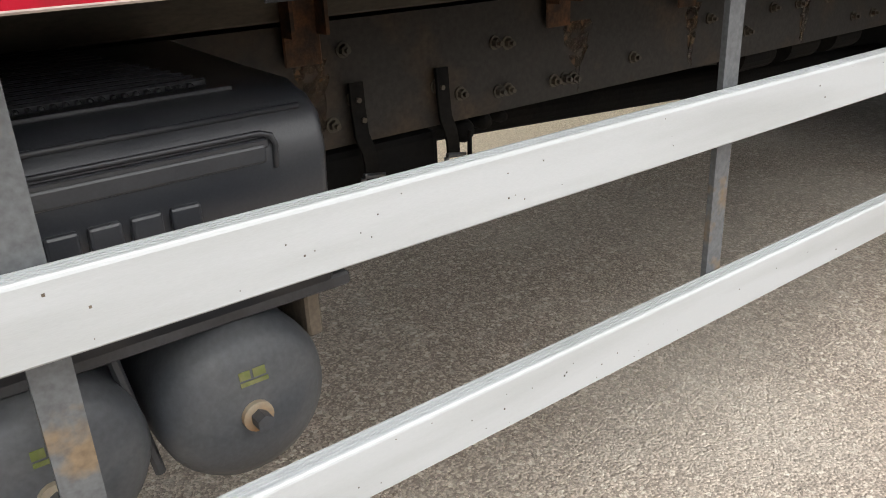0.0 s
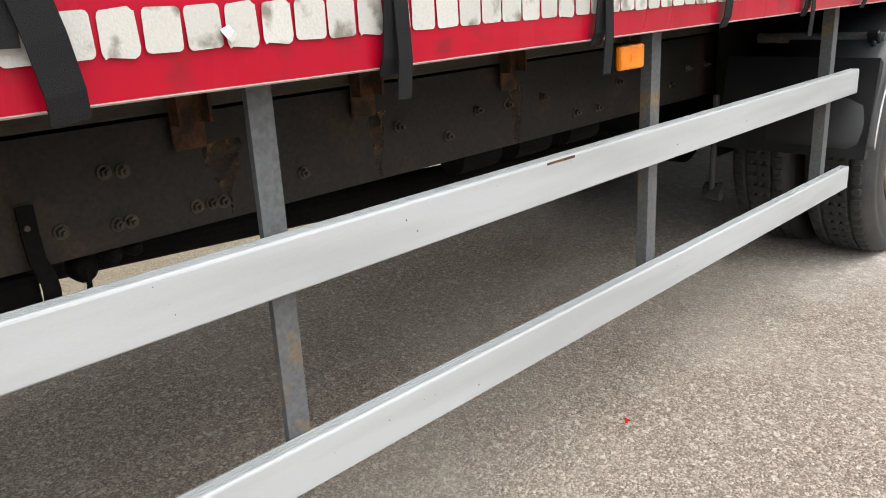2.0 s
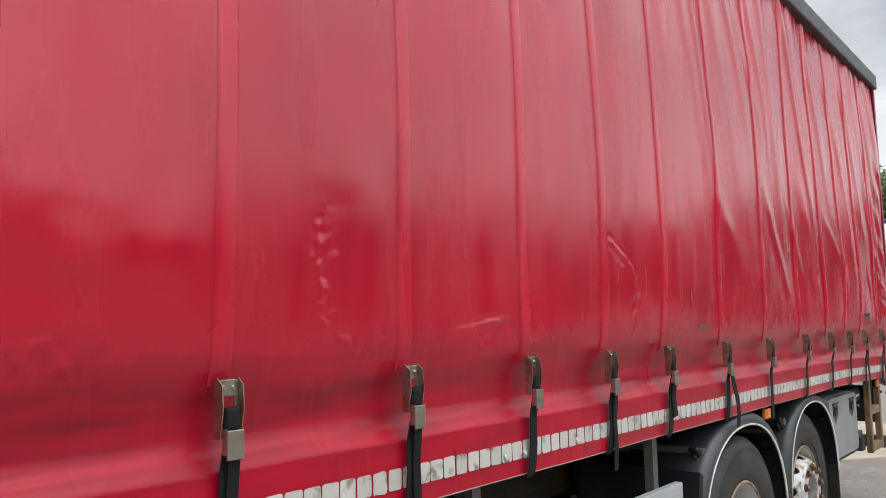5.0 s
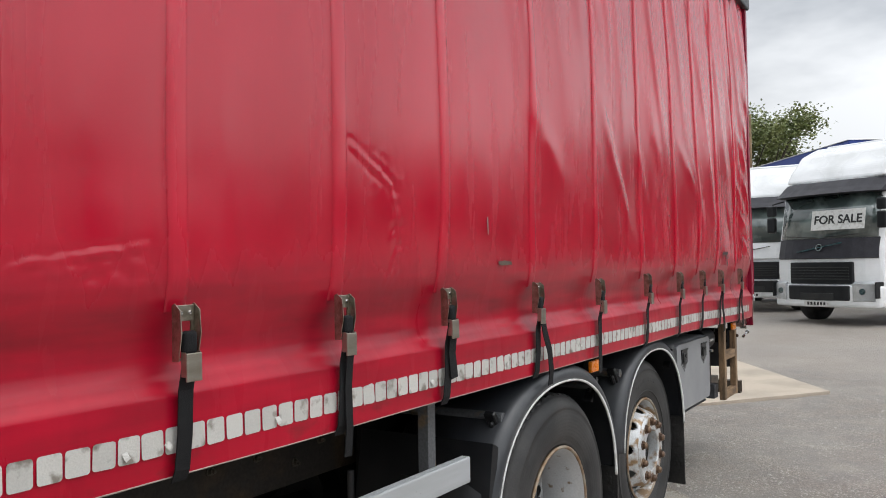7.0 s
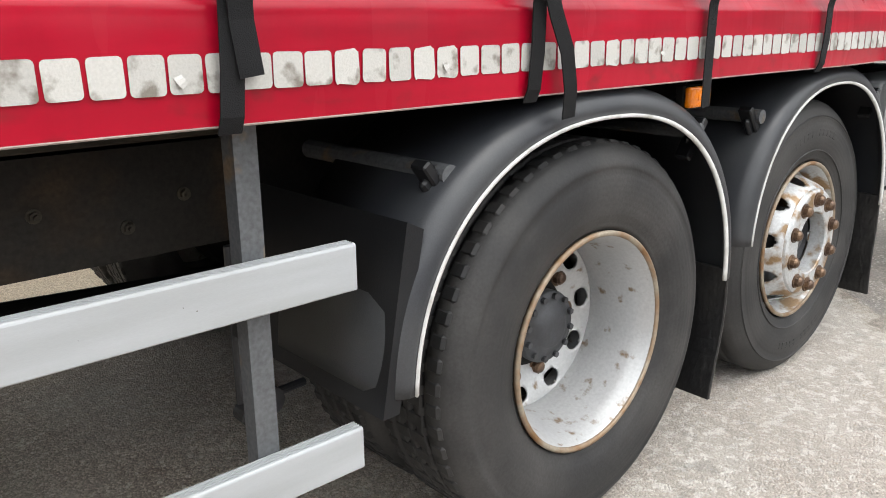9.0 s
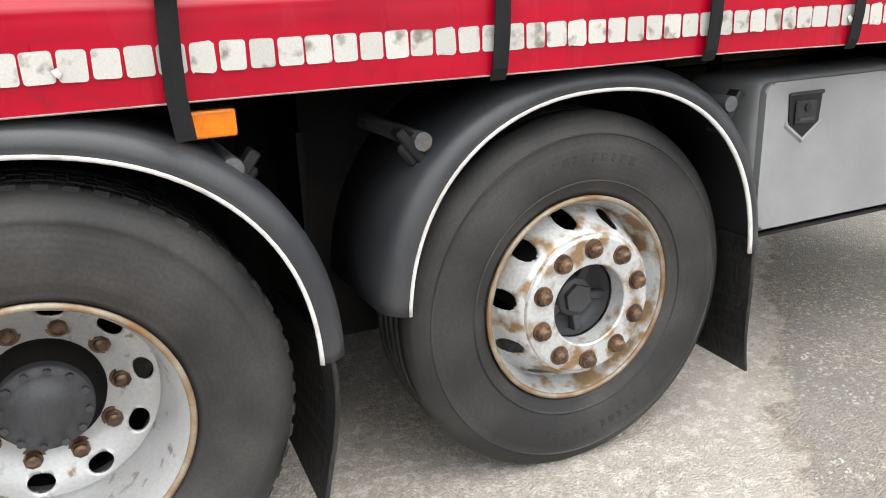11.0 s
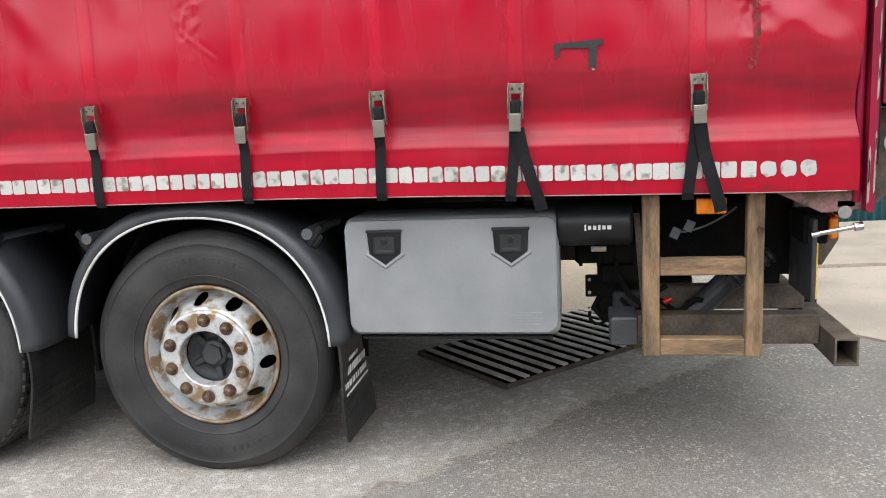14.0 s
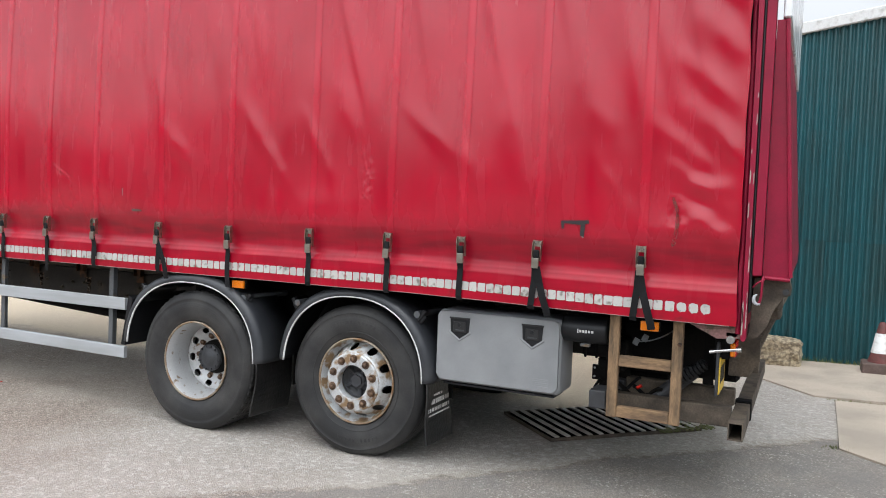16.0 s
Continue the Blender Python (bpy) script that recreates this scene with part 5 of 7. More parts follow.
def build_battery_box():
    """Ribbed black cover over the batteries, with raised lettering made plain, and two air tanks below."""
    x0, x1, y0, y1, z0, z1 = -4.95, -4.022, 0.17, 0.70, 0.678, 0.948
    bm = prism([(y0 + 0.018, z0), (y0 + 0.002, z1 - 0.075), (y0 + 0.012, z1 - 0.026), (y0 + 0.042, z1 - 0.004), (y0 + 0.10, z1 + 0.004), (y1, z1 + 0.022), (y1, z0)], x0, x1)
    bm.transform(Matrix(((0, 1, 0, 0), (1, 0, 0, 0), (0, 0, 1, 0), (0, 0, 0, 1))))
    edges = [e for e in bm.edges if e.calc_length() < 0.9]
    bmesh.ops.bevel(bm, geom=edges, offset=0.014, segments=4, profile=0.5, affect="EDGES")
    cover = part("battery_cover", bm, "cover", lorry, "ribbed black plastic battery cover", smooth=True)
    ribs = bmesh.new()
    for k in range(15):
        y = y0 + 0.135 + 0.026 * k
        zt = z1 + 0.004 + 0.018 * (y - y0 - 0.10) / (y1 - y0 - 0.10)
        add_box(ribs, x0 + 0.05, x1 - 0.10 - 0.006 * k, y, y + 0.013, zt - 0.002, zt + 0.010, 0.003)
    for k in range(46):
        add_box(ribs, x1 - 0.13 - 0.014 * k, x1 - 0.123 - 0.014 * k, y0 + 0.122, y0 + 0.135, z1 + 0.002, z1 + 0.012, 0.002)
    add_box(ribs, x0 + 0.05, x1 - 0.085, y0 + 0.088, y0 + 0.12, z1 + 0.001, z1 + 0.0085, 0.003, 2)
    tagged(part("tread_rib", ribs, "cover", cover), kind="stuff")
    band = bmesh.new()
    add_box(band, x0 + 0.03, x1 - 0.09, y0 - 0.004, y0 + 0.012, 0.872, 0.896, 0.004, 2)
    add_box(band, x0 + 0.03, x1 - 0.085, y0 - 0.002, y0 + 0.012, 0.890, 0.902, 0.002)
    part("swage_line", band, "cover", cover)
    xe = x1 - 0.075
    bead = [(x0 + 0.03, y0 + 0.0005, 0.910), (xe - 0.02, y0 + 0.0005, 0.910), (xe - 0.006, y0 + 0.0005, 0.905), (xe, y0 + 0.001, 0.892), (xe - 0.003, y0 + 0.002, 0.862)]
    part("raised_bead", tube(bead, 0.0035, 8), "cover", cover, smooth=True)
    part("raised_bead", tube([(x0 + 0.03, y0 + 0.018, z1 - 0.016), (x1 - 0.03, y0 + 0.018, z1 - 0.016)], 0.004, 8), "cover", cover, smooth=True)
    for i in range(5):
        x = -4.43 + i * 0.047
        bm = bmesh.new()
        add_box(bm, x, x + 0.037, y0 - 0.004, y0 + 0.014, 0.797, 0.842, 0.004, 2)
        part("raised_mark", bm, "cover", cover)
    part("tray", box(x0, x1 + 0.03, y0 + 0.03, y1, 0.655, 0.676, 0.004), "hub", lorry)
    bm = bmesh.new()
    add_box(bm, -4.11, -4.07, 0.30, 0.42, 0.60, 0.654, 0.004)
    add_box(bm, -4.06, -4.035, 0.22, 0.34, 0.58, 0.654, 0.004)
    part("tray_bracket", bm, "brown", lorry)
    dome = [(0.0, -0.045), (0.03, -0.044), (0.065, -0.038), (0.097, -0.026), (0.116, -0.010), (0.124, 0.008), (0.125, 0.03), (0.125, 0.5), (0.11, 0.55), (0.0, 0.57)]
    tank = bung = None
    for x in (-4.153, -4.41, -4.67):
        at = pose(x - 0.022, 0.205, 0.536)
        if tank is None:
            o = part("air_tank", revolve(dome, 40), "tank", lorry, "grey air tank with a rusty drain plug", at=at, smooth=True)
            tank = o.data
            bm = bmesh.new()
            add_cyl(bm, 0.022, 0.022, 0.012, pose(0, -0.047, 0.0, 90), 18)
            bung = part("drain_plug", bm, "rim_edge", o, "rusty hexagonal drain plug", at=pose(-0.005, 0, -0.004)).data
            screw = part("drain_screw", cyl(0.0125, 0.026, pose(0, -0.062, 0.0, 90), 6), "hub", o, "dark hexagonal drain screw", at=pose(-0.005, 0, -0.004)).data
            bm = bmesh.new()
            add_box(bm, -0.02, 0.02, -0.001, 0.0, -0.003, 0.003)
            add_box(bm, -0.02, -0.004, -0.001, 0.0, 0.006, 0.018)
            add_box(bm, 0.0, 0.018, -0.001, 0.0, 0.006, 0.018)
            mark = part("stencil_mark", bm, "moss", o, "faded yellow-green stencil", at=pose(0.0, -0.0425, 0.045, -12)).data
        else:
            o = part("air_tank", tank, "tank", lorry, "grey air tank with a rusty drain plug", at=at)
            part("drain_plug", bung, "rim_edge", o, at=pose(-0.005, 0, -0.004))
            part("drain_screw", screw, "hub", o, at=pose(-0.005, 0, -0.004))
            part("stencil_mark", mark, "moss", o, at=pose(0.0, -0.0425, 0.045, -12))
    for x in (-4.31, -4.57):
        bm = tube([(x - 0.02 + 0.003 * i, 0.24, 0.65 - 0.02 * i) for i in range(11)], 0.008, 7)
        part("air_hose", bm, "hub", lorry)


build_battery_box()


# ---- wheels ----
TYRE_R = 0.51


def build_tyre(parent, y_out, lugs, shared):
    """y_out: the outer face; the tyre is 0.29 wide. lugs: a block tread or plain ribs."""
    if lugs in shared:
        ob = part("tyre", shared[lugs], "tyre", parent, "worn black tyre", at=pose(0, y_out, 0))
        if lugs:
            tagged(part("tread_block", shared["blocks"], "tyre", ob), kind="stuff")
        return ob
    pr = [(0.283, 0.045), (0.292, 0.022), (0.305, 0.014), (0.318, 0.012), (0.324, 0.007), (0.345, 0.002), (0.372, -0.004), (0.40, -0.006), (0.43, -0.003), (0.447, 0.001), (0.45, -0.001),
          (0.462, 0.003), (0.478, 0.012), (0.492, 0.022), (0.503, 0.034), (TYRE_R - 0.001, 0.05)]
    for k in range(4):
        y = 0.05 + 0.19 * (k + 1) / 5
        pr += [(TYRE_R, y - 0.006), (TYRE_R - 0.013, y - 0.004), (TYRE_R - 0.013, y + 0.004), (TYRE_R, y + 0.006)]
    pr += [(TYRE_R - 0.001, 0.24), (0.50, 0.26), (0.46, 0.285), (0.40, 0.294), (0.33, 0.286), (0.283, 0.25)]
    bm = revolve(pr, 120)
    # the foot flattens on the ground
    for v in bm.verts:
        if v.co.z < -0.494:
            v.co.z = -0.494
    if lugs:
        one = bmesh.new()
        for i in range(60):
            a = 2 * math.pi * (i + 0.5) / 60
            add_box(one, TYRE_R - 0.03, TYRE_R + 0.002, 0.036, 0.082, -0.0195, 0.0195, 0.007, m=Matrix.Rotation(a, 4, "Y"))
            add_box(one, TYRE_R - 0.03, TYRE_R + 0.002, 0.092, 0.142, -0.0185, 0.0185, 0.004, m=Matrix.Rotation(a + 0.02, 4, "Y"))
            add_box(one, TYRE_R - 0.03, TYRE_R + 0.002, 0.148, 0.198, -0.0185, 0.0185, 0.004, m=Matrix.Rotation(a + 0.02, 4, "Y"))
            add_box(one, TYRE_R - 0.03, TYRE_R + 0.002, 0.208, 0.254, -0.0195, 0.0195, 0.007, m=Matrix.Rotation(a, 4, "Y"))
        for v in one.verts:
            if v.co.z < -0.496:
                v.co.z = -0.496
        shared['blocks'] = one
    ob = part("tyre", bm, "tyre", parent, "worn black tyre", at=pose(0, y_out, 0))
    ob.data.shade_smooth()
    shared[lugs] = ob.data
    if not lugs:
        # moulded lettering, worn to plain bars, and two moulded rings
        marks = bmesh.new()
        for a0 in (60, 245):
            for k, wd in enumerate((0.016, 0.020, 0.012, 0.020, 0.018, 0.0, 0.014, 0.020, 0.016, 0.012, 0.018)):
                if wd:
                    add_box(marks, 0.385, 0.408, -0.0062, -0.002, -wd / 2, wd / 2, 0.001, m=Matrix.Rotation(-radians(a0 + 4.4 * k), 4, "Y"))
        tagged(part("moulded_lettering", marks, "tyre", ob, "worn moulded marks"), kind="stuff")
        for rr, yy in ((0.332, 0.004), (0.455, 0.0)):
            part("moulded_ring", revolve([(rr - 0.003, yy + 0.001), (rr - 0.0015, yy - 0.003), (rr + 0.0015, yy - 0.003), (rr + 0.003, yy + 0.002)], 96), "tyre", ob, smooth=True)
    if lugs:
        blk = tagged(part("tread_block", shared["blocks"], "tyre", ob), kind="stuff")
        shared["blocks"] = blk.data
    return ob


def disc_with_holes(r_in, r_out, y_in, y_out, holes, r_hole, rh, seg=240):
    """A dished ring with oval hand holes, thick enough to show its edges."""
    bm = bmesh.new()
    nr = 18
    grid = {}
    for layer, dy in ((0, 0.0), (1, 0.008)):
        for i in range(seg):
            a = 2 * math.pi * i / seg
            for j in range(nr + 1):
                t = j / nr
                r = r_in + (r_out - r_in) * t
                y = y_in + (y_out - y_in) * ease(t, 0.0, 1.0)
                step = 2 * math.pi / holes
                da = (a % step) - step / 2
                f = math.hypot(da * r / rh, (r - r_hole) / (rh * 0.72))
                aa = a
                if 0.78 < f < 1.25 and 0 < j < nr:
                    aa = a - da + da / f
                    r = r_hole + (r - r_hole) / f
                grid[layer, i, j] = bm.verts.new((r * math.cos(aa), y + dy, r * math.sin(aa)))

    def open_(i, j):
        a = 2 * math.pi * (i + 0.5) / seg
        r = r_in + (r_out - r_in) * (j + 0.5) / nr
        step = 2 * math.pi / holes
        da = (a % step) - step / 2
        return (da * r / rh) ** 2 + ((r - r_hole) / (rh * 0.72)) ** 2 < 1

    for i in range(seg):
        k = (i + 1) % seg
        for j in range(nr):
            if open_(i, j):
                continue
            bm.faces.new((grid[0, i, j], grid[0, k, j], grid[0, k, j + 1], grid[0, i, j + 1]))
            bm.faces.new((grid[1, i, j], grid[1, i, j + 1], grid[1, k, j + 1], grid[1, k, j]))
            for (ia, ja), e in (((i, j - 1), ((i, j), (k, j))), ((i, j + 1), ((i, j + 1), (k, j + 1))), (((i - 1) % seg, j), ((i, j), (i, j + 1))), (((i + 1) % seg, j), ((k, j), (k, j + 1)))):
                if 0 <= ja < nr and open_(ia, ja):
                    a, b = e
                    bm.faces.new((grid[0, a[0], a[1]], grid[0, b[0], b[1]], grid[1, b[0], b[1]], grid[1, a[0], a[1]]))
    bmesh.ops.delete(bm, geom=[v for v in bm.verts if not v.link_faces], context="VERTS")
    return bm


def build_nuts(parent, y, r, count, turn):
    bm = bmesh.new()
    add_cyl(bm, 0.0275, 0.0265, 0.005, pose(0, -0.002, 0, 90), 20)
    add_cyl(bm, 0.0215, 0.0205, 0.014, pose(0, -0.011, 0, 90), 8)
    join(bm, revolve([(0.0, -0.029), (0.008, -0.0285), (0.0145, -0.025), (0.0185, -0.018), (0.0195, -0.012)], 14))
    data = None
    for i in range(count):
        a = 2 * math.pi * i / count + turn
        at = pose(r * math.cos(a), y, r * math.sin(a))
        if data is None:
            data = part("wheel_nut", bm, "nut", parent, "rusty wheel nut", at=at).data
        else:
            part("wheel_nut", data, "nut", parent, "rusty wheel nut", at=at)


def build_wheels():
    shared = {}
    # drive axle: dished pair, hub deep inside
    w = new("drive_wheel")
    w.parent = lorry
    w.matrix_basis = pose(0.06, 0.035, 0.449, 0, 12, 0)
    tagged(w, "wide lorry wheel with a deep dished grey rim")
    build_tyre(w, -0.015, True, shared)
    build_tyre(w, 0.31, True, shared)
    barrel = [(0.287, 0.012), (0.289, 0.0), (0.283, -0.004), (0.276, 0.002), (0.272, 0.02), (0.264, 0.032), (0.258, 0.06), (0.250, 0.10), (0.243, 0.15), (0.236, 0.24), (0.25, 0.24), (0.27, 0.05), (0.283, 0.03)]
    part("rim", revolve(barrel, 72, True), "rim_new", w, "grey painted steel rim with chipped edge", smooth=True)
    part("rim_edge", revolve([(0.2895, 0.008), (0.291, -0.003), (0.284, -0.0075), (0.277, -0.003), (0.276, 0.003), (0.283, 0.006)], 72, True), "rim_edge", w, smooth=True)
    part("disc", disc_with_holes(0.125, 0.240, 0.235, 0.195, 10, 0.209, 0.0295), "rim_new", w, "painted wheel disc with round hand holes", smooth=True)
    build_nuts(w, 0.234, 0.16, 10, 0.2)
    part("hub", revolve([(0.0, 0.132), (0.05, 0.132), (0.056, 0.140), (0.076, 0.146), (0.096, 0.149), (0.100, 0.156), (0.1005, 0.20)], 48), "hub", w, "greasy dark hub", smooth=True)
    # the recess's shade is put into this near-black ring
    part("hub_well", revolve([(0.0995, 0.175), (0.104, 0.18), (0.120, 0.205), (0.126, 0.215), (0.129, 0.24), (0.129, 0.3)], 48), "dark", w, "recess round the hub, its shade painted black", smooth=True)
    hb = None
    for i in range(12):
        a = 2 * math.pi * i / 12
        at = pose(0.087 * math.cos(a), 0.143, 0.087 * math.sin(a))
        hb = hb or cyl(0.009, 0.012, pose(0, 0, 0, 90), 6)
        ob = part("hub_bolt", hb, "hub", w, at=at)
        hb = ob.data
    # trailing axle: single, disc bulging outwards
    w = new("trailing_wheel")
    w.parent = lorry
    w.matrix_basis = pose(1.383, 0.108, 0.453, 0, -9, 0)
    tagged(w, "single lorry wheel with a rust-streaked silver disc")
    build_tyre(w, -0.015, False, shared)
    barrel = [(0.287, 0.012), (0.289, 0.0), (0.283, -0.004), (0.276, 0.002), (0.273, 0.03), (0.262, 0.045), (0.255, 0.06), (0.252, 0.12), (0.252, 0.24), (0.26, 0.24), (0.27, 0.05), (0.283, 0.03)]
    part("rim", revolve(barrel, 72, True), "rim_old", w, "silver rim streaked with rust", smooth=True)
    part("rim_edge", revolve([(0.2895, 0.008), (0.291, -0.003), (0.284, -0.0075), (0.277, -0.003), (0.276, 0.003), (0.283, 0.006)], 72, True), "rim_edge", w, smooth=True)
    part("disc", disc_with_holes(0.196, 0.256, -0.030, 0.075, 10, 0.230, 0.0275), "rim_old", w, "rust-streaked wheel disc with oval hand holes", smooth=True)
    face = [(0.113, 0.012), (0.113, -0.042), (0.117, -0.046), (0.186, -0.043), (0.194, -0.038), (0.199, -0.026), (0.19, -0.018), (0.117, 0.012)]
    part("nut_ring", revolve(face, 64, True), "rim_old", w, "bare metal ring under the nuts", smooth=False)
    build_nuts(w, -0.044, 0.158, 10, 0.12)
    part("hub", revolve([(0.0, 0.022), (0.05, 0.022), (0.056, 0.028), (0.058, 0.05), (0.066, 0.055), (0.104, 0.06), (0.111, 0.02), (0.1125, 0.09), (0.12, 0.30)], 48), "hub", w, "dark hub with cast webs", smooth=True)
    bm = bmesh.new()
    add_cyl(bm, 0.042, 0.042, 0.02, pose(0, 0.016, 0, 90), 6)
    for i in range(5):
        add_box(bm, 0.05, 0.106, 0.03, 0.06, -0.012, 0.012, 0.003, m=Matrix.Rotation(2 * math.pi * i / 5 + 1.57, 4, "Y"))
    part("hub_cap", bm, "hub", w)
    # wheels of the far side, seen beneath the chassis
    for x, dual in ((0.06, True), (1.388, False)):
        w = new("far_wheel")
        w.parent = lorry
        w.matrix_basis = pose(x, WIDTH - 0.03, 0.449, 0, 0, 180)
        tagged(w, "far-side lorry wheel in the shade")
        build_tyre(w, 0.0, dual, shared)
        if dual:
            build_tyre(w, 0.31, dual, shared)
        part("disc", cyl(0.284, 0.02, pose(0, 0.12, 0, 90), 32), "rim_new", w)
    for x in (0.06, 1.388):
        bm = bmesh.new()
        rod(bm, (x, 0.2, 0.449), (x, WIDTH - 0.2, 0.449), 0.07, 16)
        if x < 1:
            add_cyl(bm, 0.2, 0.2, 0.24, pose(x, 1.22, 0.45, 90), 20)
            add_cyl(bm, 0.12, 0.09, 0.25, pose(x - 0.2, 1.2, 0.47, 0, 90), 16)
        part("axle", bm, "dark", lorry)
        for y in (0.62, 1.86):
            part("air_bag", cyl(0.12, 0.2, pose(x + 0.35, y, 0.55), 20), "dark", lorry)
            # added dark block, fills a shaded gap where bright ground showed through
            part("spring_hanger", box(x + 0.55, x + 0.73, y + 0.04, y + 0.12, 0.57, 0.98, 0.01), "dark", lorry)
            part("brake_drum", cyl(0.2, 0.16, pose(x, y - 0.02 if y < 1 else y + 0.02, 0.449, 90), 28), "dark", lorry)


build_wheels()


def build_fender(xc, half, y, z_front, z_rear, deep):
    """A moulded black arch with a white lip, a flat tread and a rolled outer shoulder."""
    top = 1.025
    zc = 0.49
    a_f = math.pi - math.asin(min((z_front - zc) / half, 0.9))
    a_r = math.asin(min((z_rear - zc) / half, 0.9))
    rv = top - zc
    sec = [(r * deep, dy) for r, dy in ((0.0, 0.0), (0.016, -0.003), (0.034, 0.006), (0.048, 0.022), (0.055, 0.045), (0.058, 0.10), (0.058, 0.40), (0.050, 0.40), (0.048, 0.05), (0.025, 0.018), (0.0, 0.010))]
    bm = bmesh.new()
    lip = bmesh.new()
    rings, lips = [], []
    n = 56
    for i in range(n + 1):
        a = a_r + (a_f - a_r) * i / n
        c, s = math.cos(a), math.sin(a)
        # a slightly squared arch
        q = (abs(c) ** 2.25 + abs(s) ** 2.25) ** (-1 / 2.25)
        rings.append([bm.verts.new((xc + (half + r) * q * c, y + dy, zc + (rv + r) * q * s)) for r, dy in sec])
        lips.append([lip.verts.new((xc + (half + r) * q * c, y + dy, zc + (rv + r) * q * s)) for r, dy in ((-0.005, -0.003), (0.0035, -0.0065), (0.0035, 0.004), (-0.005, 0.004))])
    for b, rr in ((bm, rings), (lip, lips)):
        k = len(rr[0])
        for p, q in zip(rr, rr[1:]):
            for j in range(k):
                b.faces.new((p[j], q[j], q[(j + 1) % k], p[(j + 1) % k]))
        b.faces.new(rr[0])
        b.faces.new(rr[-1][::-1])
    f = part("mudguard", bm, "fender", lorry, "black plastic mudguard with a white lip", smooth=True)
    part("white_lip", lip, "white", f, "white edging strip", smooth=True)
    part("mudguard_stay", cyl(0.022, 0.5, pose(xc - 0.46, y + 0.29, 0.945, 90), 14), "post", f, "grey support tube")
    part("mudguard_stay", cyl(0.022, 0.5, pose(xc + 0.46, y + 0.29, 0.945, 90), 14), "post", f, "grey support tube")
    for s in (-1, 1):
        bm = bmesh.new()
        add_box(bm, -0.012, 0.012, 0.03, 0.075, -0.07, 0.06, 0.004)
        add_box(bm, -0.03, 0.03, 0.04, 0.06, -0.03, 0.03, 0.006)
        part("clamp", bm, "plastic", f, at=pose(xc + s * 0.475, y + 0.02, 0.925, 0, s * 38, 0))
    return f


def build_flap(x, y0, y1, z1, z0, lean, marks):
    bm = box(-0.006, 0.006, y0, y1, z0 - z1, 0.0, 0.003)
    bmesh.ops.subdivide_edges(bm, edges=[e for e in bm.edges if abs(e.verts[0].co.z - e.verts[1].co.z) > 0.2], cuts=8)
    for v in bm.verts:
        t = -v.co.z / (z1 - z0)
        v.co.x += lean * t * t + 0.01 * math.sin(t * 5 + v.co.y * 9)
    f = part("mudflap", bm, "flap", lorry, "black rubber mudflap with white maker's lettering" if marks else "black rubber mudflap", at=pose(x, 0, z1))
    if marks:
        rng = random.Random(2)
        for row, (zc, hh) in enumerate(((-0.125, 0.014), (-0.165, 0.030), (-0.215, 0.024), (-0.248, 0.010))):
            t = -zc / (z1 - z0)
            y = y0 + (0.10 if row == 0 else 0.03)
            while y < y1 - (0.12 if row == 0 else 0.03):
                wd = rng.uniform(0.006, 0.017)
                part("letter_bar", box(0.0, 0.002, y, y + wd, zc - hh / 2, zc + hh / 2), "white", f, at=pose(lean * t * t + 0.0075, 0, 0))
                y += wd + rng.choice((0.005, 0.005, 0.006, 0.016))


build_fender(0.027, 0.593, -0.010, 0.535, 0.50, 1.2)
build_fender(1.380, 0.533, 0.03, 0.548, 0.515, 1.1)
build_flap(0.642, -0.008, 0.42, 0.53, 0.12, -0.035, False)
build_flap(1.935, 0.04, 0.40, 0.55, 0.12, 0.03, True)
# panel closing the arch in front of the drive wheels
part("splash_panel", prism([(-0.64, 0.50), (-0.60, 0.50), (-0.53, 0.86), (-0.57, 0.88)], 0.0, 0.60), "skirt", lorry, "flat front skirt of the mudguard")
# dark panel and sheets added to stand in for shade round the wheels
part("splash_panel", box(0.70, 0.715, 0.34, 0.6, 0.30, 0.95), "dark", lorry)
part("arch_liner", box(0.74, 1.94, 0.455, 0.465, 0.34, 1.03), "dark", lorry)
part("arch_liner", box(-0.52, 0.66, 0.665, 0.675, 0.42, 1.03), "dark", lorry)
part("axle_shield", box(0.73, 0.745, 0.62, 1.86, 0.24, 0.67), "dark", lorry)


# ---- lamps ----
def build_lamp(x, z, y, w=0.085):
    body = part("marker_lamp", box(x - w / 2 - 0.004, x + w / 2 + 0.004, y + 0.006, y + 0.03, z - 0.031, z + 0.031, 0.003), "dark", lorry, "amber side marker lamp")
    bm = bmesh.new()
    add_box(bm, x - w / 2, x + w / 2, y - 0.012, y + 0.006, z - 0.027, z + 0.027, 0.006, 2)
    part("lens", bm, "amber", body, "ribbed amber lens")
    part("reflector", box(x - 0.012, x + 0.012, y - 0.0135, y - 0.011, z - 0.008, z + 0.008), "amber", body)
    part("bracket", box(x - 0.01, x + 0.01, y + 0.03, y + 0.035, z, 1.045), "chassis", body)


build_lamp(-2.312, 1.036, 0.03, 0.1)
build_lamp(0.449, 1.04, 0.025, 0.105)
build_lamp(3.305, 1.017, 0.036, 0.1)


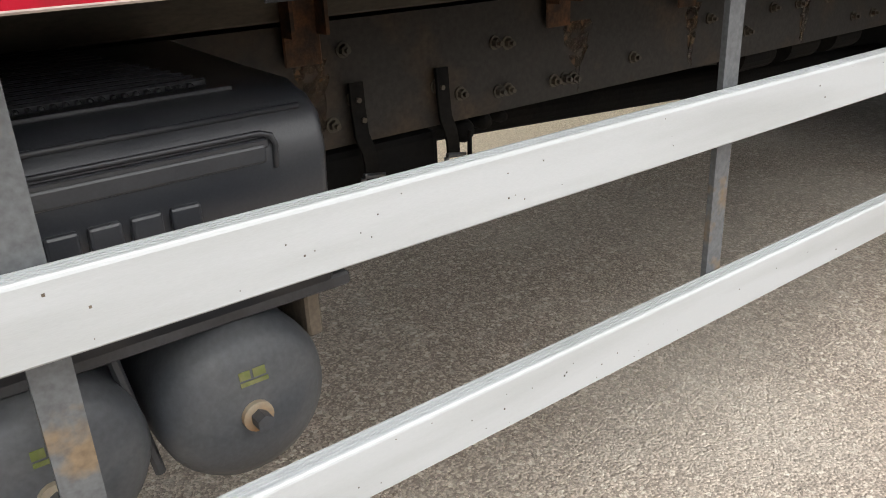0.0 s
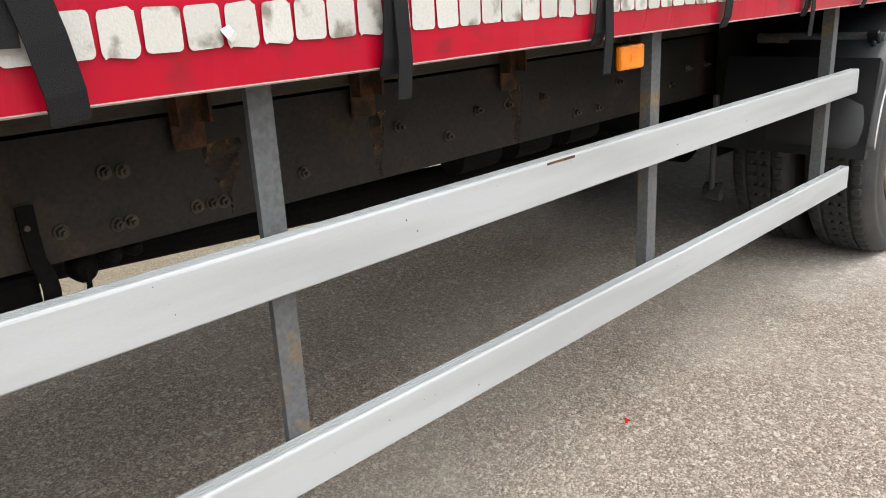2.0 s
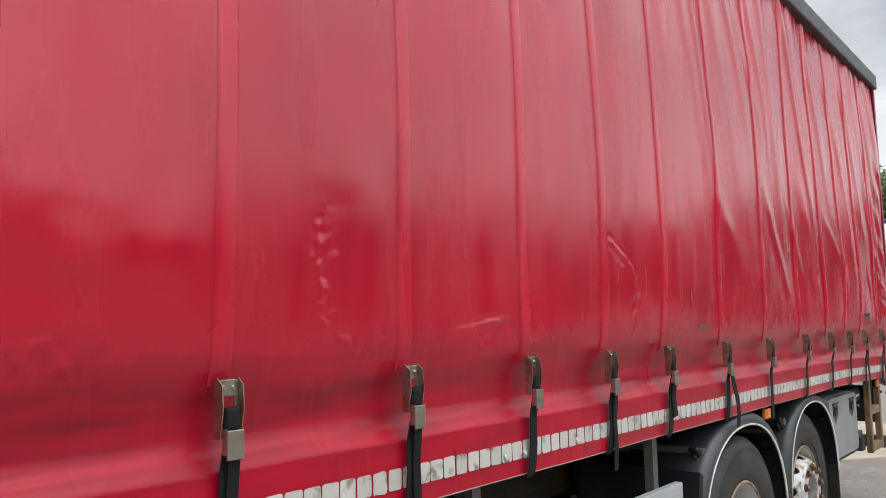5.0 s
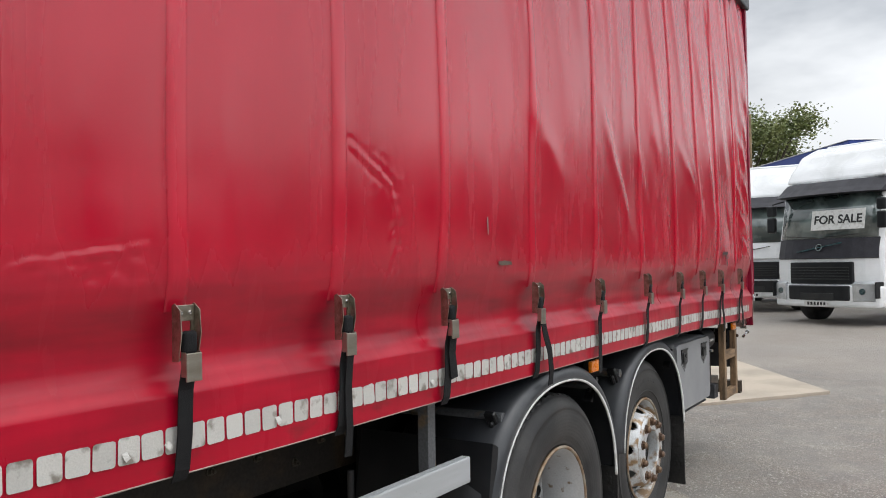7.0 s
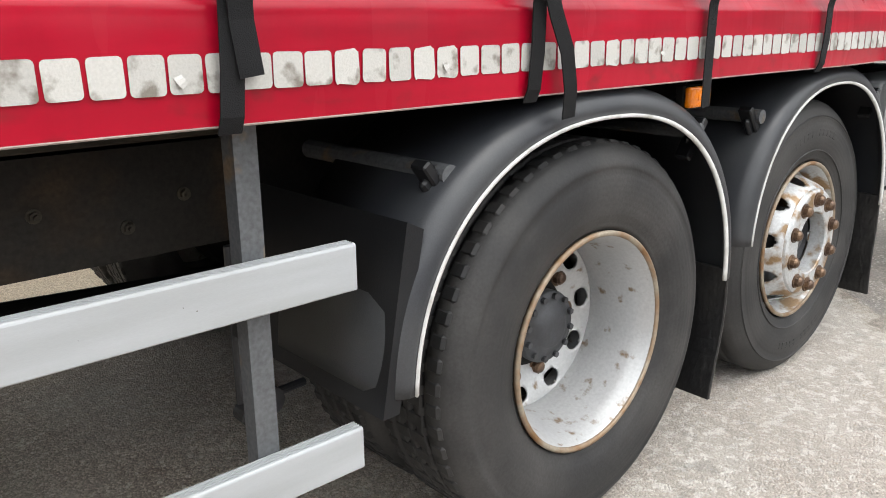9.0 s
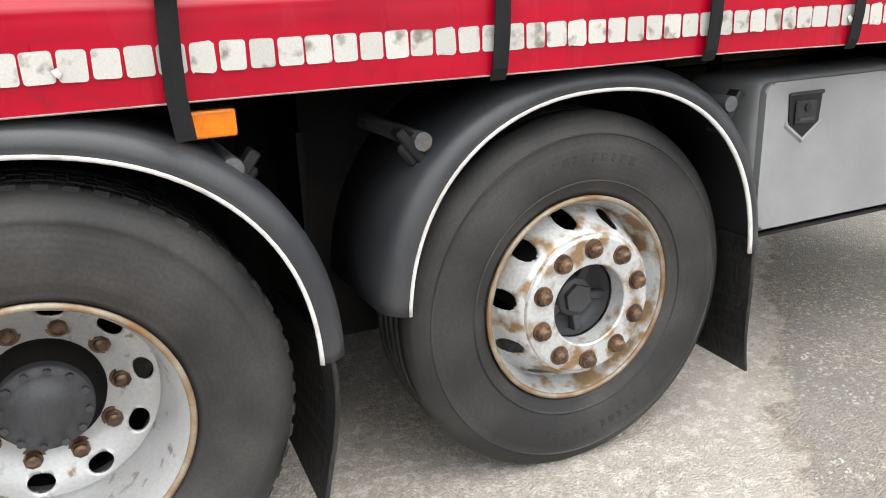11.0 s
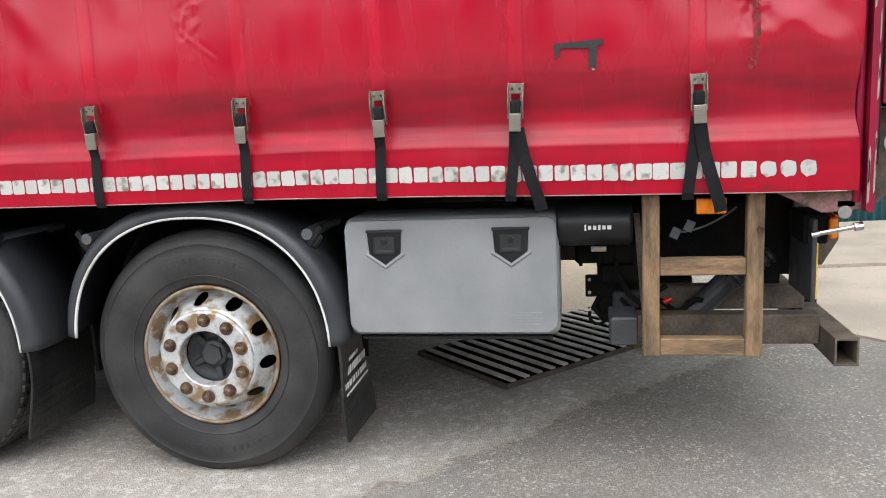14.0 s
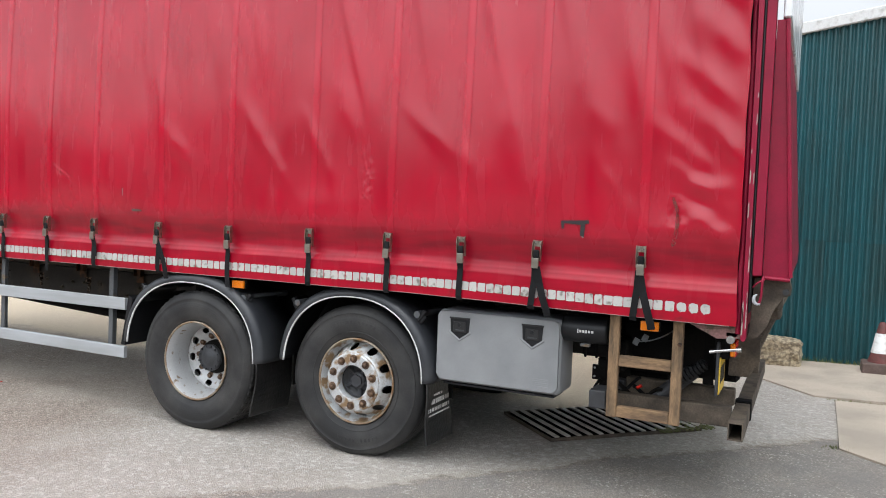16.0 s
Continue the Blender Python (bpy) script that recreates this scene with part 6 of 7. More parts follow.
# ---- toolbox, lift motor cover, steps and rear end ----
def build_toolbox():
    x0, x1, z0, z1, y0 = 1.975, 2.785, 0.535, 0.995, 0.098
    bm = box(x0, x1, y0, y0 + 0.30, z0, z1, 0.035, 4)
    body = part("toolbox", bm, "box", lorry, "grey plastic toolbox with two black latches", smooth=True)
    lid = prism(rounded(x1 - x0 - 0.02, z1 - z0 - 0.03, 0.03, 5), -0.014, 0.02)
    bmesh.ops.bevel(lid, geom=[e for e in lid.edges if abs(e.verts[0].co.y - e.verts[1].co.y) < 1e-5 and e.verts[0].co.y < 0], offset=0.01, segments=3, profile=0.5, affect="EDGES")
    part("lid", lid, "box", body, at=pose((x0 + x1) / 2, y0, (z0 + z1) / 2 + 0.006), smooth=False)
    for xc in (2.138, 2.612):
        well = prism([(-0.066, 0.068), (0.066, 0.068), (0.06, -0.02), (0.0, -0.062), (-0.06, -0.02)], -0.004, 0.0)
        latch = part("latch", well, "plastic", body, "black spade-shaped latch", at=pose(xc, y0 - 0.0145, 0.882))
        bm = bmesh.new()
        add_box(bm, -0.042, 0.042, -0.012, -0.004, -0.022, 0.046, 0.004)
        add_box(bm, -0.07, 0.07, -0.010, -0.004, 0.060, 0.072, 0.003)
        part("paddle", bm, "ink", latch)
        part("lock", cyl(0.012, 0.006, pose(0, -0.014, 0.026, 90), 14), "plastic", latch)
        # sloping lip moulded round the foot of the latch
        lip = bmesh.new()
        for sx in (-1, 1):
            run = [(sx * 0.074, -0.022), (sx * 0.0, -0.074)]
            top = [lip.verts.new((px * 0.90, -0.0005, pz + 0.014)) for px, pz in run]
            out = [lip.verts.new((px, -0.006, pz + 0.001)) for px, pz in run]
            low = [lip.verts.new((px * 1.02, 0.0, pz - 0.006)) for px, pz in run]
            lip.faces.new((top[0], top[1], out[1], out[0]))
            lip.faces.new((out[0], out[1], low[1], low[0]))
            lip.faces.new((top[0], out[0], low[0]))
        part("latch_lip", lip, "box", latch)
        part("slot", box(-0.03, 0.03, -0.0145, -0.012, -0.012, -0.004), "hub", latch)
    for i in range(5):
        part("embossed_bar", box(2.62, 2.72, y0 - 0.0152, y0 - 0.013, 0.585 + 0.011 * i, 0.589 + 0.011 * i), "box", body)
    part("lower_seam", box(x0 + 0.05, x1 - 0.03, y0 + 0.01, y0 + 0.2, z0 - 0.014, z0 - 0.001, 0.003), "plastic", body)
    for x in (2.1, 2.6):
        bm = bmesh.new()
        add_box(bm, x, x + 0.04, y0 + 0.02, 0.74, 0.70, 0.72)
        add_box(bm, x, x + 0.04, 0.42, 0.44, 0.56, 1.04)
        part("toolbox_bracket", bm, "dark", lorry)


build_toolbox()


def build_rear():
    drum = revolve([(0.0, -0.137), (0.071, -0.137), (0.079, -0.131), (0.081, -0.122), (0.081, 0.122), (0.079, 0.131), (0.071, 0.137), (0.0, 0.137)], 40)
    drum.transform(pose(2.912, 0.186, 0.944, 0, 0, -90))
    cover = part("lift_motor_cover", drum, "plastic", lorry, "black lift motor cover with a white maker's mark", smooth=True)
    x = 2.878
    for wd, hh in ((0.006, 0.022), (0.012, 0.014), (0.012, 0.014), (0.009, 0.018), (0.012, 0.014), (0.014, 0.014)):
        part("mark_bar", box(x, x + wd, 0.1025, 0.108, 0.940 - hh / 2, 0.940 + hh / 2), "white", cover)
        x += wd + 0.006
    part("cover_clip", box(2.90, 2.955, 0.10, 0.13, 0.852, 0.868, 0.002), "post", cover)
    b = part("pump_box", box(2.965, 3.065, 0.10, 0.28, 0.50, 0.605, 0.006), "hub", lorry, "dark grey steel pump box")
    for pts, r in (([(2.94, 0.48, 0.60), (2.91, 0.47, 0.55), (2.95, 0.46, 0.505), (3.04, 0.44, 0.49)], 0.011), ([(2.98, 0.46, 0.76), (3.01, 0.42, 0.70), (3.05, 0.40, 0.62), (3.14, 0.40, 0.55)], 0.012),
                   ([(2.93 + 0.035 * math.cos(radians(160 + 16 * i)), 0.45, 0.525 + 0.04 * math.sin(radians(160 + 16 * i))) for i in range(14)], 0.007),
                   ([(3.02 + 0.02 * i, 0.42, 0.60 - 0.05 * math.sin(i * 0.5)) for i in range(10)], 0.010), ([(3.16 + 0.025 * i, 0.40, 0.575 + 0.025 * math.cos(i)) for i in range(8)], 0.012)):
        part("hydraulic_hose", tube(pts, r), "dark", lorry, smooth=True)
    part("valve_block", box(2.925, 3.09, 0.50, 0.64, 0.50, 0.60, 0.012), "dark", lorry)
    part("valve_block", box(2.99, 3.10, 0.44, 0.50, 0.535, 0.62, 0.008), "hub", lorry)
    part("hose_end", cyl(0.010, 0.035, pose(3.20, 0.385, 0.60, 0, 60), 10), "redlens", lorry, "red hose union")
    bracket = part("pump_bracket", box(2.88, 3.12, 0.50, 0.512, 0.588, 0.682, 0.004), "dark", lorry, "black drilled steel bracket")
    # pale discs stand in for bolt holes, their brightness put into the colour
    for hz in (0.608, 0.662):
        part("bolt", cyl(0.007, 0.006, pose(2.897, 0.498, hz, 90), 8), "alu", bracket, "pale disc in place of a bright bolt hole")
    # pump unit above the bracket and the lift ram
    pump = bmesh.new()
    add_box(pump, 2.84, 3.12, 0.38, 0.60, 0.752, 0.87, 0.012)
    add_box(pump, 2.93, 3.10, 0.42, 0.56, 0.66, 0.755, 0.02)
    for k in range(4):
        add_box(pump, 2.855 + 0.07 * k, 2.87 + 0.07 * k, 0.372, 0.39, 0.744, 0.86, 0.003)
    part("lift_pump", pump, "dark", lorry, "oily black hydraulic pump unit")
    ram = bmesh.new()
    rod(ram, (3.50, 0.46, 0.72), (3.30, 0.43, 0.535), 0.047, 18)
    rod(ram, (3.31, 0.432, 0.545), (3.19, 0.42, 0.43), 0.026, 12)
    add_cyl(ram, 0.052, 0.052, 0.03, look((3.31, 0.432, 0.545), (3.19, 0.42, 0.43)), 18)
    part("lift_ram", ram, "hub", lorry, "grimy black hydraulic ram")
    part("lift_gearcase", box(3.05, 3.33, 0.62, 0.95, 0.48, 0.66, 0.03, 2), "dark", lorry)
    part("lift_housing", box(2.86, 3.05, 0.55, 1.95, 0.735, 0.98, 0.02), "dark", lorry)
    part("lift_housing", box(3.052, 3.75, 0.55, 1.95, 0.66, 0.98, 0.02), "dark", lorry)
    bm = prism([(3.055, 0.98), (3.075, 0.98), (3.12, 0.56), (3.085, 0.56)], 0.16, 0.175)
    part("stay", bm, "brown", lorry)
    # corrugated hose and cables behind the steps
    part("corrugated_sleeve", tube([(3.43 + 0.15 * i / 47, 0.36, 0.675 + 0.115 * i / 47) for i in range(48)], [0.036 if i % 6 < 4 else 0.024 for i in range(48)], 12), "plastic", lorry)
    part("cable", tube([(3.2 + 0.22 * i / 14, 0.2, 0.90 + 0.09 * (i / 14) ** 2) for i in range(15)], 0.004, 6), "post", lorry, smooth=True)
    for x in (3.205, 3.255):
        part("cable_tag", box(-0.016, 0.016, -0.002, 0.002, -0.02, 0.02), "post", lorry, "pale paper tag", at=pose(x, 0.19, 0.90 + (x - 3.205) * 0.5, 0, 25, 0))
    # timber step frame
    steps = new("step_frame")
    steps.parent = lorry
    tagged(steps, "weathered timber step frame hanging under the tail")
    part("stile", box(3.078, 3.136, 0.05, 0.095, 0.475, 1.06, 0.004), "wood", steps)
    part("stile", box(3.428, 3.485, 0.05, 0.095, 0.475, 1.06, 0.004), "wood", steps)
    part("rung", box(3.137, 3.427, 0.052, 0.10, 0.77, 0.83, 0.004), "wood_h", steps)
    part("rung", box(3.137, 3.427, 0.052, 0.10, 0.478, 0.54, 0.004), "wood_h", steps)
    part("bracket_nut", cyl(0.012, 0.02, pose(3.47, 0.045, 0.93, 90), 8), "rust", steps)
    # longitudinal arms and the underrun bar, a hollow square tube
    part("lift_arm", box(3.02, 3.735, 0.26, 0.34, 0.458, 0.572, 0.006), "brown", lorry, "brown grimy lift arm")
    part("lift_arm", box(3.0, 3.80, 1.72, 1.80, 0.50, 0.62, 0.006), "brown", lorry, "brown grimy lift arm")
    part("lift_arm", box(3.10, 3.735, 0.48, 0.56, 0.537, 0.632, 0.006), "brown", lorry, "brown grimy lift arm")
    bm = bmesh.new()
    add_box(bm, 3.735, 3.742, 0.09, 2.4, 0.43, 0.53)
    add_box(bm, 3.808, 3.815, 0.09, 2.4, 0.43, 0.53)
    add_box(bm, 3.742, 3.808, 0.09, 2.4, 0.43, 0.437)
    add_box(bm, 3.742, 3.808, 0.09, 2.4, 0.523, 0.53)
    part("underrun_bar", bm, "brown", lorry, "hollow square steel underrun bar")
    part("bar_bracket", box(3.728, 3.822, 0.62, 0.70, 0.425, 0.545, 0.006), "dark", lorry, "dark clamp round the bar")
    part("hanger_plate", box(3.56, 3.62, 0.40, 0.41, 0.66, 1.05), "dark", lorry)
    part("hanger_plate", box(3.44, 3.52, 0.75, 0.76, 0.70, 1.0), "dark", lorry)
    # sill under the rear post
    part("rear_sill", prism([(3.50, 1.062), (3.795, 1.062), (3.79, 0.995), (3.66, 0.985)], 0.03, 0.10), "sill", lorry, "chipped burgundy corner sill")
    part("rear_sill", box(3.745, 3.80, 0.03, WIDTH - 0.02, 1.04, 1.12, 0.008), "burgundy", lorry)
    lamp = part("tail_lamp", box(3.64, 3.72, 0.16, 0.34, 0.855, 0.965, 0.006), "dark", lorry, "rear lamp cluster")
    part("lens", box(3.72, 3.752, 0.17, 0.33, 0.87, 0.955, 0.006), "redlens", lamp, "red rear lens")
    part("lens", box(3.722, 3.748, 0.145, 0.169, 0.875, 0.95, 0.006), "amber", lamp)
    bm = bmesh.new()
    rod(bm, (3.64, 0.03, 0.912), (3.77, 0.03, 0.935), 0.008, 10)
    add_cyl(bm, 0.015, 0.015, 0.026, pose(3.775, 0.03, 0.936, 0, 80), 12)
    add_cyl(bm, 0.011, 0.011, 0.025, pose(3.64, 0.03, 0.912, 0, 80), 10)
    add_cyl(bm, 0.022, 0.022, 0.05, pose(3.73, 0.05, 0.985, 90), 12)
    add_box(bm, 3.70, 3.77, 0.03, 0.07, 0.995, 1.03, 0.008)
    part("tension_lever", bm, "chrome", lorry, "bright steel curtain tension lever")
    pl = part("number_plate", box(3.672, 3.678, 0.12, 0.40, 0.665, 0.865), "yellow", lorry, "yellow rear plate with dark bars")
    for k in range(5):
        part("plate_bar", box(3.678, 3.680, 0.15 + 0.045 * k, 0.175 + 0.045 * k, 0.72, 0.81), "ink", pl)
    part("plate_holder", box(3.655, 3.671, 0.11, 0.41, 0.655, 0.95, 0.003), "hub", lorry)
    # rear corner post with rubber seal and the curtain pole
    part("curtain_pole", cyl(0.013, Z_TOP - 1.02, pose(3.764, 0.028, (Z_TOP + 1.02) / 2), 14), "burgundy", lorry)
    # dark box paints the shadow between the curtain's edge and the post
    part("post_recess", box(3.742, 3.782, 0.05, 0.10, 1.0, Z_TOP, 0.004), "dark", lorry)
    post = prism([(3.781, 1.0), (3.789, 0.988), (3.801, 0.988), (3.807, 1.0), (3.807, Z_TOP + 0.08), (3.781, Z_TOP + 0.08)], -0.014, 0.10)
    part("corner_post", post, "burgundy", lorry, "chipped burgundy rear corner post")
    rng = random.Random(12)
    for k in range(16):
        z, h = rng.uniform(1.02, 2.4), rng.uniform(0.012, 0.06)
        w = rng.uniform(0.002, 0.004)
        chip = prism([(-w, -h), (w * 0.6, -h * 0.8), (w, h * 0.3), (w * 0.2, h), (-w, h * 0.7)], -0.0007, 0.0)
        part("paint_chip", chip, "hem", lorry, "pale chipped edge", at=pose(3.803 if k % 3 else 3.786, -0.0142, z))
    part("door_seal", box(3.8085, 3.8195, 0.0, 0.06, 1.14, Z_TOP, 0.004, 2), "plastic", lorry, "black rubber seal")
    part("rear_door_edge", box(3.821, 3.868, -0.008, 0.08, 1.335, Z_TOP, 0.006, 2), "burgundy", lorry, "burgundy rear door edge")
    part("corner_post", box(3.80, 3.90, WIDTH - 0.10, WIDTH + 0.012, 1.02, Z_TOP + 0.08, 0.008), "burgundy", lorry, "burgundy rear corner post")
    part("rear_frame", box(3.90, 3.94, 0.02, WIDTH - 0.02, 2.67, Z_TOP + 0.1, 0.006), "paint_white", lorry, "white rear header panel")
    # lift platform, folded upright: thick at the hinge, thin at the tip
    plat = prism([(3.871, 1.325), (4.003, 1.325), (4.009, 1.40), (3.925, 2.66), (3.871, 2.66)], 0.03, WIDTH - 0.03)
    part("lift_platform", plat, "burgundy", lorry, "burgundy tail-lift platform folded upright")
    edge = bmesh.new()
    for (xa, za), (xb, zb) in (((4.003, 1.335), (3.922, 2.66)), ((3.875, 1.328), (4.003, 1.322))):
        rod(edge, (xa, 0.022, za), (xb, 0.022, zb), 0.011, 8)
    loop = tube([(3.876, -0.002, 1.335), (3.872, -0.004, 1.30), (3.870, -0.006, 1.23), (3.864, -0.006, 1.196), (3.848, -0.006, 1.186)], 0.0065, 8)
    part("retaining_loop", loop, "burgundy", lorry, "burgundy bent rod retaining loop", smooth=True)
    part("retaining_rod", tube([(3.828, -0.006, 1.275), (3.85, -0.006, 1.30), (3.884, -0.002, 1.322)], 0.0045, 8), "burgundy", lorry, smooth=True)
    hook = tube([(3.835 + 0.022 * (1 - math.cos(radians(a))), -0.014, 1.215 - 0.026 * math.sin(radians(a))) for a in range(-75, 121, 15)], [0.003 + 0.0065 * math.sin(math.pi * (k + 0.6) / 14.2) for k in range(14)], 8)
    part("hook", hook, "alu", lorry, "worn pale steel hook", smooth=True)
    part("platform_edge", edge, "burgundy", lorry, "rolled platform edge")
    hinge = prism([(3.83, 1.318), (4.0, 1.318), (4.012, 1.27), (4.006, 1.235), (3.975, 1.225), (3.93, 1.15), (3.90, 1.06), (3.855, 1.0), (3.815, 1.0), (3.822, 1.18)], 0.10, 0.20)
    part("platform_hinge", hinge, "brown", lorry, "brown greasy lift hinge")
    part("platform_hinge", box(3.84, 3.97, 0.20, 2.3, 1.14, 1.28, 0.02), "brown", lorry)
    part("hinge_pin", cyl(0.016, 0.03, pose(3.985, 0.09, 1.255, 90), 14), "hub", lorry, "greasy hinge pin")
    gear = bmesh.new()
    add_box(gear, 3.80, 3.96, 0.50, 0.66, 1.06, 1.26, 0.02, 2)
    rod(gear, (3.95, 0.58, 1.22), (3.82, 0.58, 0.90), 0.045, 12)
    add_cyl(gear, 0.05, 0.05, 0.14, pose(3.945, 0.58, 1.24, 90), 16)
    part("lift_linkage", gear, "brown", lorry, "brown greasy lift linkage")
    part("lift_post", prism([(3.69, 0.97), (3.858, 0.965), (3.860, 0.81), (3.802, 0.71), (3.69, 0.71)], 0.50, 0.53, 0.004), "brown", lorry, "dirty brown tail plate")


build_rear()


# ---- parked lorries, pole and tree at the end of the yard ----
def bow(bm, w):
    """Curves a cab's front back towards its sides."""
    cut = [e for e in bm.edges if abs(e.verts[0].co.y - e.verts[1].co.y) > 0.5]
    bmesh.ops.subdivide_edges(bm, edges=cut, cuts=9)
    for v in bm.verts:
        v.co.x += 0.26 * min(abs(v.co.y) / w, 1.05) ** 3.2 * (1 - ease(v.co.x, 0.3, 1.4))
    return bm


def build_cab(name, label, m, mirror_arm, grille_low, sign, body_colour):
    """A forward-control cab that faces -x in its own frame, width 2.3 m."""
    cab = thing(name, label, "lorry", m, group="parked lorries")
    W = 1.13
    shape = [(0.0, 0.55), (-0.02, 1.05), (0.0, 1.5), (0.06, 1.7), (0.28, 2.82), (0.42, 2.9), (2.0, 2.92), (2.0, 0.55)]
    body = prism(shape, -W, W)
    bmesh.ops.bevel(body, geom=[e for e in body.edges], offset=0.05, segments=3, profile=0.5, affect="EDGES")
    part("cab_shell", bow(body, W), "paint_white", cab, "white painted cab", smooth=False)
    ws = prism([(0.035, 1.73), (0.205, 2.60), (0.235, 2.60), (0.065, 1.73)], -W + 0.09, W - 0.09)
    part("windscreen", bow(ws, W), "glass", cab, "dark glossy windscreen", smooth=True)
    part("visor", bow(prism([(-0.06, 2.60), (0.12, 2.72), (0.33, 2.88), (0.40, 2.80), (0.19, 2.58)], -W - 0.01, W + 0.01), W), "visor", cab, "dark grey sun visor")
    part("front_panel", bow(prism([(-0.055, 1.33), (-0.03, 1.45), (0.035, 1.72), (0.06, 1.72), (0.0, 1.31)], -W + 0.06, W - 0.06), W), "paint_white" if grille_low else "visor", cab, "panel under the windscreen")
    part("grille_frame", bow(box(-0.06, 0.0, -0.68, 0.68, 0.82, 1.25, 0.015), W), "plastic", cab, "black grille")
    for k in range(5):
        part("grille_slat", box(-0.075, -0.05, -0.63, 0.63, 0.90 + 0.056 * k, 0.925 + 0.056 * k, 0.004), "ink", cab)
    part("bumper", bow(box(-0.14, 0.5, -W - 0.01, W + 0.01, 0.36, 0.80, 0.06, 3), W), "paint_white", cab, "moulded front bumper")
    part("lower_grille", bow(box(-0.16, -0.1, -0.66, 0.66, 0.50, 0.79, 0.02), W), "plastic", cab)
    part("lower_intake", box(-0.165, -0.15, -0.36, 0.36, 0.50, 0.64, 0.005), "ink", cab)
    for s in (-1, 1):
        bm = prism([(-0.165, 0.50), (-0.165, 0.82), (-0.10, 0.86), (-0.10, 0.48)], min(s * 0.72, s * 1.06), max(s * 0.72, s * 1.06))
        lamp = part("headlamp", bow(bm, W), "lampglass", cab, "clear headlamp")
        part("bulb", cyl(0.06, 0.02, pose(-0.168 + 0.12, s * 0.88, 0.68, 0, 90), 16), "chrome", lamp)
        bm = bmesh.new()
        add_box(bm, 0.02, 0.14, -0.09, 0.09, -0.30, 0.02, 0.03, 2)
        add_box(bm, 0.02, 0.14, -0.09, 0.09, 0.05, 0.27, 0.03, 2)
        rod(bm, (0.1, 0, 0.30), (0.25, -s * 0.18, 0.36), 0.015)
        part("door_mirror", bm, "plastic", cab, "black door mirror", at=pose(0.06, s * (W + 0.07), 2.18))
        part("side_window", box(0.45, 1.35, s * W - 0.008, s * W + 0.008, 1.72, 2.42, 0.003), "glass", cab, "dark side window")
        part("wheel", revolve([(0.2, 0.08), (0.28, 0.0), (0.44, 0.0), (0.485, 0.04), (0.485, 0.26), (0.44, 0.3), (0.2, 0.3)], 40), "tyre", cab, "black front tyre", at=pose(1.25, s * 0.95 - 0.15, 0.485), smooth=True)
        part("wiper", box(-0.005, 0.01, -0.35, 0.35, -0.008, 0.008), "ink", cab, at=pose(0.02, s * 0.45, 1.76, s * 4, 0, 0))
        part("step", box(0.0, 0.6, s * (W - 0.02) - 0.01, s * (W - 0.02) + 0.01, 0.55, 0.86, 0.004), "plastic", cab)
    part("emblem", revolve([(0.05, -0.01), (0.075, -0.01), (0.075, 0.01), (0.05, 0.01)], 24, True), "chrome", cab, "plain round emblem", at=pose(-0.04, 0, 1.54, 12, 0, 90))
    part("emblem_bar", box(-0.04, -0.02, -0.5, 0.5, -0.012, 0.012), "chrome", cab, at=pose(-0.01, 0, 1.54, -10, 0, 0))
    part("plate", box(-0.172, -0.165, -0.26, 0.26, 0.385, 0.485), "white", cab, "white front plate with dark bars")
    for k in range(6):
        part("plate_bar", box(-0.1745, -0.172, -0.2 + 0.07 * k, -0.155 + 0.07 * k, 0.405, 0.465), "ink", cab)
    roof = prism([(0.45, 2.9), (0.62, 3.15), (1.0, 3.52), (1.5, 3.72), (2.0, 3.78), (2.0, 2.84)], -W + 0.04, W - 0.04)
    bmesh.ops.bevel(roof, geom=[e for e in roof.edges], offset=0.08, segments=3, profile=0.5, affect="EDGES")
    part("roof_deflector", roof, "paint_white", cab, "white roof air deflector", smooth=False)
    part("load_body", box(2.15, 7.6, -1.25, 1.25, 0.95, 3.85, 0.03), body_colour, cab, "box load body")
    part("chassis", box(1.0, 7.6, -0.45, 0.45, 0.55, 0.85, 0.02), "dark", cab)
    for x in (5.9,):
        for s in (-1, 1):
            part("wheel", revolve([(0.2, 0.08), (0.28, 0.0), (0.44, 0.0), (0.485, 0.04), (0.485, 0.5), (0.2, 0.5)], 32), "tyre", cab, "black rear tyre", at=pose(x, s * 0.9 - 0.25, 0.485), smooth=True)
    if sign:
        part("sale_sign", box(-0.004, 0.004, -0.56, 0.56, -0.20, 0.20), "white", cab, "white for-sale board behind the windscreen", at=pose(0.045, -0.36, 2.08, 0, 11, 0))
        cu = bpy.data.curves.new("sign_text", "FONT")
        cu.body = "FOR SALE"
        cu.align_x, cu.align_y, cu.size, cu.extrude, cu.offset = "CENTER", "CENTER", 0.235, 0.002, 0.006
        tx = new("tmp_text", cu)
        me = bpy.data.meshes.new_from_object(tx)
        bpy.data.objects.remove(tx)
        me.materials.append(M["ink"])
        t = part("sign_lettering", me, "ink", cab, "dark capital letters")
        t.matrix_basis = pose(0.038, -0.36, 2.08, 0, 11, 0) @ Matrix.Rotation(radians(-90), 4, "Z") @ Matrix.Rotation(radians(90), 4, "X")
    return cab


build_cab("box_lorry", "white lorry cab with a for-sale board behind the windscreen", pose(14.24, 0.80, ground_z(15, 0.6), 0, 0, -27), True, False, True, "paint_white")
build_cab("box_lorry", "white lorry cab with a black grille", pose(17.7, 2.85, ground_z(18.6, 3.0), 0, 0, 2), False, True, False, "paint_white")


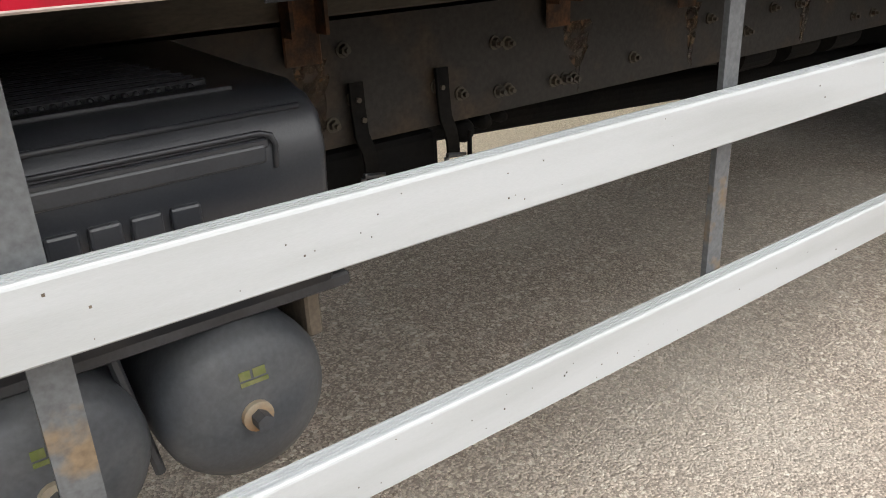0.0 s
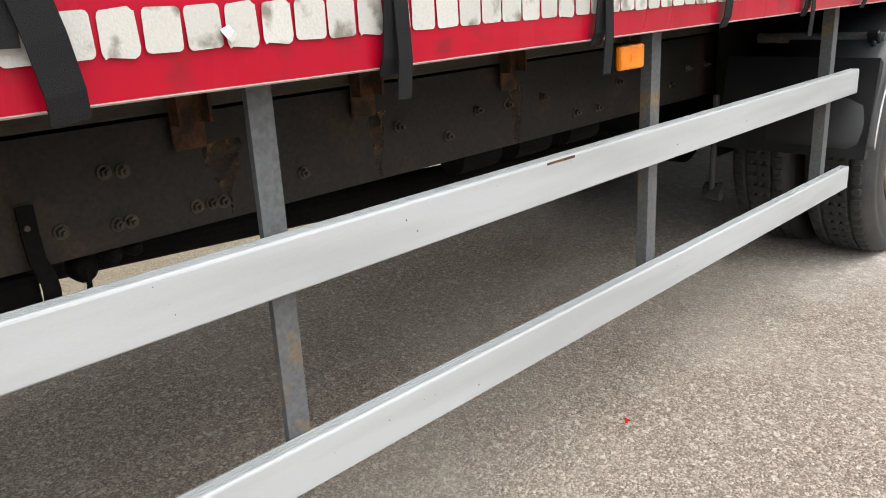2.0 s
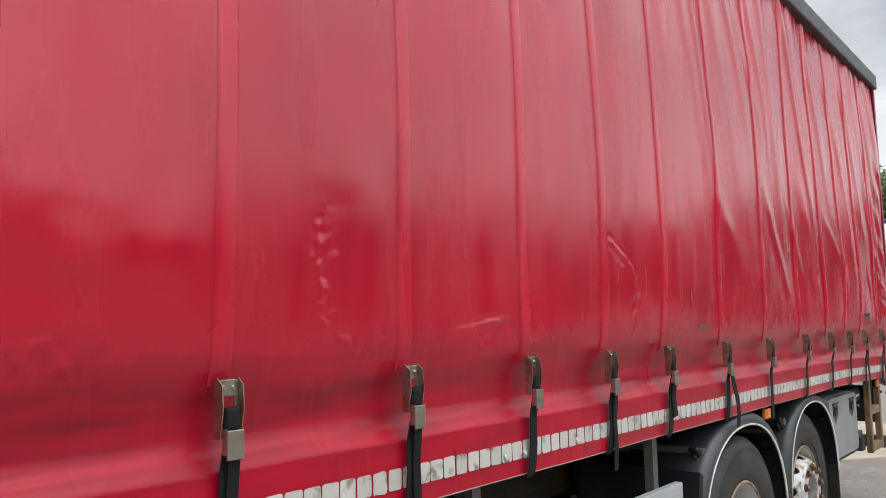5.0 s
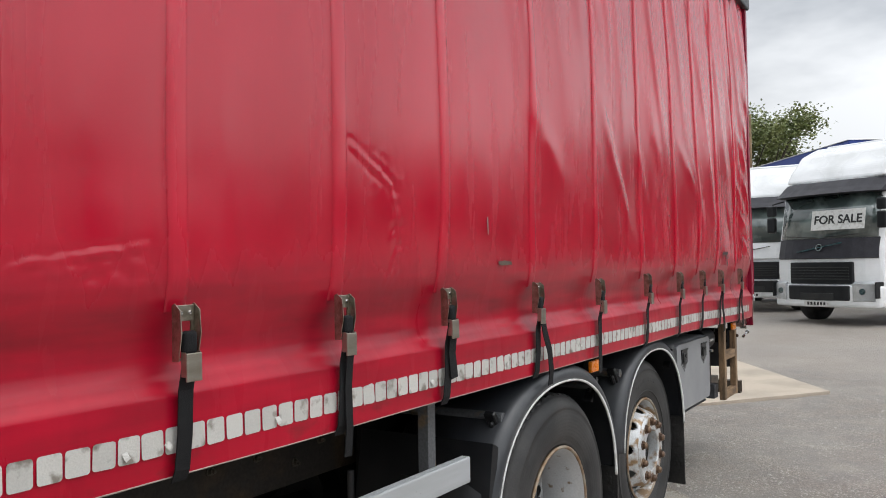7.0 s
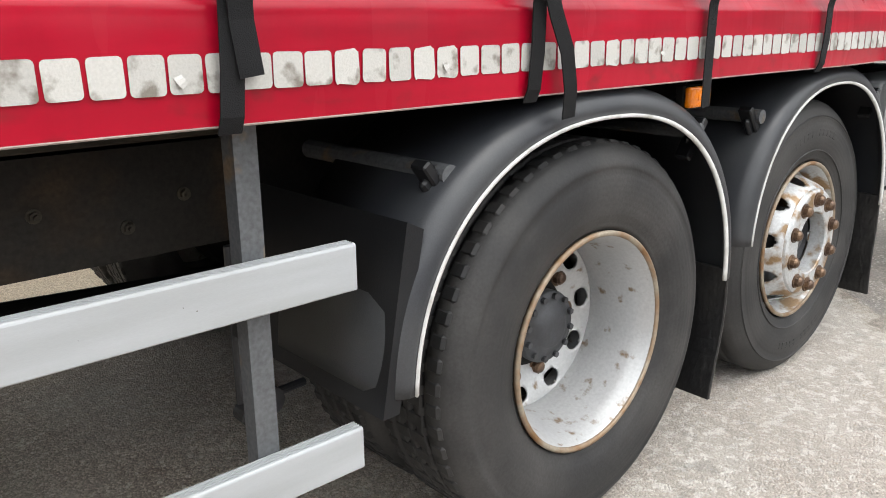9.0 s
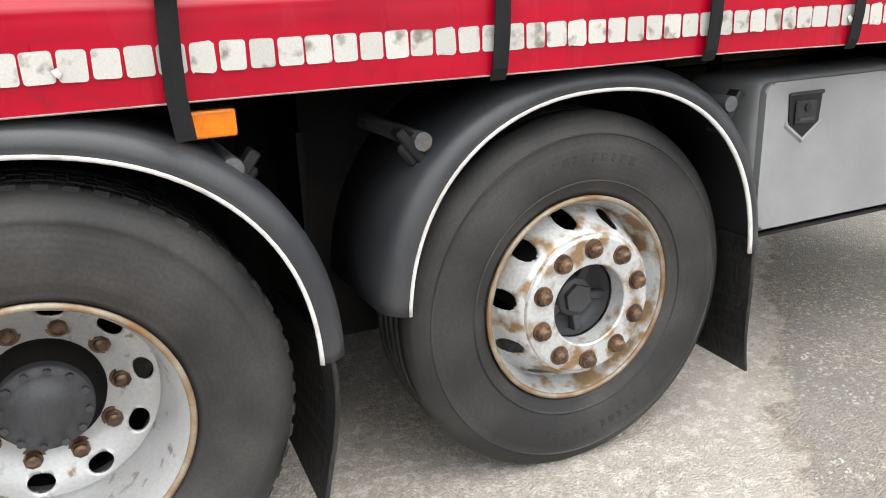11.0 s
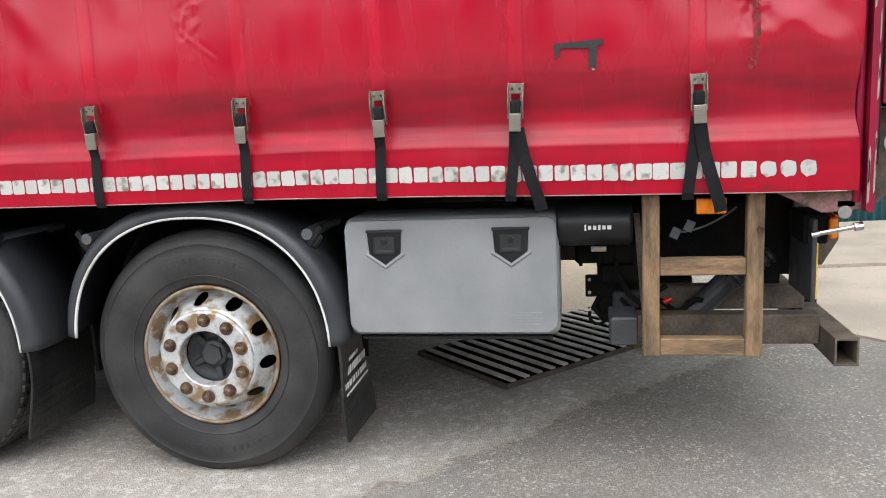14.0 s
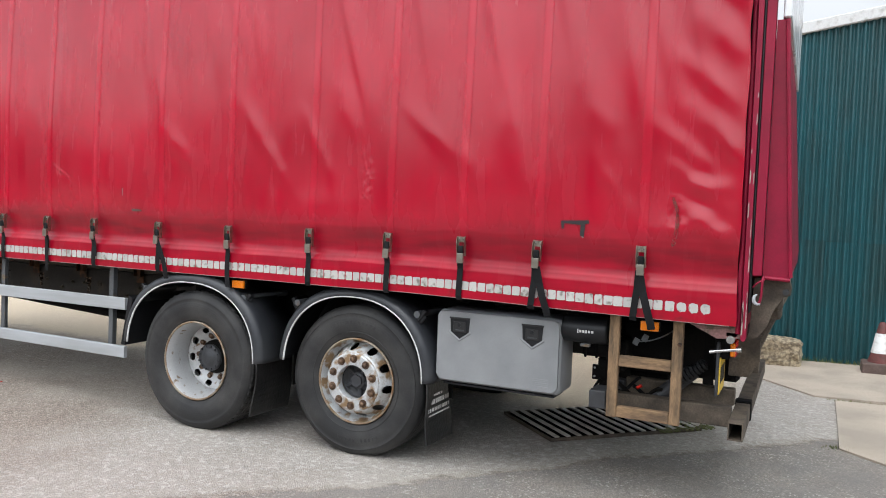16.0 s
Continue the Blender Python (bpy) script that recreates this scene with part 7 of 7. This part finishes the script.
def build_blue_trailer():
    t = thing("blue_trailer", "tall blue curtain-sided trailer with a white roof edge", "trailer", pose(27.14, 1.51, ground_z(31, 3), 0, 0, 34) @ pose(0, -1.3, 0), group="parked lorries")
    part("curtain", box(0, 12, -1.25, 1.25, 1.1, 5.35, 0.03), "blue", t)
    part("roof_edge", box(-0.02, 12.02, -1.27, 1.27, 5.351, 5.38, 0.01), "paint_white", t)
    part("chassis", box(0.2, 11.8, -0.5, 0.5, 0.8, 1.1), "dark", t)
    for x in (1.2, 8.5, 9.8):
        for s in (-1, 1):
            part("wheel", revolve([(0.2, 0.05), (0.48, 0.0), (0.5, 0.04), (0.5, 0.3), (0.2, 0.3)], 28), "tyre", t, at=pose(x, s * 1.0 - 0.15, 0.5))
    part("leg", box(2.5, 2.7, -0.6, -0.5, 0, 0.8), "dark", t)


build_blue_trailer()


def build_pole():
    p = thing("yard_pole", "slim wooden pole beside the tree", "pole", pose(32.84, 5.85, ground_z(33, 5)))
    part("shaft", cyl(0.13, 7.6, pose(0, 0, 3.8), 12, 0.10), "wood", p)


build_pole()


def build_tree():
    rng = random.Random(21)
    tree = thing("tree", "broad leafy green tree with gaps in its crown", "tree", pose(45.0, 8.3, ground_z(41, 5) - 0.5))
    bm = bmesh.new()

    def limb(a, b, r0, r1):
        a, b = Vector(a), Vector(b)
        add_cyl(bm, r0, r1, (b - a).length, Matrix.Translation((a + b) / 2) @ (b - a).to_track_quat("Z", "Y").to_matrix().to_4x4(), 8)

    limb((0, 0, 0), (0.1, 0, 3.2), 0.32, 0.24)
    tips = []
    for i in range(16):
        a = 2 * math.pi * i / 16 + rng.uniform(-0.3, 0.3)
        r, z = rng.uniform(1.2, 3.9), rng.uniform(5.2, 9.6)
        mid = (r * 0.45 * math.cos(a), r * 0.45 * math.sin(a), 3.0 + (z - 3) * 0.5)
        tip = (r * math.cos(a), r * math.sin(a), z)
        limb((0.1, 0, 2.8), mid, 0.16, 0.09)
        limb(mid, tip, 0.09, 0.03)
        tips.append(tip)
        for k in range(3):
            t2 = (tip[0] + rng.uniform(-1.2, 1.2), tip[1] + rng.uniform(-1.2, 1.2), tip[2] + rng.uniform(-0.6, 0.9))
            limb(mid, t2, 0.05, 0.015)
            tips.append(t2)
    part("trunk", bm, "bark", tree)
    verts, faces = [], []
    for tip in tips:
        for k in range(420):
            c = Vector(tip) + Vector((rng.gauss(0, 0.5), rng.gauss(0, 0.5), rng.gauss(0, 0.4)))
            s = rng.uniform(0.07, 0.14)
            u = Vector((rng.uniform(-1, 1), rng.uniform(-1, 1), rng.uniform(-0.6, 0.6))).normalized()
            w = u.cross(Vector((rng.uniform(-1, 1), rng.uniform(-1, 1), 1))).normalized()
            n = len(verts)
            verts += [c - u * s, c + w * s * 0.6, c + u * s, c - w * s * 0.6]
            faces.append((n, n + 1, n + 2, n + 3))
    me = bpy.data.meshes.new("crown")
    me.from_pydata([tuple(v) for v in verts], [], faces)
    me.materials.append(M["leaf"])
    part("crown", me, "leaf", tree, "crown of small green leaves")


build_tree()


# ---- plain unseen walls added to close the yard behind the camera and darken the curtain's reflections ----
for nm, bx in (("wall_south", (-45, 45, -36.4, -36.0)), ("wall_west", (-45.4, -45, -36, 30)), ("wall_north", (-45, 60, 46, 46.4)), ("wall_east", (60, 60.4, 12, 46)), ("wall_southeast", (30, 30.4, -36, -4))):
    ob = part(nm, box(bx[0], bx[1], bx[2], bx[3], -0.4, 7.5 if nm in ("wall_south", "wall_west") else 6.4 if nm == "wall_southeast" else 2.4), "wall")
    tagged(ob, "unseen plain dark wall, added to close the yard and shape reflections", "wall", kind="structure")

# loose things on the asphalt
bm = bmesh.new()
add_box(bm, -0.012, 0.012, -0.006, 0.006, 0, 0.004, m=Matrix.Rotation(0.5, 4, "Z"))
add_box(bm, -0.004, 0.004, -0.014, 0.010, 0, 0.003, m=Matrix.Translation((0.012, 0.006, 0)))
tagged(part("plastic_scrap", bm, "redlens", at=pose(-2.15, 0.112, 0.002) @ Matrix.Scale(0.7, 4)), "small scrap of red plastic on the asphalt", "litter")


def build_stones():
    rng = random.Random(4)
    bm = bmesh.new()
    for i in range(900):
        x, y = rng.uniform(-4.6, 4.2), rng.uniform(-1.2, 2.4)
        if 1.9 < x < 3.5 and y > 0.9:
            continue
        s = rng.uniform(0.002, 0.006) * (1.6 if rng.random() < 0.06 else 1)
        add = Matrix.Translation((x, y, ground_z(x, y) + s * 0.3)) @ Matrix.Rotation(rng.uniform(0, 3.1), 4, "Z")
        v = [bm.verts.new(add @ Vector(p)) for p in ((-s, 0, 0), (0, -s * 0.8, 0), (s, 0, 0), (0, s * 0.7, 0), (0.1 * s, 0, s * 0.9))]
        for a, b in ((0, 1), (1, 2), (2, 3), (3, 0)):
            bm.faces.new((v[a], v[b], v[4]))
    tagged(part("loose_stones", bm, "concrete"), "loose pale chippings scattered on the asphalt", "gravel", kind="stuff")


build_stones()
